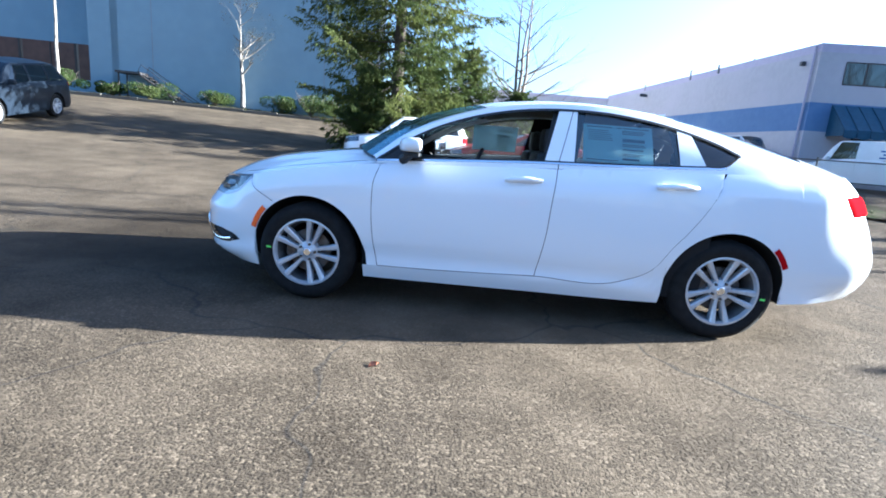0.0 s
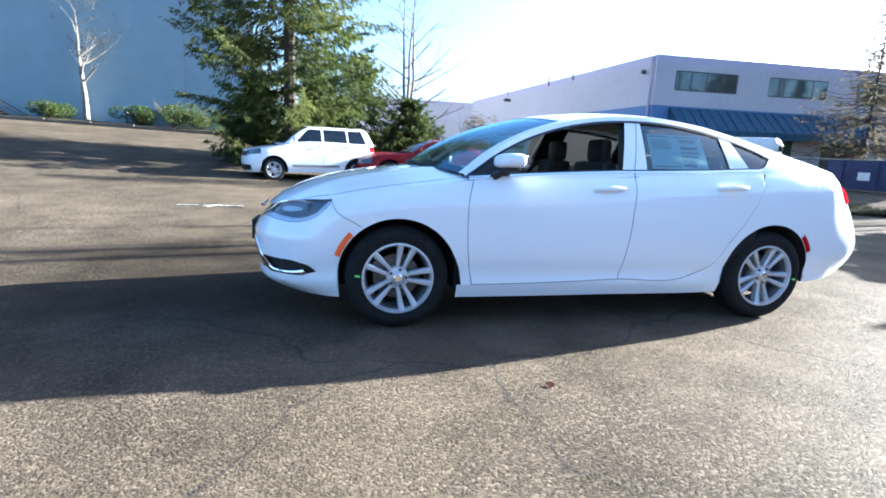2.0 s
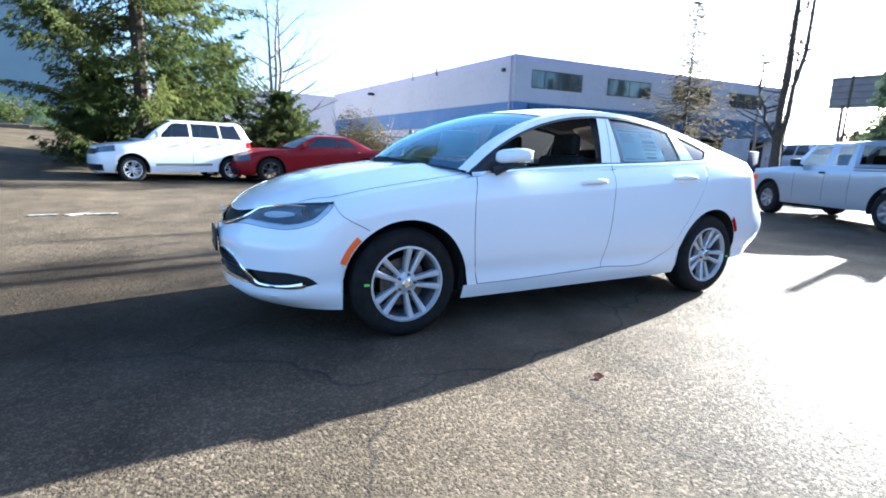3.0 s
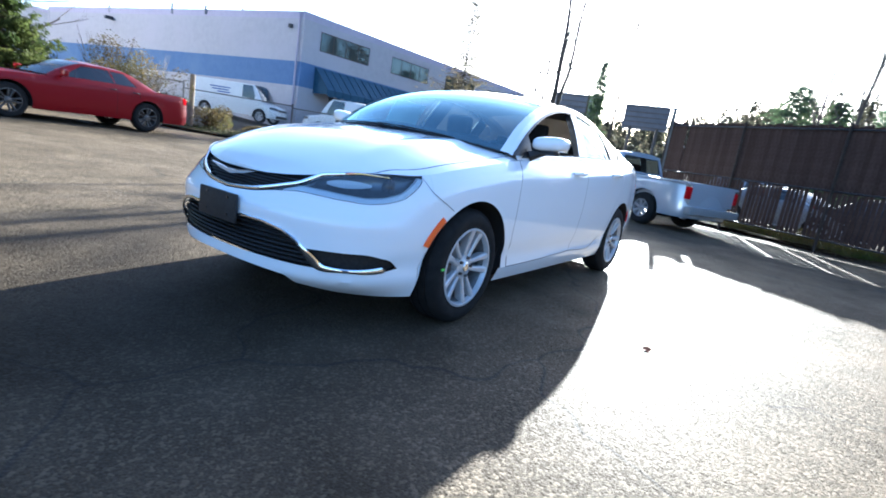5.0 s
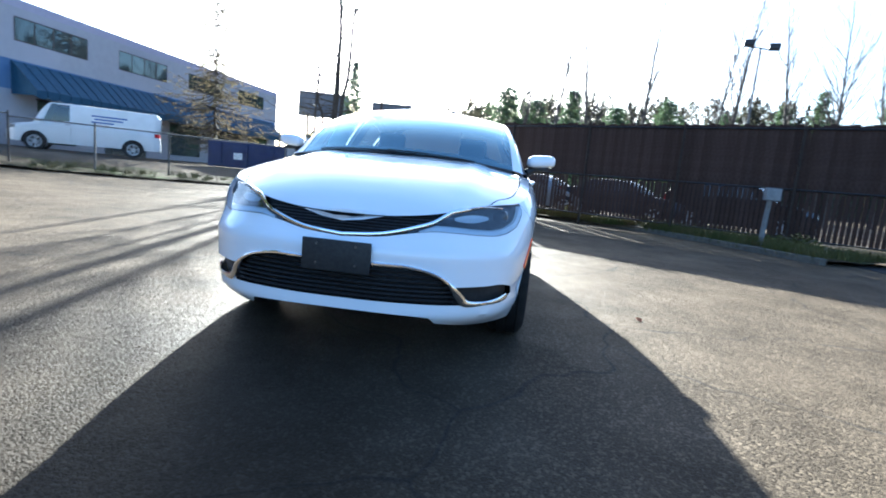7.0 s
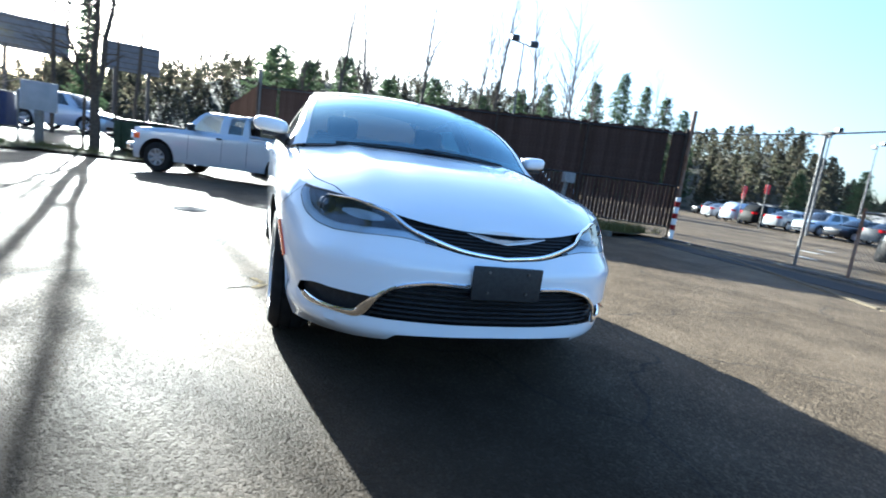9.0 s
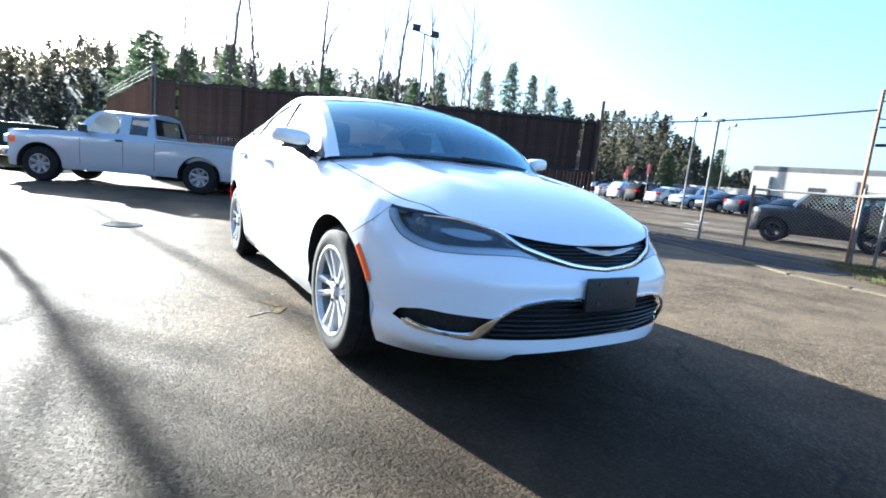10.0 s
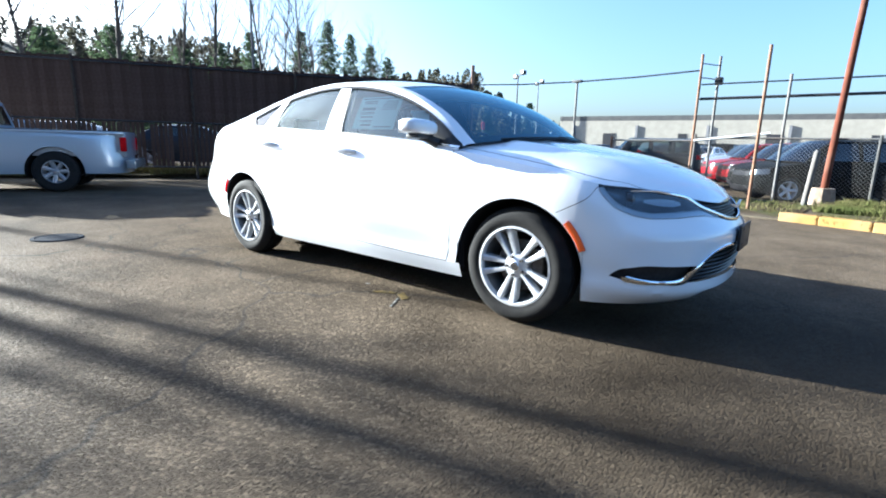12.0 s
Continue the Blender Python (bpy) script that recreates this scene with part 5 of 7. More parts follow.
        for w in S.wheels:
            wheel(t, w, sy * 0.755, r, 0.2, 0.235, sy, 7, False, PICKUP_RIM, False)
            bm = bmesh.new()
            grid(bm, [[(w + 0.44 * math.cos(a), sy * yy, r + 0.44 * math.sin(a)) for yy in (0.876, 0.4)] + [(w, sy * 0.4, r)] for a in between(-0.2, math.pi + 0.2, 15)])
            part("wheel_well", bm, GAP, t)
    part("grille", box(bmesh.new(), -2.36, 0, 0.80, 0.04, 0.9, 0.18, bevel=0.02), GRILLE_BLACK, body)
    return t


place(pickup(), 9.72, 1.58, 0.0, -116.5)

# cars of the sales lot to the south
LOT = [make_shape(-2.3, 2.3, 1.82, (-1.35, 1.35), 0.33, 0.74, 0.93, 0.97, 1.46, -0.95, -0.2, 0.9, 1.6, 1.05), make_shape(-2.25, 2.3, 1.88, (-1.33, 1.33), 0.36, 0.86, 1.05, 1.08, 1.72, -0.95, -0.3, 1.6, 2.15, 1.12)]
lot_models = []
for k, (paint, look_) in enumerate(((SOUL_WHITE, "white"), (CAR_SILVER, "silver-blue"), (CAR_NAVY, "dark blue"), (CAR_RED, "red"), (CAR_GREY, "grey"), (CAR_BLACK, "black"))):
    i = k % 2
    hf, hr, tb = ((-0.2, 0.9, 1.6), (-0.3, 1.6, 2.15))[i]
    lot_models.append(vehicle("lot_car", f"{look_} {('sedan', 'crossover')[i]} in a row of the sales lot", "car", LOT[i], paint,
                              [(-0.6, -0.2, 0.3, 0.28), (0.4, 0.38, 1.1, 0.95)], hf, hr, -0.95, tb, group="cars of the sales lot", fine=False))
rnd = random.Random(11)
spots = []
for row, (y0, x0, x1, dx) in enumerate(((-33.0, 2, 36, 2.7), (-41.0, 2, 44, 2.75))):
    x = x0
    while x < x1:
        if rnd.random() < 0.86:
            spots.append((x + rnd.uniform(-0.1, 0.1), y0 - 0.25 * (x - x0) + rnd.uniform(-0.2, 0.2), 80 + 180 * rnd.randint(0, 1) + rnd.uniform(-3, 3)))
        x += dx
ROW = len(spots)
for k in range(8):
    spots.append((-2.3 + 0.5 * k + (0, 0, 0.3, 0.9, 0.9, 0.9, 0.9, 0.9)[k], -14.3 - 2.55 * k, 210 + rnd.uniform(-2, 2)))
for k in range(6):
    spots.append((-5.6 - 2.9 * k, -14.6 - 0.2 * k, 205 + rnd.uniform(-3, 3)))
    spots.append((-8.0 - 2.9 * k, -23.5, 252))
for n, (x, y, a) in enumerate(spots):
    k = (2, 5, 1, 2, 4, 5, 0, 2, 1, 4)[rnd.randint(0, 9)]
    if n >= ROW:
        k = (5, 5, 3, 3, 2, 1, 1, 0, 5, 4, 2, 1)[(n - ROW) % 12]
    m = pose(x, y, ground_z(x, y), 0, 0, a)
    if lot_models[k].get("used"):
        copy_thing(lot_models[k], m)
    else:
        lot_models[k]["used"] = 1
        lot_models[k].matrix_basis = m
for m in lot_models:
    if not m.get("used"):
        m.matrix_basis = pose(30 + 3 * lot_models.index(m), -48, 0, 0, 0, 80)


# ---- buildings ----
LILAC = mat("lilac_white_stucco", (0.41, 0.40, 0.415), (0.375, 0.365, 0.385), scale=3, rough=0.85, bump=0.15, bscale=40, c3=(0.42, 0.405, 0.435), scale3=0.35)
LILAC_TRIM = mat("pale_lilac_trim", (0.42, 0.39, 0.47), (0.39, 0.36, 0.44), scale=4, rough=0.8)
BLUE_BAND = mat("blue_band_paint", (0.115, 0.185, 0.33), (0.10, 0.165, 0.30), scale=3, rough=0.8, c3=(0.14, 0.21, 0.34), scale3=0.5)
AWNING = mat("blue_awning_cloth", (0.03, 0.075, 0.125), (0.025, 0.062, 0.105), scale=6, rough=0.8, bump=0.2, bscale=80)
AWNING_SEAM = mat("awning_seam", (0.018, 0.042, 0.07), rough=0.8)
PANE = mat("office_window_glass", (0.10, 0.125, 0.135), rough=0.04, spec=0.5, metal=0.7)
BRONZE = mat("bronze_window_frame", (0.05, 0.04, 0.035), rough=0.5, metal=0.3)
GREY_WALL = mat("grey_white_concrete", (0.215, 0.305, 0.37), (0.20, 0.285, 0.35), scale=1.5, rough=0.85, bump=0.1, bscale=30, c3=(0.19, 0.265, 0.325), scale3=0.25)
BROWN_WIN = mat("brown_window_band", (0.10, 0.045, 0.03), (0.07, 0.03, 0.02), scale=2, rough=0.3)
ROOF_GREY = mat("grey_roof_edge", (0.25, 0.25, 0.26), (0.2, 0.2, 0.21), scale=2, rough=0.8)
DOORWAY = mat("dark_doorway", (0.04, 0.04, 0.045), rough=0.4)
SHED_WHITE = mat("cream_shed_siding", (0.40, 0.375, 0.32), (0.35, 0.33, 0.28), scale=2, rough=0.85, spec=0.1)
SHED_ROOF = mat("weathered_shed_roof", (0.125, 0.125, 0.122), (0.10, 0.10, 0.10), scale=2, rough=0.9, spec=0.1)


def quad_box(name, parent, material, a, b, z0, z1, depth, label="", bevel=0.0):
    """A slab over the line from a to b, from z0 to z1, depth thick to the right of the line."""
    a, b = Vector((*a, 0)), Vector((*b, 0))
    d = b - a
    n = Vector((d.y, -d.x, 0)).normalized()
    m = Matrix.Translation((a + b) / 2 + n * depth / 2) @ pose(0, 0, 0, 0, 0, math.degrees(math.atan2(d.y, d.x)))
    return part(name, box(bmesh.new(), 0, 0, (z0 + z1) / 2, d.length, abs(depth), z1 - z0, m, bevel), material, parent, label, smooth=False)


def along(a, b, t):
    return (a[0] + (b[0] - a[0]) * t, a[1] + (b[1] - a[1]) * t)


def quad_strip(pts, top, low):
    """A thin hanging strip along points, with its upper and lower heights."""
    bm = bmesh.new()
    grid(bm, [[Vector((q.x, q.y, top(k))), Vector((q.x, q.y, low(k)))] for k, q in enumerate(pts)])
    return bm


def office():
    """The two-storey building with the blue band and awning: one front along x, one flank going back."""
    o = thing("office_building", "lilac-white two-storey building with a blue band and blue awning", "building", kind="structure")
    c, e, f = (15.1, 21.65), (39.5, 20.3), (12.3, 50.0)
    far = (36.7, 48.6)
    z0 = 0.1
    L = math.dist(c, e)
    at = lambda m: along(c, e, m / L)
    # front wall in piers and bands, with openings for the upper windows
    wins = [(1.2 + 5.75 * k, 4.95 + 5.75 * k) for k in range(4)]
    edges = [0.0] + [x for w in wins for x in w] + [L]
    for i in range(0, len(edges), 2):
        quad_box("pier", o, LILAC, at(edges[i]), at(edges[i + 1]), 5.2, 6.25, -0.3)
    quad_box("wall", o, LILAC, c, e, z0, 3.05, -0.3)
    quad_box("wall", o, LILAC, c, e, 4.37, 5.2, -0.3)
    quad_box("band", o, BLUE_BAND, c, e, 3.05, 4.37, -0.3)
    quad_box("wall", o, LILAC, c, e, 6.25, 6.62, -0.3)
    quad_box("parapet", o, LILAC_TRIM, at(-0.03), at(L), 6.62, 7.0, -0.34)
    for w0, w1 in wins:
        win = quad_box("window", o, BRONZE, at(w0), at(w1), 5.2, 5.26, -0.2)
        quad_box("frame", win, BRONZE, at(w0), at(w1), 6.19, 6.25, -0.2)
        for k in range(5):
            x = w0 + (w1 - w0) * k / 4
            quad_box("mullion", win, BRONZE, at(x - 0.035), at(x + 0.035), 5.26, 6.19, -0.2)
        for k in range(4):
            x = w0 + (w1 - w0) * k / 4
            quad_box("pane", win, PANE, at(x + 0.035), at(x + (w1 - w0) / 4 - 0.035), 5.26, 6.19, -0.1)
    # shopfront under the awning
    for k, (s0, s1) in enumerate(((2.2, 4.2), (6.0, 9.0), (11, 14), (16, 19), (20, 23))):
        quad_box("shop_window", o, PANE, at(s0), at(s1), 0.75 if k != 1 else 0.4, 2.75, 0.02)
        quad_box("shop_frame", o, BRONZE, at(s0 - 0.06), at(s1 + 0.06), 2.75, 2.83, 0.05)
    # flank
    quad_box("wall", o, LILAC, f, c, z0, 3.05, -0.3)
    quad_box("band", o, BLUE_BAND, f, c, 3.05, 4.37, -0.3)
    quad_box("wall", o, LILAC, f, c, 4.37, 6.62, -0.3)
    quad_box("parapet", o, LILAC_TRIM, f, along(f, c, 1.001), 6.62, 7.0, -0.34)
    quad_box("wall", o, LILAC, e, far, z0, 6.8, -0.3)
    quad_box("wall", o, LILAC, far, f, z0, 6.8, -0.3)
    bm = bmesh.new()
    vs = [bm.verts.new((*p, 6.7)) for p in (c, e, far, f)]
    bm.faces.new(vs)
    part("roof", bm, ROOF_GREY, o, smooth=False)
    # wall lamp, pipe at the corner
    p = along(c, f, 0.66)
    m = Matrix.Translation((p[0] - 0.35, p[1], 6.25))
    bm = box(bmesh.new(), 0, 0, 0, 0.5, 0.35, 0.22, m, 0.04)
    box(bm, 0.22, 0, -0.02, 0.2, 0.1, 0.1, m)
    part("flood_lamp", bm, DOORWAY, o)
    part("wall_lamp", box(bmesh.new(), *[v - 0.1 for v in along(c, f, 0.035)], 6.2, 0.2, 0.2, 0.2, bevel=0.03), DOORWAY, o)
    # awning: sloping cloth with end pieces
    n = Vector((e[1] - c[1], -(e[0] - c[0]), 0)).normalized()
    bm = bmesh.new()
    rows = []
    for t in between(1.0, L - 1, 40):
        q = Vector((*at(t), 0))
        s = 0.02 * math.sin(t * 4)
        rows.append([q + Vector((0, 0, 4.3)), q + n * 0.65 + Vector((0, 0, 3.72 + s)), q + n * 1.3 + Vector((0, 0, 3.12 + s)), q + n * 1.3 + Vector((0, 0, 2.85))])
    grid(bm, rows)
    for r in (rows[0], rows[-1]):
        q = r[0] * 1.0
        q.z = 2.85
        bm.faces.new([bm.verts.new(v) for v in (*r, q)])
    cloth = part("awning", bm, AWNING, o, "blue sloping cloth awning")
    for k in range(0, 40):
        t = 1.0 + (L - 2) * k / 39
        q = Vector((*at(t), 0))
        part("seam", tube(bmesh.new(), [q + n * 0.02 + Vector((0, 0, 4.3)), q + n * 0.66 + Vector((0, 0, 3.73)), q + n * 1.31 + Vector((0, 0, 3.13)), q + n * 1.31 + Vector((0, 0, 2.85))], 0.018, 5), AWNING_SEAM, cloth)
    part("valance", quad_strip([Vector((*at(1.0 + (L - 2) * k / 117), 0)) + n * 1.315 for k in range(118)], lambda k: 2.86, lambda k: 2.74 + 0.05 * (k % 3 == 0)), AWNING, cloth)
    part("corner_pipe", tube(bmesh.new(), [(c[0] - 0.12, c[1] + 0.25, 0.1), (c[0] - 0.12, c[1] + 0.25, 6.9)], 0.05, 8), LILAC_TRIM, o)
    for x, y, h in ((14.2, 30.0, 0.2), (13.9, 33.5, 0.35), (13.2, 41.0, 0.15), (14.8, 27.0, 0.12)):
        part("roof_vent", tube(bmesh.new(), [(x, y, 6.7), (x, y, 7.0 + h)], 0.07, 8), ROOF_GREY, o)
    return o


office()


def plain_block(name, label, pts, z0, z1, wall, trim=None, band=0.3):
    b = thing(name, label, "building", kind="structure")
    for p, q in zip(pts, pts[1:] + pts[:1]):
        quad_box("wall", b, wall, p, q, z0, z1 - band, -0.25)
        quad_box("roof_edge", b, trim or wall, p, q, z1 - band, z1, -0.31)
    bm = bmesh.new()
    bm.faces.new([bm.verts.new((*p, z1 - 0.15)) for p in pts])
    part("roof", bm, ROOF_GREY, b, smooth=False)
    return b


plain_block("low_building", "low lilac-white building far behind the hedge", [(-4, 56), (-3, 80), (40, 80), (40, 56)], 0, 7.4, LILAC, LILAC_TRIM)

# the tall grey wall to the north-west, brown windows in its recess
warehouse = thing("warehouse", "tall grey-white concrete warehouse with brown windows", "building", kind="structure")
W0, W1 = (-21.9, 25.1), (-7.0, 28.2)
quad_box("wall", warehouse, GREY_WALL, W0, W1, 0.5, 13.5, -0.4)
wd = (Vector(W1) - Vector(W0)).normalized()
wn_ = Vector((wd.y, -wd.x))
for k in range(4):
    p = Vector(W0) + wd * (4.9 * k + 2.2)
    quad_box("joint", warehouse, ROOF_GREY, p, p + wd * 0.03, 1.6, 13.5, 0.006)
back = Vector(W1) - wn_ * 30
# sunlit end face: its brightness is put into a paler wall colour
quad_box("wall", warehouse, LILAC, W1, back, 0.5, 13.5, 0.4)
R0 = Vector(W0) - wn_ * 2.4
quad_box("wall", warehouse, GREY_WALL, R0, W0, 0.5, 13.5, -0.4)
quad_box("buttress", warehouse, GREY_WALL, Vector(W0) - wd * 1.2, Vector(W0), 0.5, 13.5, -2.0)
R1 = R0 - wd * 22
quad_box("wall", warehouse, GREY_WALL, R1, R0, 0.5, 3.1, -0.3)
quad_box("wall", warehouse, GREY_WALL, R1, R0, 5.2, 13.5, -0.3)
for k in range(7):
    a, b = R0 - wd * (3.1 * k + 3.0), R0 - wd * (3.1 * k)
    win = quad_box("window", warehouse, BROWN_WIN, a, b, 3.1, 5.2, -0.2)
    quad_box("mullion", win, BRONZE, b - wd * 0.12, b, 3.1, 5.2, 0.05)
    quad_box("mullion", win, BRONZE, (a + b) / 2, (a + b) / 2 + wd * 0.07, 3.1, 5.2, 0.03)
# outside stair of dark steel against the wall
stair = thing("outside_stair", "dark steel outside stair against the warehouse wall", "stairs", kind="structure")
DARK_STEEL = mat("dark_steel", (0.05, 0.05, 0.055), (0.08, 0.07, 0.06), scale=10, rough=0.5, metal=0.5)
s0 = Vector(W0) + wd * 0.7 + wn_ * 0.1
quad_box("landing", stair, DARK_STEEL, s0, s0 + wd * 1.3, 3.48, 3.6, 1.2)
for k in range(11):
    a = s0 + wd * (1.3 + 0.25 * k)
    quad_box("tread", stair, DARK_STEEL, a, a + wd * 0.24, 3.4 - 0.165 * k, 3.44 - 0.165 * k, 1.1)
for d in (0.05, 1.15):
    o = wn_ * d
    part("rail", tube(bmesh.new(), [(*(s0 + wd * 1.2 + o), 3.6), (*(s0 + wd * 1.35 + o), 4.0), (*(s0 + wd * 4.1 + o), 2.2), (*(s0 + wd * 4.1 + o), 1.7)], 0.02, 6), DARK_STEEL, stair)
    part("stringer", tube(bmesh.new(), [(*(s0 + wd * 1.3 + o), 3.45), (*(s0 + wd * 4.1 + o), 1.62)], 0.06, 6), DARK_STEEL, stair)
for d in (0.1, 1.1):
    part("support", tube(bmesh.new(), [(*(s0 + wd * 0.15 + wn_ * d), 1.6), (*(s0 + wd * 0.15 + wn_ * d), 3.5)], 0.04, 6), DARK_STEEL, stair)

# long shed across the sales lot
shed = plain_block("long_shed", "long low cream shed across the sales lot", [(-60, -57), (-60, -71), (24, -65), (23.5, -51)], 0, 4.6, SHED_WHITE, SHED_ROOF, 0.5)
sa, sb = Vector((23.5, -51)), Vector((-60, -57))
for k in range(9):
    p = sa + (sb - sa) * (0.06 + 0.09 * k)
    q = p + (sb - sa).normalized() * (0.8 if k % 2 else 1.3)
    quad_box("opening", shed, DOORWAY, p, q, 0.0 if k % 4 == 0 else 1.9, 2.8, 0.03)
for k in range(12):
    p = sa + (sb - sa) * (0.02 + 0.08 * k)
    quad_box("downpipe", shed, ROOF_GREY, p, p + (sb - sa).normalized() * 0.25, 0.0, 3.6, 0.12)
plain_block("sales_kiosk", "low grey sales building beyond the parked rows", [(34, -74), (34, -84), (76, -92), (76, -80)], 0, 2.8, ROOF_GREY, ROOF_GREY)

# ---- fences ----
SLAT = mat("brown_fence_slat", (0.060, 0.041, 0.033), (0.045, 0.030, 0.025), scale=14, rough=0.95, spec=0.0, vary=0.16, bump=0.3, bscale=60)
GALV = mat("galvanised_steel", (0.15, 0.15, 0.15), (0.115, 0.115, 0.11), scale=12, rough=0.7, metal=0.2, spec=0.2, c3=(0.12, 0.10, 0.085), scale3=2)
RUST = mat("rusty_steel", (0.14, 0.075, 0.045), (0.18, 0.11, 0.07), scale=15, rough=0.9, spec=0.15, c3=(0.22, 0.16, 0.125), scale3=3)
DULL_POST = mat("dull_brown_post", (0.045, 0.034, 0.026), (0.03, 0.023, 0.018), scale=10, rough=0.8, spec=0.2)
BLACK_PIPE = mat("black_pipe", (0.02, 0.02, 0.022), rough=0.4)
WOOD_POST = mat("weathered_wood_post", (0.24, 0.19, 0.14), (0.16, 0.12, 0.09), scale=12, rough=0.9, bump=0.5, bscale=40)
RED_WOOD = mat("red_brown_pole", (0.10, 0.035, 0.02), (0.08, 0.03, 0.02), scale=8, rough=0.9, spec=0.1, bump=0.4, bscale=40, c3=(0.16, 0.08, 0.055), scale3=1.5)
GRASS = mat("grass_blade", (0.07, 0.078, 0.02), (0.12, 0.10, 0.045), scale=8, rough=0.8, spec=0.1, c3=(0.05, 0.068, 0.015), scale3=1.2)
SOIL = mat("strip_soil", (0.045, 0.033, 0.02), (0.07, 0.055, 0.036), scale=20, rough=0.95, spec=0.03, bump=0.8, bscale=50, c3=(0.06, 0.075, 0.025), scale3=1.5)
KERB = mat("kerb_concrete", (0.13, 0.12, 0.10), (0.09, 0.083, 0.07), scale=12, rough=0.9, spec=0.05, bump=0.3, bscale=60)
SILL = mat("worn_sill_concrete", (0.105, 0.088, 0.06), (0.075, 0.064, 0.045), scale=14, rough=0.95, spec=0.1, bump=0.3, bscale=60, c3=(0.06, 0.05, 0.035), scale3=1.2)
YELLOW_KERB = mat("yellow_kerb_paint", (0.27, 0.165, 0.05), (0.21, 0.135, 0.05), scale=10, rough=0.9, spec=0.05, c3=(0.26, 0.20, 0.12), scale3=2, bump=0.3, bscale=60)


def mesh_ribbons(bm, a, b, z0, z1, step=0.075, w=0.0045, edge=0):
    """Chain-link wire between two ground points: crossing diagonal strands, each a thin strip."""
    a, b = Vector((*a, 0)), Vector((*b, 0))
    d, h = (b - a), z1 - z0
    L = d.length
    d.normalize()
    n = Vector((d.y, -d.x, 0)) * 0.002
    for sgn in (1, -1):
        t = -h
        while t < L:
            u0, u1 = t, t + h
            p = [(u0, 0.0), (u1, h)] if sgn > 0 else [(u0, h), (u1, 0.0)]
            (ua, za), (ub, zb) = p
            if ua < 0:
                za += (zb - za) * (0 - ua) / (ub - ua)
                ua = 0
            if ub > L:
                zb = za + (zb - za) * (L - ua) / (ub - ua)
                ub = L
            if ub - ua > 0.01:
                k = Vector((0, 0, w * 0.7))
                pa, pb = a + d * ua + Vector((0, 0, z0 + za)) + n * sgn, a + d * ub + Vector((0, 0, z0 + zb)) + n * sgn
                bm.faces.new([bm.verts.new(v) for v in (pa - k, pb - k, pb + k, pa + k)])
            t += step
    return bm


def chain_fence(name, label, pts, z1, post_mat, posts=True, every=2.6, top=True, base=None, group=""):
    f = thing(name, label, "fence", group)
    for a, b in zip(pts, pts[1:]):
        za, zb = ground_z(*a), ground_z(*b)
        z = base if base is not None else min(za, zb)
        bm = mesh_ribbons(bmesh.new(), a, b, z + 0.04, z + z1)
        part("wire_mesh", bm, GALV, f, smooth=False)
        if top:
            part("top_rail", tube(bmesh.new(), [(*a, z + z1), (*b, z + z1)], 0.022, 7), GALV, f)
        L = math.dist(a, b)
        n = max(1, round(L / every))
        for k in range(n + 1) if posts else ():
            p = along(a, b, k / n)
            part("post", tube(bmesh.new(), [(*p, z - 0.1), (*p, z + z1 + 0.08)], 0.03, 8), post_mat, f)
    return f


FENCE_A, FENCE_B = (12.7, 1.25), (6.2, -9.1)


def slat_fence(a, b, label, top, full, z0=0.12):
    f = thing("slat_fence", label, "fence", "brown slat fences")
    L = math.dist(a, b)
    d = (Vector(b) - Vector(a)).normalized()
    n = Vector((d.y, -d.x))
    ang = math.degrees(math.atan2(d.y, d.x))
    w = 0.098
    mesh = {}
    for h in (0, 1):
        bm = bmesh.new()
        box(bm, 0, 0, 0, w * (1.06, 0.84)[h], 0.012, (top - 1.36, 1.06)[h])
        me = bpy.data.meshes.new("slat")
        bm.to_mesh(me)
        bm.free()
        me.materials.append(SLAT)
        mesh[h] = me
    r = random.Random(5)
    k = 0
    while 0.1 * k < L:
        p = Vector(a) + d * (0.1 * k + 0.04)
        for h in (0, 1):
            if r.random() < (0.01, 0.05)[h]:
                continue
            o = new("slat", mesh[h])
            o.parent = f
            zc = ((top + 1.36) / 2, 0.83)[h] + r.uniform(-0.03, 0.03)
            o.matrix_basis = pose(p.x - n.x * 0.02, p.y - n.y * 0.02, zc, 0, r.uniform(-0.6, 0.6), ang + r.uniform(-4, 4))
        k += 1
    for q in between(0, 1, max(2, round(L / 2.6) + 1)):
        p = along(a, b, q)
        part("post", tube(bmesh.new(), [(p[0] + n.x * 0.05, p[1] + n.y * 0.05, 0.0), (p[0] + n.x * 0.05, p[1] + n.y * 0.05, top + 0.05)], 0.032, 8), DULL_POST, f)
    for z in (0.3, 1.38, top - 0.08):
        part("rail", tube(bmesh.new(), [(*a, z), (*b, z)], 0.02, 7), BLACK_PIPE, f)
    part("wire_mesh", mesh_ribbons(bmesh.new(), Vector(a) - n * 0.03, Vector(b) - n * 0.03, 0.14, 1.4, 0.11), BLACK_PIPE, f, smooth=False)
    return f


slat_fence(FENCE_A, FENCE_B, "tall chain-link fence filled with dark brown slats", 2.78, True)
slat_fence(FENCE_A, (24.0, 2.7), "tall brown slat fence section lit by the sun", 2.78, True)
corner = thing("corner_post", "tall grey steel corner post with barbed wire arms", "post")
part("shaft", tube(bmesh.new(), [(*FENCE_A, 0), (*FENCE_A, 3.2)], 0.06, 10), GALV, corner)
for z in (2.9, 3.02, 3.14):
    part("barbed_wire", tube(bmesh.new(), [(*FENCE_A, z), (24, 2.7, z)], 0.008, 4), GALV, corner)
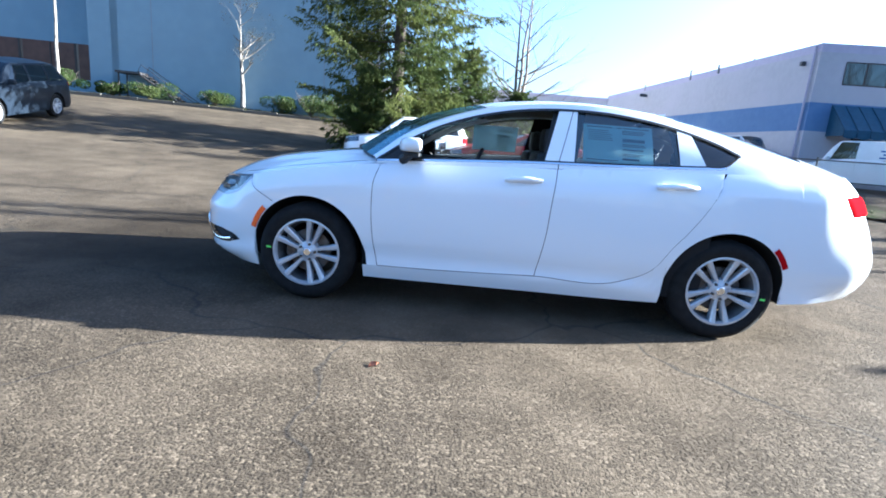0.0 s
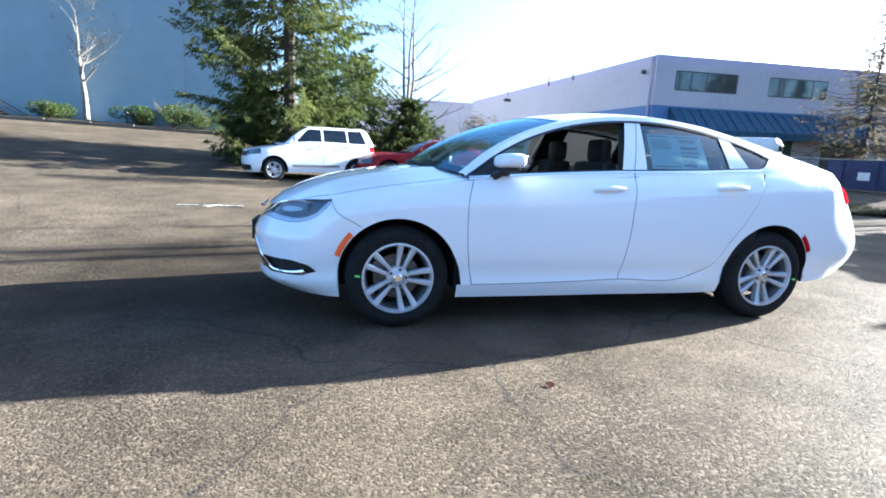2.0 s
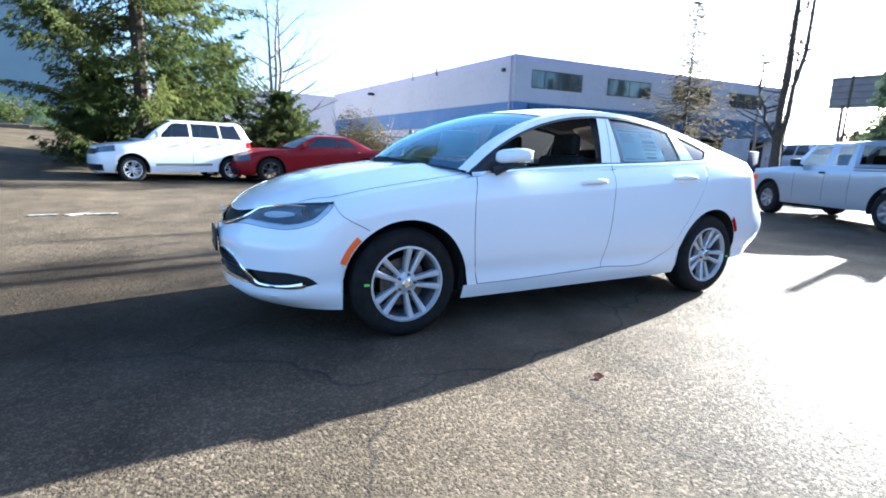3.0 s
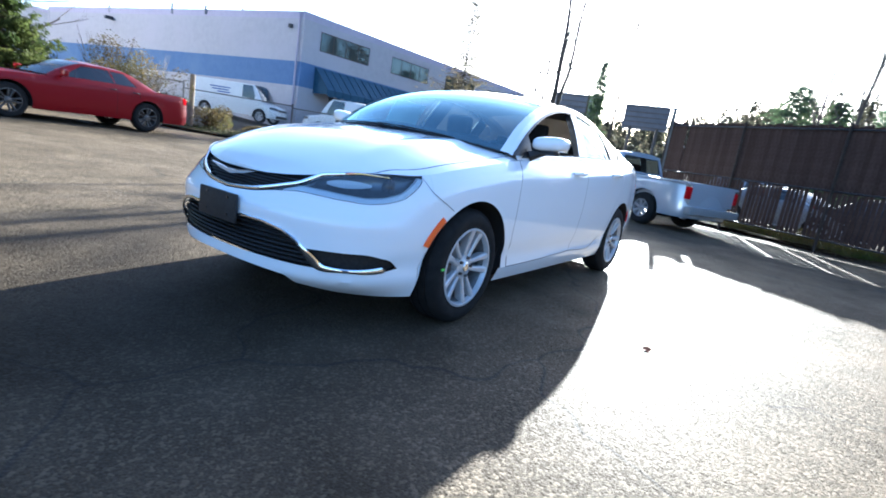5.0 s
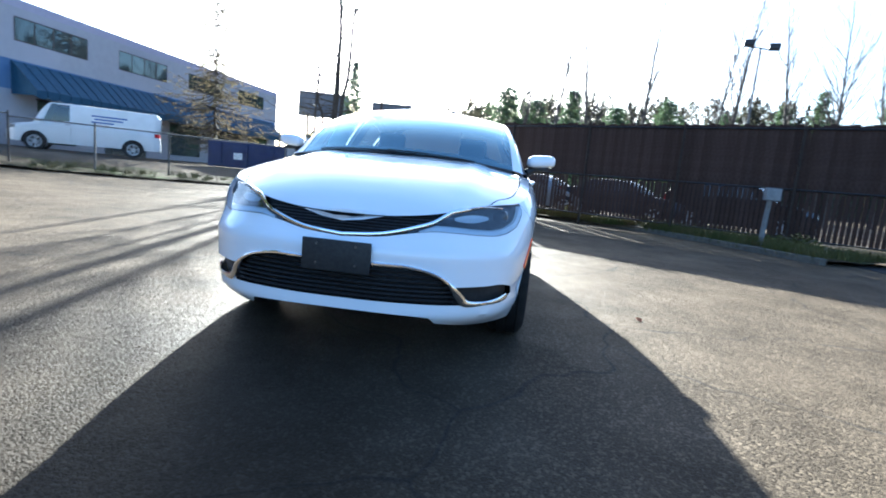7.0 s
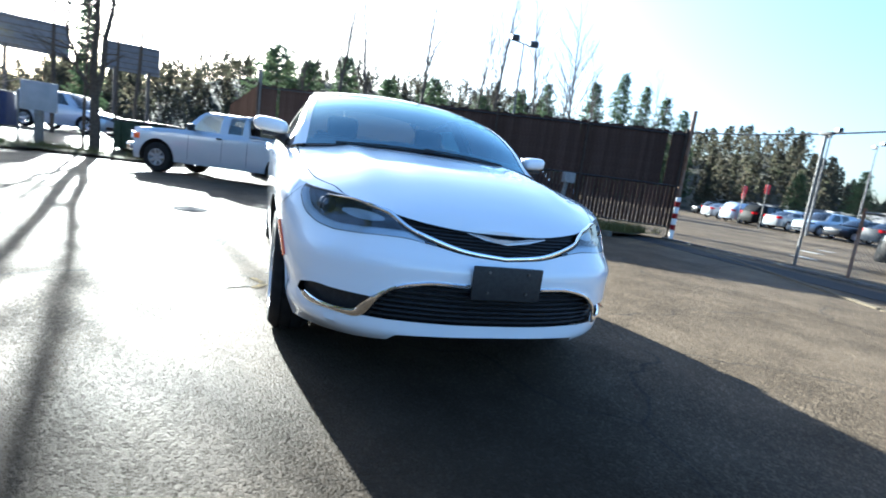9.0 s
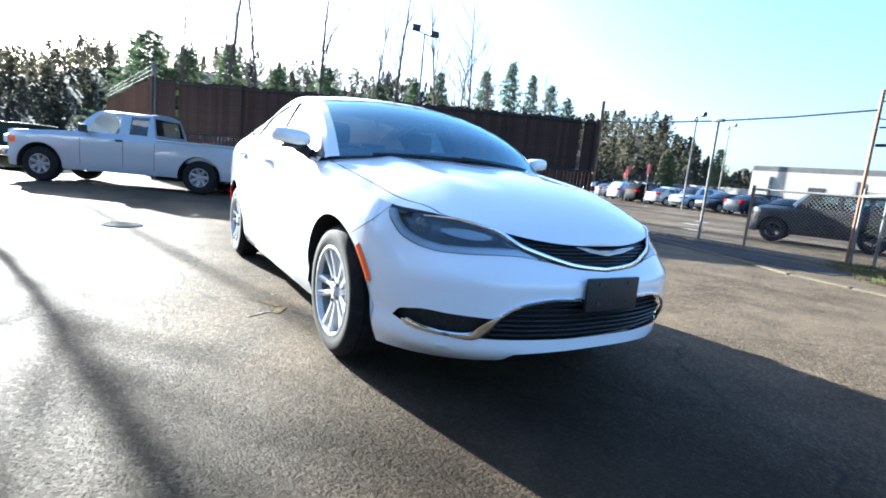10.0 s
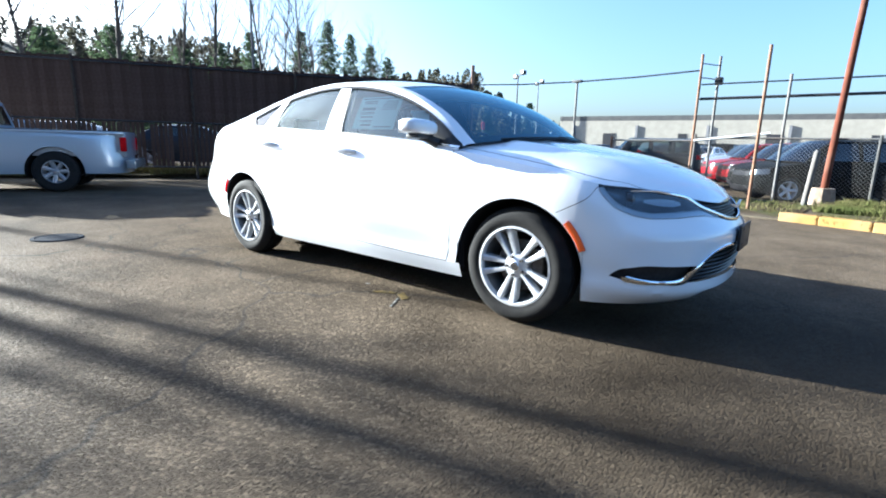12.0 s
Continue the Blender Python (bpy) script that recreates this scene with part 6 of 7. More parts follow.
# end post with red and white bands
rw = thing("gate_stop_post", "steel gate post with red and white bands", "post")
part("shaft", tube(bmesh.new(), [(6.15, -9.2, 0), (6.15, -9.2, 3.3)], 0.05, 10), RUST, rw)
part("guard", tube(bmesh.new(), [(5.98, -9.05, 0), (5.98, -9.05, 1.1)], 0.06, 10), VAN_WHITE, rw)
for z in (0.25, 0.55, 0.85):
    part("band", tube(bmesh.new(), [(5.98, -9.05, z), (5.98, -9.05, z + 0.14)], 0.063, 10), CAR_RED, rw)
# gate run with tall posts, pipes and cable
chain_fence("chain_link_gate", "low sagging chain-link gate with a bent white bar", [(2.0, -9.55), (0.08, -9.42)], 1.25, RUST, every=2.0, base=0.0)
chain_fence("chain_link_fence", "chain-link fence on steel posts along the sales lot", [(0.03, -9.42), (-3.2, -9.45), (-9.0, -9.8), (-18, -10.2)], 1.3, GALV, base=0.02)
gate = thing("tall_gate", "tall rusty gate posts joined by black pipes and a cable", "gate")
for x, y, z, m in ((0.08, -9.42, 3.12, RUST), (-0.22, -9.75, 3.1, GALV), (-1.46, -7.25, 2.82, RUST), (-1.62, -9.45, 2.6, GALV), (-5.2, -9.6, 2.6, GALV)):
    part("post", tube(bmesh.new(), [(x, y, -0.05), (x, y, z)], 0.028, 10), m, gate)
part("pipe", tube(bmesh.new(), [(0.05, -9.47, 2.17), (-12, -9.95, 2.22)], 0.03, 8), BLACK_PIPE, gate)
part("pipe", tube(bmesh.new(), [(0.05, -9.47, 2.48), (-12, -9.95, 2.53)], 0.016, 8), BLACK_PIPE, gate)
part("cable", tube(bmesh.new(), [(6.15, -9.2, 2.76), (4.6, -9.4, 2.71), (3.07, -9.6, 2.72), (1.5, -9.5, 2.73), (0.08, -9.42, 2.78)], 0.018, 8), BLACK_PIPE, gate)
part("white_bar", tube(bmesh.new(), [(0.05, -9.37, 1.25), (-1.4, -9.42, 1.42)], 0.025, 8), VAN_WHITE, gate)
part("junction_box", box(bmesh.new(), -0.26, -9.66, 2.56, 0.16, 0.12, 0.16, bevel=0.02), BLACK_PIPE, gate)
part("foot_pole", tube(bmesh.new(), [(3.07, -9.6, 0), (3.07, -9.6, 2.72)], 0.03, 8), GALV, gate)
part("cable_clamp", box(bmesh.new(), 3.07, -9.6, 2.73, 0.26, 0.1, 0.07, bevel=0.02), GALV, gate)
for x in (0.08, -0.22):
    part("barb_arm", tube(bmesh.new(), [(0.08, -9.42, 2.85 + x), (-0.22, -9.75, 2.82 + x)], 0.012, 6), GALV, gate)
lean = thing("utility_pole", "leaning red-brown wooden utility pole", "pole")
part("shaft", tube(bmesh.new(), [(-2.46, -9.4, 0), (-2.55, -9.5, 3.0), (-2.75, -9.75, 9.0)], [0.068, 0.06, 0.05], 12), RED_WOOD, lean)
part("footing", tube(bmesh.new(), [(-2.46, -9.4, -0.05), (-2.46, -9.4, 0.35)], [0.26, 0.2], 10), WOOD_POST, lean)
for x, y in ((-2.2, -8.9), (-3.6, -8.95)):
    bol = thing("bollard", "pale steel bollard in the verge", "bollard", "verge bollards")
    part("shaft", tube(bmesh.new(), [(x, y, 0), (x - 0.08, y, 1.05)], 0.055, 10), GALV, bol)
    part("cap", tube(bmesh.new(), [(x - 0.08, y, 1.05), (x - 0.085, y, 1.09)], [0.055, 0.03], 10), GALV, bol)
# keypad post by the verge
KEYPAD_GREY = mat("pale_steel_paint", (0.24, 0.24, 0.24), (0.19, 0.19, 0.19), scale=10, rough=0.7, spec=0.2)
kp = thing("keypad_post", "slanting steel keypad post in the verge", "post")
part("shaft", tube(bmesh.new(), [(7.15, -6.35, 0), (7.1, -6.35, 0.8), (6.95, -6.3, 1.2)], 0.05, 10), KEYPAD_GREY, kp)
part("keypad", box(bmesh.new(), 6.9, -6.3, 1.22, 0.16, 0.3, 0.26, bevel=0.02), KEYPAD_GREY, kp)
# yard fence to the north-east
yard_line = [(5.9, 16.2), (8.6, 13.6), (11.4, 10.6), (14.0, 7.7)]
chain_fence("yard_fence", "chain-link fence round the raised yard", yard_line, 1.5, GALV)
wp = thing("fence_post", "weathered wooden fence post", "post")
part("shaft", tube(bmesh.new(), [(6.1, 16.0, 0.1), (6.1, 16.0, 2.1)], 0.09, 10), WOOD_POST, wp)
copy_thing(wp, pose(-3.6, 3.3, 0.15))
chain_fence("back_fence", "dark chain-link fence behind the parked cars", [(5.9, 16.2), (1.0, 20.5), (-2, 24)], 1.6, GALV)

# ---- verges and kerbs ----
EDGE = [(24, 0.6), (13.6, -0.2), (11.6, -2.4), (9.6, -4.4), (7.6, -5.6), (5.2, -6.6)]
GATE_EDGE = [(5.2, -8.6), (4.2, -8.3), (2.5, -7.65), (0.95, -6.95), (-0.42, -6.33), (-1.2, -6.17), (-2.1, -6.02)]
YELLOW = [(-2.1, -6.02), (-2.6, -5.86), (-3.2, -5.65), (-5.5, -4.75), (-9, -3.8), (-16, -3.0)]


def kerb_run(name, label, pts, material, w=0.16, h=0.12):
    k = thing(name, label, "kerb", kind="structure")
    for a, b in zip(pts, pts[1:]):
        L = math.dist(a, b)
        n = max(1, round(L / 1.8))
        for i in range(n):
            p, q = along(a, b, (i + 0.006) / n), along(a, b, (i + 0.994) / n)
            z = ground_z(*p)
            quad_box("kerb_stone", k, material, p, q, z - 0.05, z + h, w, bevel=0.025)
    return k


def verge(name, label, outline, lift, seed, blades=4000, tall=0.09):
    """A strip of soil with tufts of grass."""
    v = thing(name, label, "grass", kind="structure")
    bm = bmesh.new()
    n = len(outline) // 2
    lower, upper = outline[:n], outline[n:][::-1]
    r = random.Random(seed)
    rows = []
    for i in range(n - 1):
        for t in between(0, 1, 12)[: -1 if i < n - 2 else None]:
            a, b = along(lower[i], lower[i + 1], t), along(upper[i], upper[i + 1], t)
            rows.append([(*along(a, b, q), ground_z(*along(a, b, q)) + lift * (1 if 0.05 < q else 0.6) + 0.05 * noise.noise(Vector((*along(a, b, q), 0)) * 1.3)) for q in between(0, 1, 8)])
    grid(bm, rows)
    part("soil", bm, SOIL, v)
    bm = bmesh.new()
    for _ in range(blades):
        row = rows[r.randint(0, len(rows) - 2)]
        c = Vector(row[r.randint(0, 6)]) + Vector((r.uniform(-0.15, 0.15), r.uniform(-0.15, 0.15), 0))
        if noise.noise(c * 0.9) < -0.15:
            continue
        a = r.uniform(0, math.tau)
        h = tall * r.uniform(0.5, 1.6)
        d, s = Vector((math.cos(a), math.sin(a), 0)) * 0.006, Vector((r.uniform(-1, 1), r.uniform(-1, 1), 0)) * h * 0.6
        bm.faces.new([bm.verts.new(p) for p in (c - d, c + d, c + s + Vector((0, 0, h)))])
    tagged(part("grass", bm, GRASS, v, smooth=False), kind="stuff")
    return v


kerb_run("kerb", "worn grey kerb along the fence verge", EDGE, KERB)
kerb_run("gate_sill", "low worn concrete edge before the gate", GATE_EDGE, SILL, 0.14, 0.02)
kerb_run("yellow_kerb", "yellow painted kerb before the grass", YELLOW, YELLOW_KERB, 0.18, 0.13)
verge("fence_verge", "rough grass and soil under the slat fence", EDGE + [(6.2, -9.3), (8.2, -6.6), (9.6, -4.0), (11.0, -1.9), (12.6, 1.1), (24, 2.6)], 0.1, 1, 45000, 0.17)
verge("gate_verge", "short green grass round the utility pole", YELLOW[1:] + [(-16, -11), (-9, -10), (-5.5, -9.8), (-3.2, -9.8), (-2.5, -9.4)], 0.09, 2, 42000, 0.085)
verge("post_verge", "brown weeds round the gate posts", [(0.3, -8.9), (-0.6, -7.6), (-1.3, -6.9), (-2.2, -6.25), (-2.4, -9.4), (-1.3, -9.45), (-0.5, -9.5), (0.3, -9.5)], 0.015, 6, 2600, 0.06)
verge("yard_verge", "rough brown weeds along the yard fence", [(4.6, 15.6), (7.6, 12.9), (10.4, 9.9), (12.6, 6.6), (12.7, 3.4)] + [(14.6, 3.6), (14.6, 6.6), (12.2, 11.2), (9.4, 14.2), (5.9, 17.2)], 0.12, 3, 9000, 0.14)
LAWN_A, LAWN_B = Vector(W0) - wd * 14 + wn_ * 2.6, Vector(W1) + wn_ * 2.2
verge("lawn_strip", "mown grass strip before the warehouse", [tuple(LAWN_A), tuple((LAWN_A + LAWN_B) / 2), tuple(LAWN_B), tuple(Vector(W1)), tuple((Vector(W0) + Vector(W1)) / 2), tuple(Vector(W0) - wd * 14)], 0.12, 4, 9000, 0.07)
kerb_run("lawn_kerb", "pale kerb before the lawn strip", [tuple(LAWN_A + wn_ * 0.2), tuple(LAWN_B + wn_ * 0.2)], KERB, 0.16, 0.14)
# the dark track before the gate
DAMP = mat("damp_dark_asphalt", (0.025, 0.025, 0.027), (0.04, 0.04, 0.04), scale=60, rough=0.85, spec=0.1, bump=0.4, bscale=150)
track = thing("gate_track", "dark asphalt strip with a steel gate track", "track", kind="structure")
quad_box("strip", track, DAMP, (6.0, -8.3), (-0.6, -8.1), 0.003, 0.008, 1.0)
quad_box("rail", track, GALV, (6.0, -8.85), (-0.6, -8.7), 0.008, 0.05, 0.06)
LID_IRON = mat("worn_iron", (0.035, 0.04, 0.05), (0.02, 0.023, 0.03), scale=60, rough=0.95, spec=0.02, bump=0.3, bscale=90)
man = thing("manhole_cover", "worn round iron manhole cover in the asphalt", "manhole", kind="structure")
bm = bmesh.new()
revolve(bm, [(0.0, 0.012), (0.27, 0.012), (0.275, 0.004), (0.29, 0.004), (0.292, 0.014), (0.34, 0.012), (0.35, 0.0)], 36, "z")
part("lid", bm, LID_IRON, man)
place(man, 3.22, 1.85, 0.0)
man.scale = (0.62, 0.62, 1.0)
PAINT_WHITE = mat("worn_white_road_paint", (0.42, 0.41, 0.38), (0.10, 0.095, 0.085), scale=14, rough=0.8)
marking = thing("road_marking", "worn white painted arrow on the asphalt", "marking", kind="structure")
for a, b, w in (((-4.42, 5.22), (-4.1, 5.3), 0.09), ((-4.02, 5.22), (-3.84, 5.46), 0.11), ((-3.76, 5.32), (-3.38, 5.34), 0.09)):
    z = ground_z(*a) + 0.012
    quad_box("paint", marking, PAINT_WHITE, a, b, z - 0.008, z + 0.002, w)
lot_mark = thing("lot_marking", "short worn white paint marks in the sales lot", "marking", kind="structure")
for a, b in (((7.2, -16.4), (8.0, -16.5)), ((9.4, -20.0), (10.3, -20.1)), ((10.8, -23.0), (11.6, -23.1))):
    z = ground_z(*a) + 0.012
    quad_box("paint", lot_mark, PAINT_WHITE, a, b, z - 0.008, z + 0.002, 0.4)
FAINT_WHITE = mat("faint_white_spray", (0.22, 0.215, 0.2), (0.07, 0.065, 0.055), scale=35, rough=0.9, spec=0.05)
YELLOW_MARK = mat("yellow_spray_mark", (0.15, 0.11, 0.035), (0.06, 0.05, 0.032), scale=30, rough=0.9, spec=0.05)
spray = thing("spray_mark", "faded yellow and white spray marks on the asphalt", "marking", kind="structure")
for a, b, w, m in (((-0.62, 1.0), (-0.5, 0.93), 0.05, YELLOW_MARK), ((-0.5, 0.94), (-0.36, 1.02), 0.045, YELLOW_MARK), ((-0.66, 1.16), (-0.58, 1.01), 0.014, FAINT_WHITE), ((-0.2, 0.9), (-0.17, 0.91), 0.025, FAINT_WHITE)):
    quad_box("paint", spray, m, a, b, 0.001, 0.004, w)
leaf_mat = mat("dry_leaf", (0.35, 0.12, 0.05), (0.28, 0.1, 0.05), scale=40, rough=0.8)
lf = thing("fallen_leaf", "curled red-brown fallen leaf on the asphalt", "leaf")
bm = bmesh.new()
grid(bm, [[(0.036 * u * (1 - 0.4 * abs(v)), 0.026 * v * (1 - u * u), 0.005 + 0.008 * v * v + 0.008 * u) for v in between(-1, 1, 5)] for u in between(-0.95, 0.95, 7)])
part("blade", bm, leaf_mat, lf)
place(lf, -0.707, -1.805, 0.0, 30)


# ---- trees ----
BARK = mat("grey_brown_bark", (0.13, 0.11, 0.09), (0.19, 0.16, 0.13), scale=14, rough=0.9, bump=0.6, bscale=30)
DARK_BARK = mat("dark_wet_bark", (0.05, 0.042, 0.034), (0.08, 0.066, 0.052), scale=14, rough=0.9, spec=0.1, bump=0.6, bscale=30)
BIRCH_BARK = mat("pale_birch_bark", (0.27, 0.245, 0.21), (0.17, 0.155, 0.135), scale=6, rough=0.8, c3=(0.03, 0.027, 0.024), scale3=3.2)
SPRUCE = leafy("spruce_needles", (0.032, 0.050, 0.015), (0.07, 0.085, 0.022), (0.12, 0.125, 0.032))
DARK_FIR = leafy("dark_fir_needles", (0.045, 0.07, 0.038), (0.07, 0.10, 0.05), (0.085, 0.11, 0.058))
SHRUB = leafy("shrub_leaves", (0.03, 0.055, 0.015), (0.06, 0.085, 0.025), (0.085, 0.10, 0.03))
BROWN_LEAF = leafy("dry_brown_leaves", (0.07, 0.052, 0.022), (0.11, 0.085, 0.036), (0.07, 0.085, 0.025))
TAWNY = leafy("tawny_twigs", (0.10, 0.082, 0.05), (0.13, 0.105, 0.06), (0.085, 0.08, 0.042))
HAZE_WOOD = leafy("far_mixed_woods", (0.055, 0.054, 0.036), (0.075, 0.064, 0.046), (0.042, 0.05, 0.03))


def leaf(bm, c, size, r, droop=0.0, along_=None, slim=0.34):
    """One small leaf or needle spray: a bent pair of triangles."""
    u = Vector((r.gauss(0, 1), r.gauss(0, 1), r.gauss(0, 0.6)))
    if along_:
        u = along_ * 1.6 + u * 0.6
    u.normalize()
    w = u.cross(Vector((r.gauss(0, 1), r.gauss(0, 1), r.gauss(0, 1)))).normalized()
    u, w = u * size, w * size * slim
    p = [bm.verts.new(q) for q in (c - u * 0.5, c + w, c + u * 0.7 + Vector((0, 0, -droop * size)), c - w)]
    bm.faces.new(p)


def conifer(name, label, height, radius, whorls, arms, sprays, size, needles, seed, base=0.4, group="", gaps=0.15, waist=0.0):
    """A spruce or fir: tapered trunk, drooping limbs in whorls, sprays of needles along each limb."""
    r = random.Random(seed)
    t = thing(name, label, "tree", group)
    trunk = part("trunk", tube(bmesh.new(), [(0.03 * math.sin(k), 0.03 * math.cos(2 * k), height * k / 8) for k in range(9)], [max(0.02, height * 0.011 * (1 - k / 8.3)) for k in range(9)], 8), DARK_BARK, t)
    limbs, crown = bmesh.new(), bmesh.new()
    for i in range(whorls):
        f = i / whorls
        z = base + (height - base) * f ** 0.92
        reach = radius * (1 - f) ** 0.75 * r.uniform(0.75, 1.12) * (1 - waist * max(0.0, 1 - f / 0.22)) + 0.12
        for k in range(arms):
            if r.random() < gaps:
                continue
            a = math.tau * (k + r.random()) / arms + i * 0.7
            l = reach * r.uniform(0.55, 1.18)
            d = Vector((math.cos(a), math.sin(a), 0))
            across = Vector((-d.y, d.x, 0))
            o = Vector((0, 0, z + r.uniform(-0.5, 0.5) * (height - base) / whorls))
            sag, lift = l * r.uniform(0.02, 0.22), l * r.uniform(-0.08, 0.16)
            bend = across * l * r.uniform(-0.18, 0.18)
            arm = [o + d * l * q + bend * q * q + Vector((0, 0, -sag * math.sin(math.pi * min(q * 1.1, 1.0)) + lift * q ** 3 * 1.4)) for q in between(0, 1, 7)]
            tube(limbs, arm, [(0.012 + 0.018 * l / max(radius, 1)) * (1 - 0.85 * q) for q in between(0, 1, 7)], 4, False)
            count = max(3, int(sprays * (0.35 + l / radius)))
            fans = max(6, int(count / 16))
            for b in range(fans):
                q = 0.12 + 0.88 * (b + r.random()) / fans
                k0 = min(int(q * 6), 5)
                root = arm[k0].lerp(arm[k0 + 1], q * 6 - k0)
                reach_b = l * r.uniform(0.16, 0.34) * (1.15 - 0.75 * q) + size
                aim = (d * r.uniform(0.5, 1.0) + across * r.choice((-1, 1)) * r.uniform(0.35, 1.0) + Vector((0, 0, r.uniform(-0.8, 0.1)))).normalized()
                if q > 0.9:
                    aim = (d + Vector((0, 0, r.uniform(-0.1, 0.5)))).normalized()
                for w in range(max(3, count // fans)):
                    f_ = r.random() ** 0.8
                    c = root + aim * reach_b * f_ + Vector((r.gauss(0, 1), r.gauss(0, 1), r.gauss(-0.4, 0.8))) * size * 0.42 * (1.2 - 0.6 * f_)
                    leaf(crown, c, size * r.uniform(0.55, 1.25), r, 0.5, aim + across * r.uniform(-0.7, 0.7) + Vector((0, 0, -0.25)), 0.2)
    part("branching", limbs, DARK_BARK, trunk)
    part("crown", crown, needles, t, smooth=False)
    return t


def grow(bm, p, d, length, rad, depth, r, tips, spread=0.5, kids=(2, 3)):
    """A bare limb that forks."""
    pts, rs = [p], [rad]
    q, v = p.copy(), d.copy()
    for k in range(4):
        v = (v + Vector((r.gauss(0, 0.1), r.gauss(0, 0.1), r.gauss(0.03, 0.06)))).normalized()
        q = q + v * length / 4
        pts.append(q.copy())
        rs.append(rad * (1 - 0.12 * (k + 1)))
    tube(bm, pts, rs, 6 if rad > 0.04 else 4 if rad > 0.012 else 3, False)
    tips.append((q.copy(), v.copy()))
    if depth:
        for _ in range(r.randint(*kids)):
            s = r.uniform(0.35, 1.0)
            i = min(int(s * 4), 3)
            b = pts[i].lerp(pts[i + 1], s * 4 - i)
            nv = (v + Vector((r.gauss(0, spread), r.gauss(0, spread), r.gauss(0.1, spread * 0.6)))).normalized()
            grow(bm, b, nv, length * r.uniform(0.5, 0.8), rs[i + 1] * r.uniform(0.4, 0.65), depth - 1, r, tips, spread, kids)


def bare_tree(name, label, height, rad, seed, bark, depth=4, limbs=9, low=0.3, spread=0.45, group="", leaves=0, stems=1, twig=0.5, rise=(0.3, 1.0), leaf_size=(0.04, 0.09)):
    r = random.Random(seed)
    t = thing(name, label, "tree", group)
    tips = []
    trunk_bm, limb_bm = bmesh.new(), bmesh.new()
    for s in range(stems):
        o = Vector((r.uniform(-0.25, 0.25), r.uniform(-0.25, 0.25), 0)) * (stems > 1)
        lean_ = Vector((r.gauss(0, 0.04), r.gauss(0, 0.04), 0))
        pts = [o + lean_ * height * (k / 8) ** 1.5 + Vector((0.022 * r.gauss(0, 1), 0.022 * r.gauss(0, 1), height * k / 8)) for k in range(9)]
        tube(trunk_bm, pts, [max(0.012, rad * (1 - k / 8.6)) for k in range(9)], 9)
        for k in range(limbs):
            f = low + (1 - low) * (k + r.random()) / limbs
            i = min(int(f * 8), 7)
            b = pts[i].lerp(pts[i + 1], min(f * 8 - i, 1))
            a = r.uniform(0, math.tau)
            up = r.uniform(*rise)
            grow(limb_bm, b, Vector((math.cos(a), math.sin(a), up)).normalized(), height * (0.34 - 0.2 * f) * r.uniform(0.7, 1.2), rad * (1 - f * 0.85) * twig, depth - 1, r, tips, spread)
    trunk = part("trunk", trunk_bm, bark, t)
    part("branching", limb_bm, bark, t)
    if leaves:
        bm = bmesh.new()
        for _ in range(leaves):
            p, v = r.choice(tips)
            leaf(bm, p + Vector((r.gauss(0, 0.15), r.gauss(0, 0.15), r.gauss(0, 0.15))), r.uniform(*leaf_size), r)
        part("crown", bm, BROWN_LEAF, t, smooth=False)
    return t


def bush(label, x, y, w, h, seed, leaves=1500, m=None, size=0.08, z=None):
    r = random.Random(seed)
    b = thing("shrub", label, "shrub", "shrubs")
    stems, crown = bmesh.new(), bmesh.new()
    for _ in range(26):
        a = r.uniform(0, math.tau)
        tube(stems, [(0, 0, 0), (math.cos(a) * w * 0.2, math.sin(a) * w * 0.2, h * 0.4), (math.cos(a) * w * 0.4, math.sin(a) * w * 0.4, h * r.uniform(0.6, 0.92))], [0.02, 0.012, 0.005], 4, False)
    lumps = [(Vector((r.gauss(0, 0.25) * w, r.gauss(0, 0.25) * w, h * r.uniform(0.3, 0.72))), r.uniform(0.2, 0.36)) for _ in range(9)]
    for _ in range(leaves):
        c, s = r.choice(lumps)
        d = Vector((r.gauss(0, 1), r.gauss(0, 1), r.gauss(0, 1))).normalized() * s * r.uniform(0.75, 1.05)
        p = c + Vector((d.x * w, d.y * w, d.z * h))
        if p.z > 0.02:
            leaf(crown, p, size * r.uniform(0.6, 1.3), r)
    part("branching", stems, BARK, b)
    part("crown", crown, m or SHRUB, b, smooth=False)
    return place(b, x, y, ground_z(x, y) if z is None else z)


# the big spruce by the parked hatchback, and companions
spruce = conifer("spruce_tree", "large green spruce with drooping uneven boughs", 21.0, 5.1, 46, 8, 850, 0.1, SPRUCE, 3, base=1.1, gaps=0.15, waist=0.5)
place(spruce, -3.4, 14.4, ground_z(-3.4, 14.4))
for x, y, h, rad, s in ((-0.9, 17.6, 4.6, 2.6, 5), (-4.6, 15.6, 3.2, 1.5, 6), (1.2, 17.4, 3.0, 1.9, 7), (-2.4, 16.6, 3.6, 2.0, 8)):
    c = conifer("young_spruce", "low spreading spruce beside the large one", h, rad, 20, 9, 190, 0.095, SPRUCE, s, base=0.1, group="young spruces", gaps=0.1)
    place(c, x, y, ground_z(x, y))
bt = bare_tree("bare_tree", "bare grey tree with fine twigs behind the spruce", 7.5, 0.11, 21, BARK, 4, 12, 0.15, 0.5, stems=3)
place(bt, 1.3, 19.0, ground_z(1.3, 19))
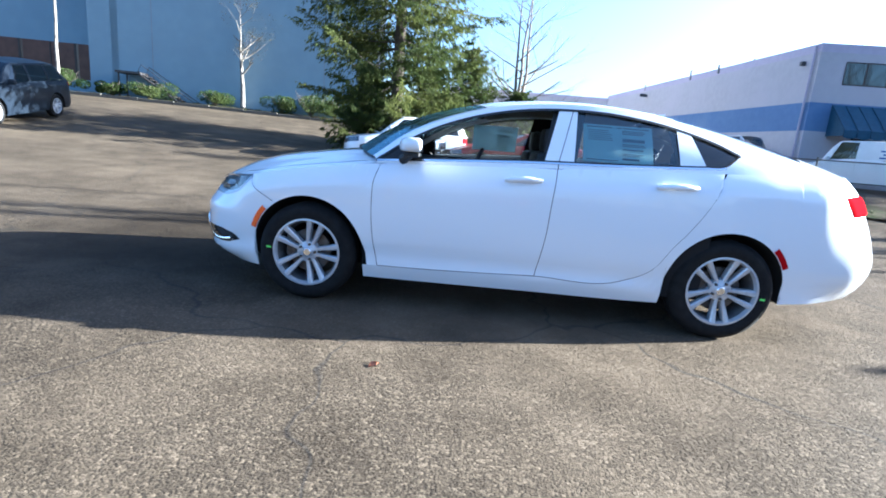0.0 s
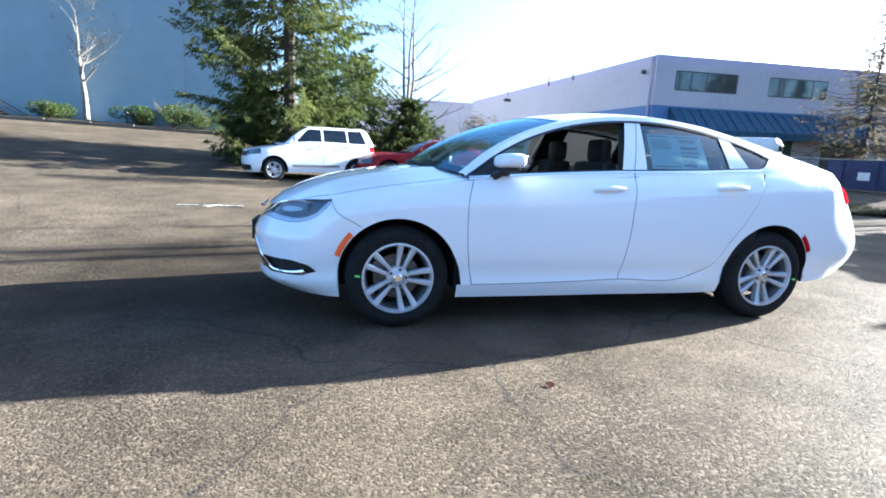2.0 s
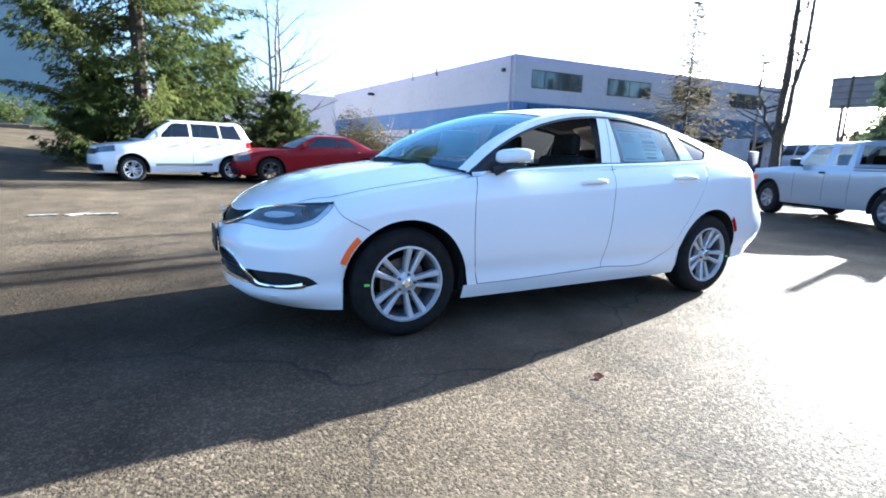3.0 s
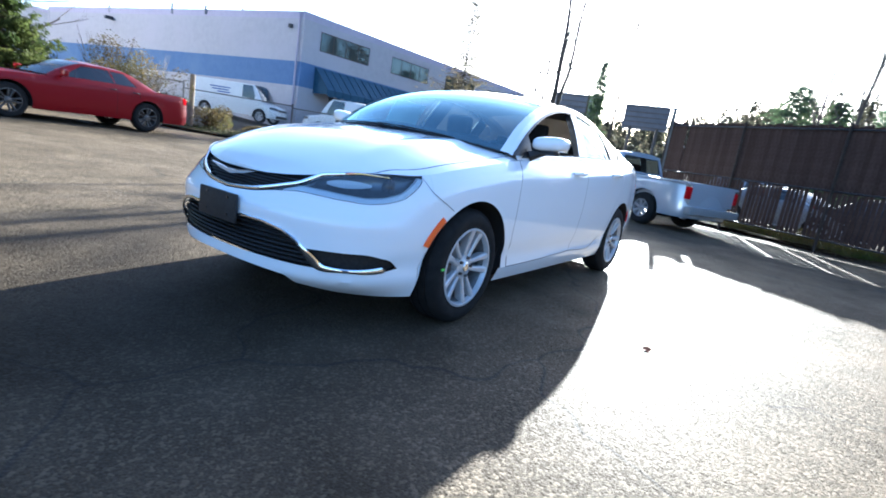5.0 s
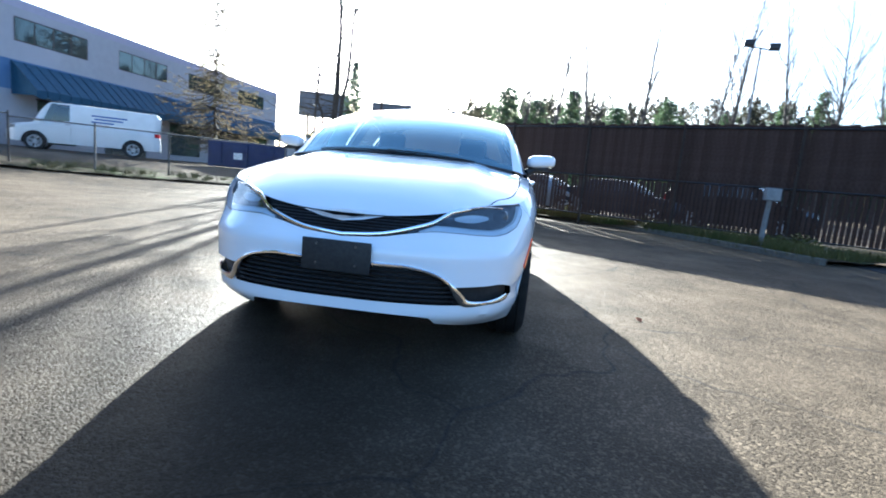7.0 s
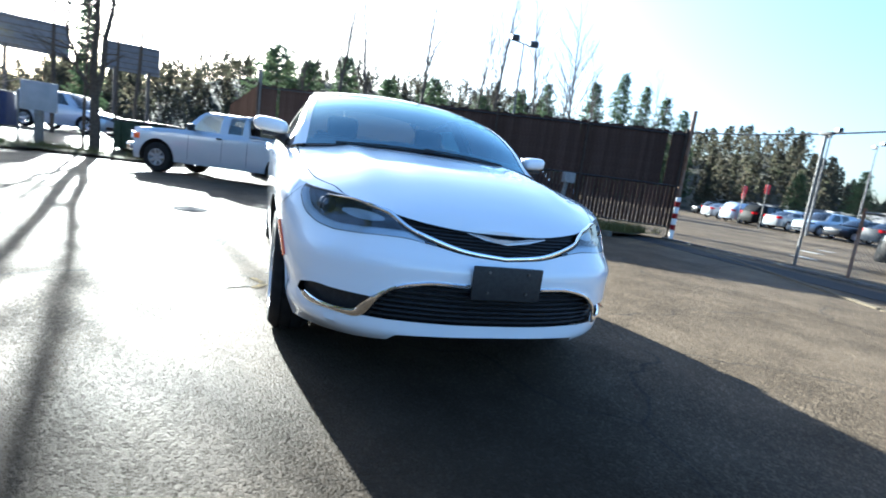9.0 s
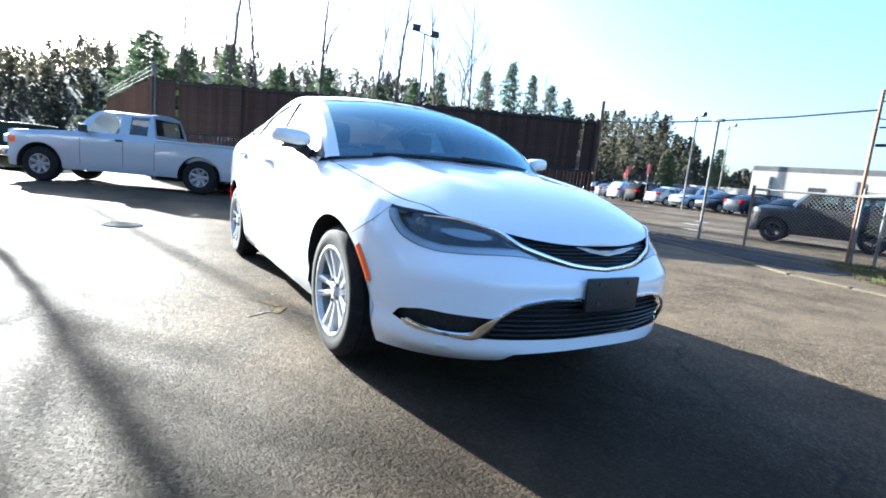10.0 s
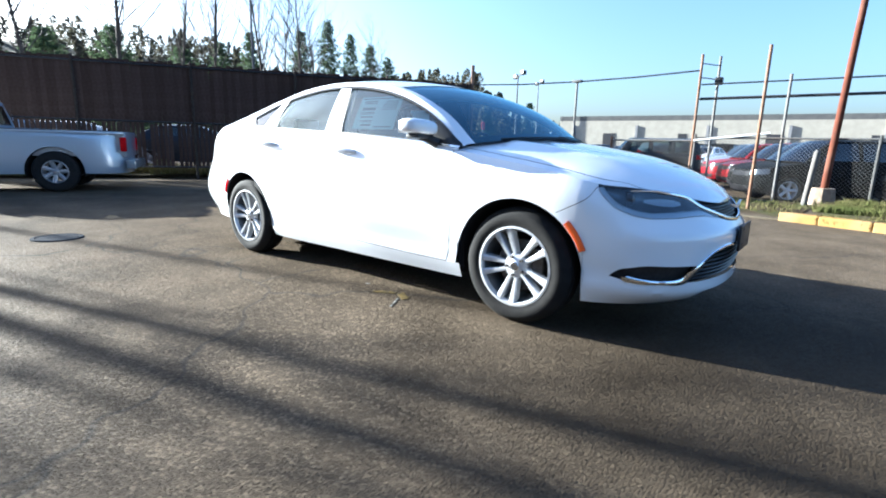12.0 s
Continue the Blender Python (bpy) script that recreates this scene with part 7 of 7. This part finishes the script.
# birches before the warehouse
b1 = bare_tree("birch_tree", "pruned white-barked birch before the grey wall", 5.6, 0.15, 31, BIRCH_BARK, 5, 12, 0.35, 0.45, "birches", leaves=700, twig=0.62)
place(b1, -14.6, 26.1, ground_z(-14.6, 26.1))
b2 = bare_tree("birch_tree", "tall white-barked birch beside the brown windows", 9.0, 0.09, 32, BIRCH_BARK, 4, 8, 0.5, 0.4, "birches")
place(b2, -20.6, 19.6, ground_z(-20.6, 19.6))
b3 = bare_tree("birch_tree", "tawny bare birch crown over the driveway", 7.5, 0.14, 33, BARK, 4, 12, 0.4, 0.5, "birches", leaves=900)
place(b3, -23.5, 15.8, ground_z(-23.5, 15.8))
for k, (t, off, w, h) in enumerate(((0.5, 1.3, 1.3, 0.8), (2.5, 1.3, 2.0, 1.0), (6.0, 1.3, 1.9, 0.9), (9.7, 1.2, 1.5, 1.0), (11.4, 1.2, 2.6, 1.5), (12.8, 1.2, 2.0, 1.3), (-1.7, 1.8, 1.9, 1.2))):
    p = Vector(W0) + wd * t + wn_ * off
    bush("clipped green shrub in the lawn strip", p.x, p.y, w * 0.95, h * 1.05, 40 + k, 4500, size=0.07, z=ground_z(p.x, p.y) + 0.1)
# bare trees along the yard verge, whose shadows cross the lot
for k, (x, y, h, rad, s) in enumerate(((15.7, 6.6, 13.0, 0.13, 52), (18.0, 8.2, 12.0, 0.2, 57), (24.5, 7.0, 13.5, 0.2, 58), (19.5, 6.6, 11.0, 0.2, 59))):
    # the third is added, its place and dense crown chosen to shade the asphalt
    b = bare_tree("bare_tree", "tall bare tree on the yard verge", h, rad * (0.4, 0.35, 0.5, 0.3)[k], s, DARK_BARK, 5, (6, 8, 20, 14)[k], (0.6, 0.6, 0.55, 0.5)[k], 0.5, "bare verge trees", leaves=(150, 300, 11000, 3000)[k], stems=1)
    place(b, x, y, ground_z(x, y))


def forked_tree(x, y, seed):
    """A trunk that forks low into three upright stems with short side twigs."""
    r = random.Random(seed)
    t = thing("forked_tree", "bare tree with three upright stems and short side twigs", "tree")
    fork = Vector((0.02, 0.03, 1.7))
    part("trunk", tube(bmesh.new(), [(0, 0, -0.05), (0.01, 0.0, 0.9), fork], [0.17, 0.14, 0.12], 10), DARK_BARK, t)
    for lean, h, rad in ((Vector((-0.15, 0.5, 0)), 5.2, 0.065), (Vector((0.05, 0.04, 0)), 11.0, 0.11), (Vector((0.05, -0.36, 0)), 9.6, 0.095)):
        pts = [fork + lean * min(1.0, (k / 9) * 2.2) ** 0.7 + lean * 0.5 * (k / 9) + Vector((r.gauss(0, 0.03), r.gauss(0, 0.03), (h - 1.7) * k / 9)) for k in range(10)]
        stem = part("stem", tube(bmesh.new(), pts, [rad * (1 - k / 10.5) for k in range(10)], 8), DARK_BARK, t)
        tips = []
        for _ in range(26):
            twigs = bmesh.new()
            f = r.uniform(0.08, 0.98) * 9
            i = min(int(f), 8)
            a = r.uniform(0, math.tau)
            grow(twigs, pts[i].lerp(pts[i + 1], f - i), Vector((math.cos(a), math.sin(a), r.uniform(0.1, 0.9))).normalized(), r.uniform(0.3, 1.3), 0.026, 2, r, tips, 0.5)
            part("side_twig", twigs, DARK_BARK, stem)
    return place(t, x, y, ground_z(x, y))


forked_tree(14.15, 5.85, 151)
larch = conifer("larch_tree", "bare tawny larch with level tiers of fine twigs", 9.6, 3.3, 34, 11, 85, 0.075, TAWNY, 91, base=1.2, gaps=0.2)
place(larch, 23.35, 16.3, ground_z(23.35, 16.3))
larch_low = bare_tree("bare_tree", "smaller bare tawny tree beside the yard", 5.5, 0.09, 92, BARK, 5, 14, 0.25, 0.5, "bare office trees", leaves=2500, rise=(0.0, 0.5), leaf_size=(0.02, 0.045))
place(larch_low, 24.5, 12.9, ground_z(24.5, 12.9))
for k, (x, y, w, h) in enumerate(((3.6, 16.8, 2.4, 1.9), (5.0, 16.8, 1.8, 2.6), (2.0, 19.5, 2.5, 2.4), (6.7, 15.6, 1.6, 1.1), (4.4, 18.6, 2.6, 3.0), (8.0, 14.3, 1.2, 0.6))):
    bush("tangled dry brown shrub by the yard fence", x, y, w * 0.85, h, 70 + k, 3000, BROWN_LEAF if k != 2 else SHRUB, 0.06)
for k, (x, y) in enumerate(((9.5, -4.55), (8.6, -5.9), (11.3, -2.6), (7.3, -7.2))):
    bush("low weeds against the slat fence", x, y, 0.8, 0.35, 90 + k, 400, GRASS, 0.07, 0.1)

ivy = conifer("columnar_evergreen", "dark evergreen with a thin pointed top beyond the yard", 9.4, 1.1, 30, 8, 60, 0.14, DARK_FIR, 77, base=0.2, gaps=0.05)
place(ivy, 37.2, 12.5, ground_z(37.2, 12.5))

# ---- far woods, hill, poles and boards ----
HILL = mat("wooded_hillside", (0.055, 0.055, 0.034), (0.08, 0.07, 0.047), scale=0.25, rough=0.95, bump=1.0, bscale=0.6, thick=60)


RIDGE = curve([(-100, 1), (-64, 3.5), (-60, 5), (-57.5, 10), (-54, 16.5), (-50, 16), (-45, 14), (-36, 14), (-28, 21.5), (-20, 25), (-12, 22.5), (-5, 20.5), (0, 18.5), (5, 15.5), (10, 12.5), (20, 8), (26, 0)])
SLOPE = ((95, 0.0), (115, 0.35), (135, 0.7), (155, 1.0), (200, 1.1), (320, 0.8), (420, 0.0))


def hill_z(a, d):
    k = 1 + 0.12 * noise.noise(Vector((a * 0.06, d * 0.01, 0))) + 0.07 * math.sin(a * 0.11 + 1.0)
    return np.interp(d, [q[0] for q in SLOPE], [q[1] for q in SLOPE]) * k * RIDGE(a) - 0.05


def hill():
    bm = bmesh.new()
    rows = []
    for a in between(-100, 26, 90):
        row = [(d * math.cos(radians(a)), d * math.sin(radians(a)), hill_z(a, d)) for d, _ in SLOPE]
        rows.append(row)
    grid(bm, rows)
    tagged(part("hillside", bm, HILL, None), "low wooded hillside behind the lots", "hill", kind="structure")
    r = random.Random(8)
    bm = bmesh.new()
    for _ in range(1400):
        a, d = r.uniform(-96, 24), r.choice((95, 108, 120, 133, 146, 158, 170)) * r.uniform(0.93, 1.07)
        z = hill_z(a, d)
        h = r.uniform(4, 8.5) * (0.6 + 0.4 * min(RIDGE(a) / 10, 1))
        c = Vector((d * math.cos(radians(a)), d * math.sin(radians(a)), z))
        fir = r.random() < 0.45
        for _ in range(150):
            f = r.random() ** 0.8
            w = h * (0.22 * (1 - f) + 0.02) if fir else h * 0.26 * math.sin(math.pi * (0.15 + 0.8 * f))
            g_ = r.uniform(0, math.tau)
            leaf(bm, c + Vector((math.cos(g_) * w * r.random() ** 0.5, math.sin(g_) * w * r.random() ** 0.5, h * (0.12 + 0.88 * f))), h * 0.085, r, 0.3)
    tagged(part("far_woods", bm, HAZE_WOOD, None, smooth=False), "mixed far woods on the hillside", "woods", kind="stuff")


hill()
firs = [conifer("fir_tree", "dark pointed fir behind the slat fence", 14.0, 3.1, 34, 8, 62, 0.225, DARK_FIR, 60 + k, base=1.2, group="firs behind the fence", gaps=0.15) for k in range(3)]
spots = [(66, 0.15, 13.3, 1.5), (65.9, -3.8, 11.9, 1.2), (65.4, -8.4, 13.4, 1.0), (62.8, -19.9, 12.6, 1.1), (57, -33.1, 13.3, 1.0), (53.8, -38.2, 14.0, 1.15), (51.8, -40.8, 15.4, 1.1), (50.0, -43, 14.0, 0.9), (48.2, -44.8, 12.8, 1.0), (46.8, -46.6, 11.5, 1.0), (58.7, -30.2, 11.8, 1.2), (37, -68, 7.5, 0.6), (42, -64, 6.5, 0.6), (64.5, -14, 11.5, 1.2), (60, -26, 11, 1.2)]
spots = [((x + 1) * 1.4 - 1, (y - 2) * 1.4 + 2, h * 1.38, w) if 4 <= k <= 10 else (x, y, h, w) for k, (x, y, h, w) in enumerate(spots)]
for k, (x, y, h, w) in enumerate(spots):
    m = pose(x, y, 0, 0, 0, 40 * k)
    if k < 3:
        f = firs[k]
        f.matrix_basis = m
    else:
        f = copy_thing(firs[k % 3], m)
    f.scale = (w * 1.35, w * 1.35, h / 14.0 * 1.06)
POPLAR_BARK = mat("grey_poplar_bark", (0.07, 0.06, 0.05), (0.10, 0.085, 0.07), scale=10, rough=0.9, spec=0.1)
tall = [bare_tree("bare_poplar", "tall thin bare tree beyond the fence", 16.0, 0.16, 80 + k, POPLAR_BARK, 3, 46, 0.3, 0.3, "bare poplars", twig=0.36, rise=(1.0, 2.4)) for k in range(3)]
for k, (x, y, s) in enumerate(((36, -3.7, 1.0), (34.5, -10, 1.1), (33, -15.4, 1.05), (31.5, -18.8, 0.95), (30.1, -20.9, 0.9), (45, -8, 1.2), (46, -19, 1.1), (50, -2, 1.15), (42, -27, 1.0), (41, -31, 0.9), (38, -36, 0.8))):
    m = pose(x, y, 0, 0, 0, 57 * k)
    f = copy_thing(tall[k % 3], m) if k > 2 else tall[k]
    f.matrix_basis = m
    f.scale = (s, s, s)
POLE_GREY = mat("grey_lamp_pole", (0.11, 0.11, 0.115), (0.09, 0.09, 0.09), scale=10, rough=0.7, metal=0.2)


def flood_pole(x, y, h, turn):
    p = thing("floodlight_pole", "tall grey pole with two dark floodlights", "lamp", "floodlight poles")
    part("shaft", tube(bmesh.new(), [(0, 0, 0), (0, 0, h)], [0.09, 0.05], 8), POLE_GREY, p)
    part("crossarm", tube(bmesh.new(), [(-0.5, 0, h - 0.1), (0.5, 0, h + 0.1)], 0.035, 6), POLE_GREY, p)
    for s in (-1, 1):
        part("lamp_head", box(bmesh.new(), 0.55 * s, 0.12, h + 0.1 * s + 0.12, 0.5, 0.3, 0.32, pose(0, 0, 0), 0.05), BLACK_PIPE, p)
    return place(p, x, y, 0, turn)


flood_pole(22.7, -12.3, 8.6, 75)
flood_pole(18.1, -32.0, 6.4, 150)
flood_pole(26, -50, 8.2, 150)
BOARD = mat("billboard_back", (0.10, 0.11, 0.135), (0.08, 0.09, 0.11), scale=1.5, rough=0.8)
for (a, b), (z0, z1) in zip((((65.5, 13.2), (65, 18.7)), ((63.5, 21.5), (62, 28.0))), ((7.3, 10.4), (7.5, 10.8))):
    bd = thing("billboard", "grey back of a roadside billboard on steel posts", "billboard", "billboards")
    quad_box("panel", bd, BOARD, a, b, z0, z1, 0.4)
    for q in (0.2, 0.8):
        p = along(a, b, q)
        part("post", tube(bmesh.new(), [(*p, 0), (*p, z0 + 0.3)], 0.2, 8), DARK_STEEL, bd)
    for k in range(5):
        quad_box("batten", bd, DARK_STEEL, a, b, z0 + 0.3 + (z1 - z0 - 0.6) * k / 4 - 0.05, z0 + 0.35 + (z1 - z0 - 0.6) * k / 4, -0.12)
SIGN_GREY = mat("sign_back_grey", (0.26, 0.28, 0.32), (0.21, 0.23, 0.26), scale=3, rough=0.7)
sign = thing("lot_sign", "plain grey sign board seen from behind", "sign")
part("post", box(bmesh.new(), 0, 0, 0.55, 0.18, 0.2, 1.1, bevel=0.02), GALV, sign)
part("board", box(bmesh.new(), 0, 0, 1.5, 0.1, 0.9, 0.85, bevel=0.02), SIGN_GREY, sign)
place(sign, 14.3, 7.3, ground_z(14.3, 7.3))
NAVY_STEEL = mat("navy_steel", (0.02, 0.03, 0.10), (0.015, 0.022, 0.07), scale=4, rough=0.6, spec=0.2)
skip = thing("waste_container", "navy blue steel waste container beyond the verge", "container")
part("box", box(bmesh.new(), 0, 0, 0.65, 1.8, 3.6, 1.2, bevel=0.05), NAVY_STEEL, skip)
part("label", box(bmesh.new(), -0.93, 0.4, 0.6, 0.02, 0.4, 0.3), VAN_WHITE, skip)
for y in (-1.2, 0, 1.2):
    part("rib", box(bmesh.new(), -0.93, y, 0.65, 0.06, 0.1, 1.1), NAVY_STEEL, skip)
place(skip, 19.0, 11.6, ground_z(19, 11.6), 10)
GREEN_STEEL = mat("dark_green_steel", (0.016, 0.034, 0.02), (0.011, 0.024, 0.015), scale=4, rough=0.65, spec=0.2)
bin_ = thing("dumpster", "dark green steel dumpster beyond the verge tree", "container")
part("box", box(bmesh.new(), 0, 0, 0.6, 1.5, 1.7, 0.95, bevel=0.03), GREEN_STEEL, bin_)
part("lid", box(bmesh.new(), 0, 0, 1.12, 1.56, 1.76, 0.07, bevel=0.02), BLACK_PLASTIC, bin_)
for y in (-0.6, 0.0, 0.6):
    part("rib", box(bmesh.new(), -0.77, y, 0.6, 0.05, 0.08, 0.9, bevel=0.01), GREEN_STEEL, bin_)
for x in (-0.55, 0.55):
    for y in (-0.65, 0.65):
        part("foot", box(bmesh.new(), x, y, 0.065, 0.12, 0.12, 0.13, bevel=0.01), DARK_STEEL, bin_)
place(bin_, 17.2, 4.95, ground_z(17.2, 4.95), -20)
for x, y, a, k in ((23.5, 9.3, 70, 1), (16.2, -2.2, 60, 4), (14.6, -5.0, 60, 2), (13.2, -8.4, 62, 5), (19.5, -1.2, 60, 1)):
    copy_thing(lot_models[k], pose(x, y, ground_z(x, y), 0, 0, a))
RED_FLAG = mat("red_pennant", (0.6, 0.03, 0.04), rough=0.7)
for k, (x, y) in enumerate(((19.5, -29.5), (24, -33), (29, -39), (34, -45))):
    fl = thing("red_pennant", "small red pennant on a thin pole in the sales lot", "flag", "red pennants")
    part("pole", tube(bmesh.new(), [(x, y, 0), (x, y, 3.0)], 0.03, 6), GALV, fl)
    part("cloth", box(bmesh.new(), x + 0.1, y - 0.15, 2.6, 0.03, 0.38, 0.6, bevel=0.01), RED_FLAG, fl)
wire = thing("overhead_wire", "thin overhead wire before the warehouse", "wire")
wa, wb_ = Vector(W0) + wn_ * 4 - wd * 8, Vector(W1) + wn_ * 3 + wd * 2
part("strand", tube(bmesh.new(), [(*(wa + (wb_ - wa) * t), 9.5 + 1.2 * (t - 0.5) ** 2 * 4 - 2.2 * t) for t in between(0, 1, 14)], 0.02, 5), BLACK_PIPE, wire)
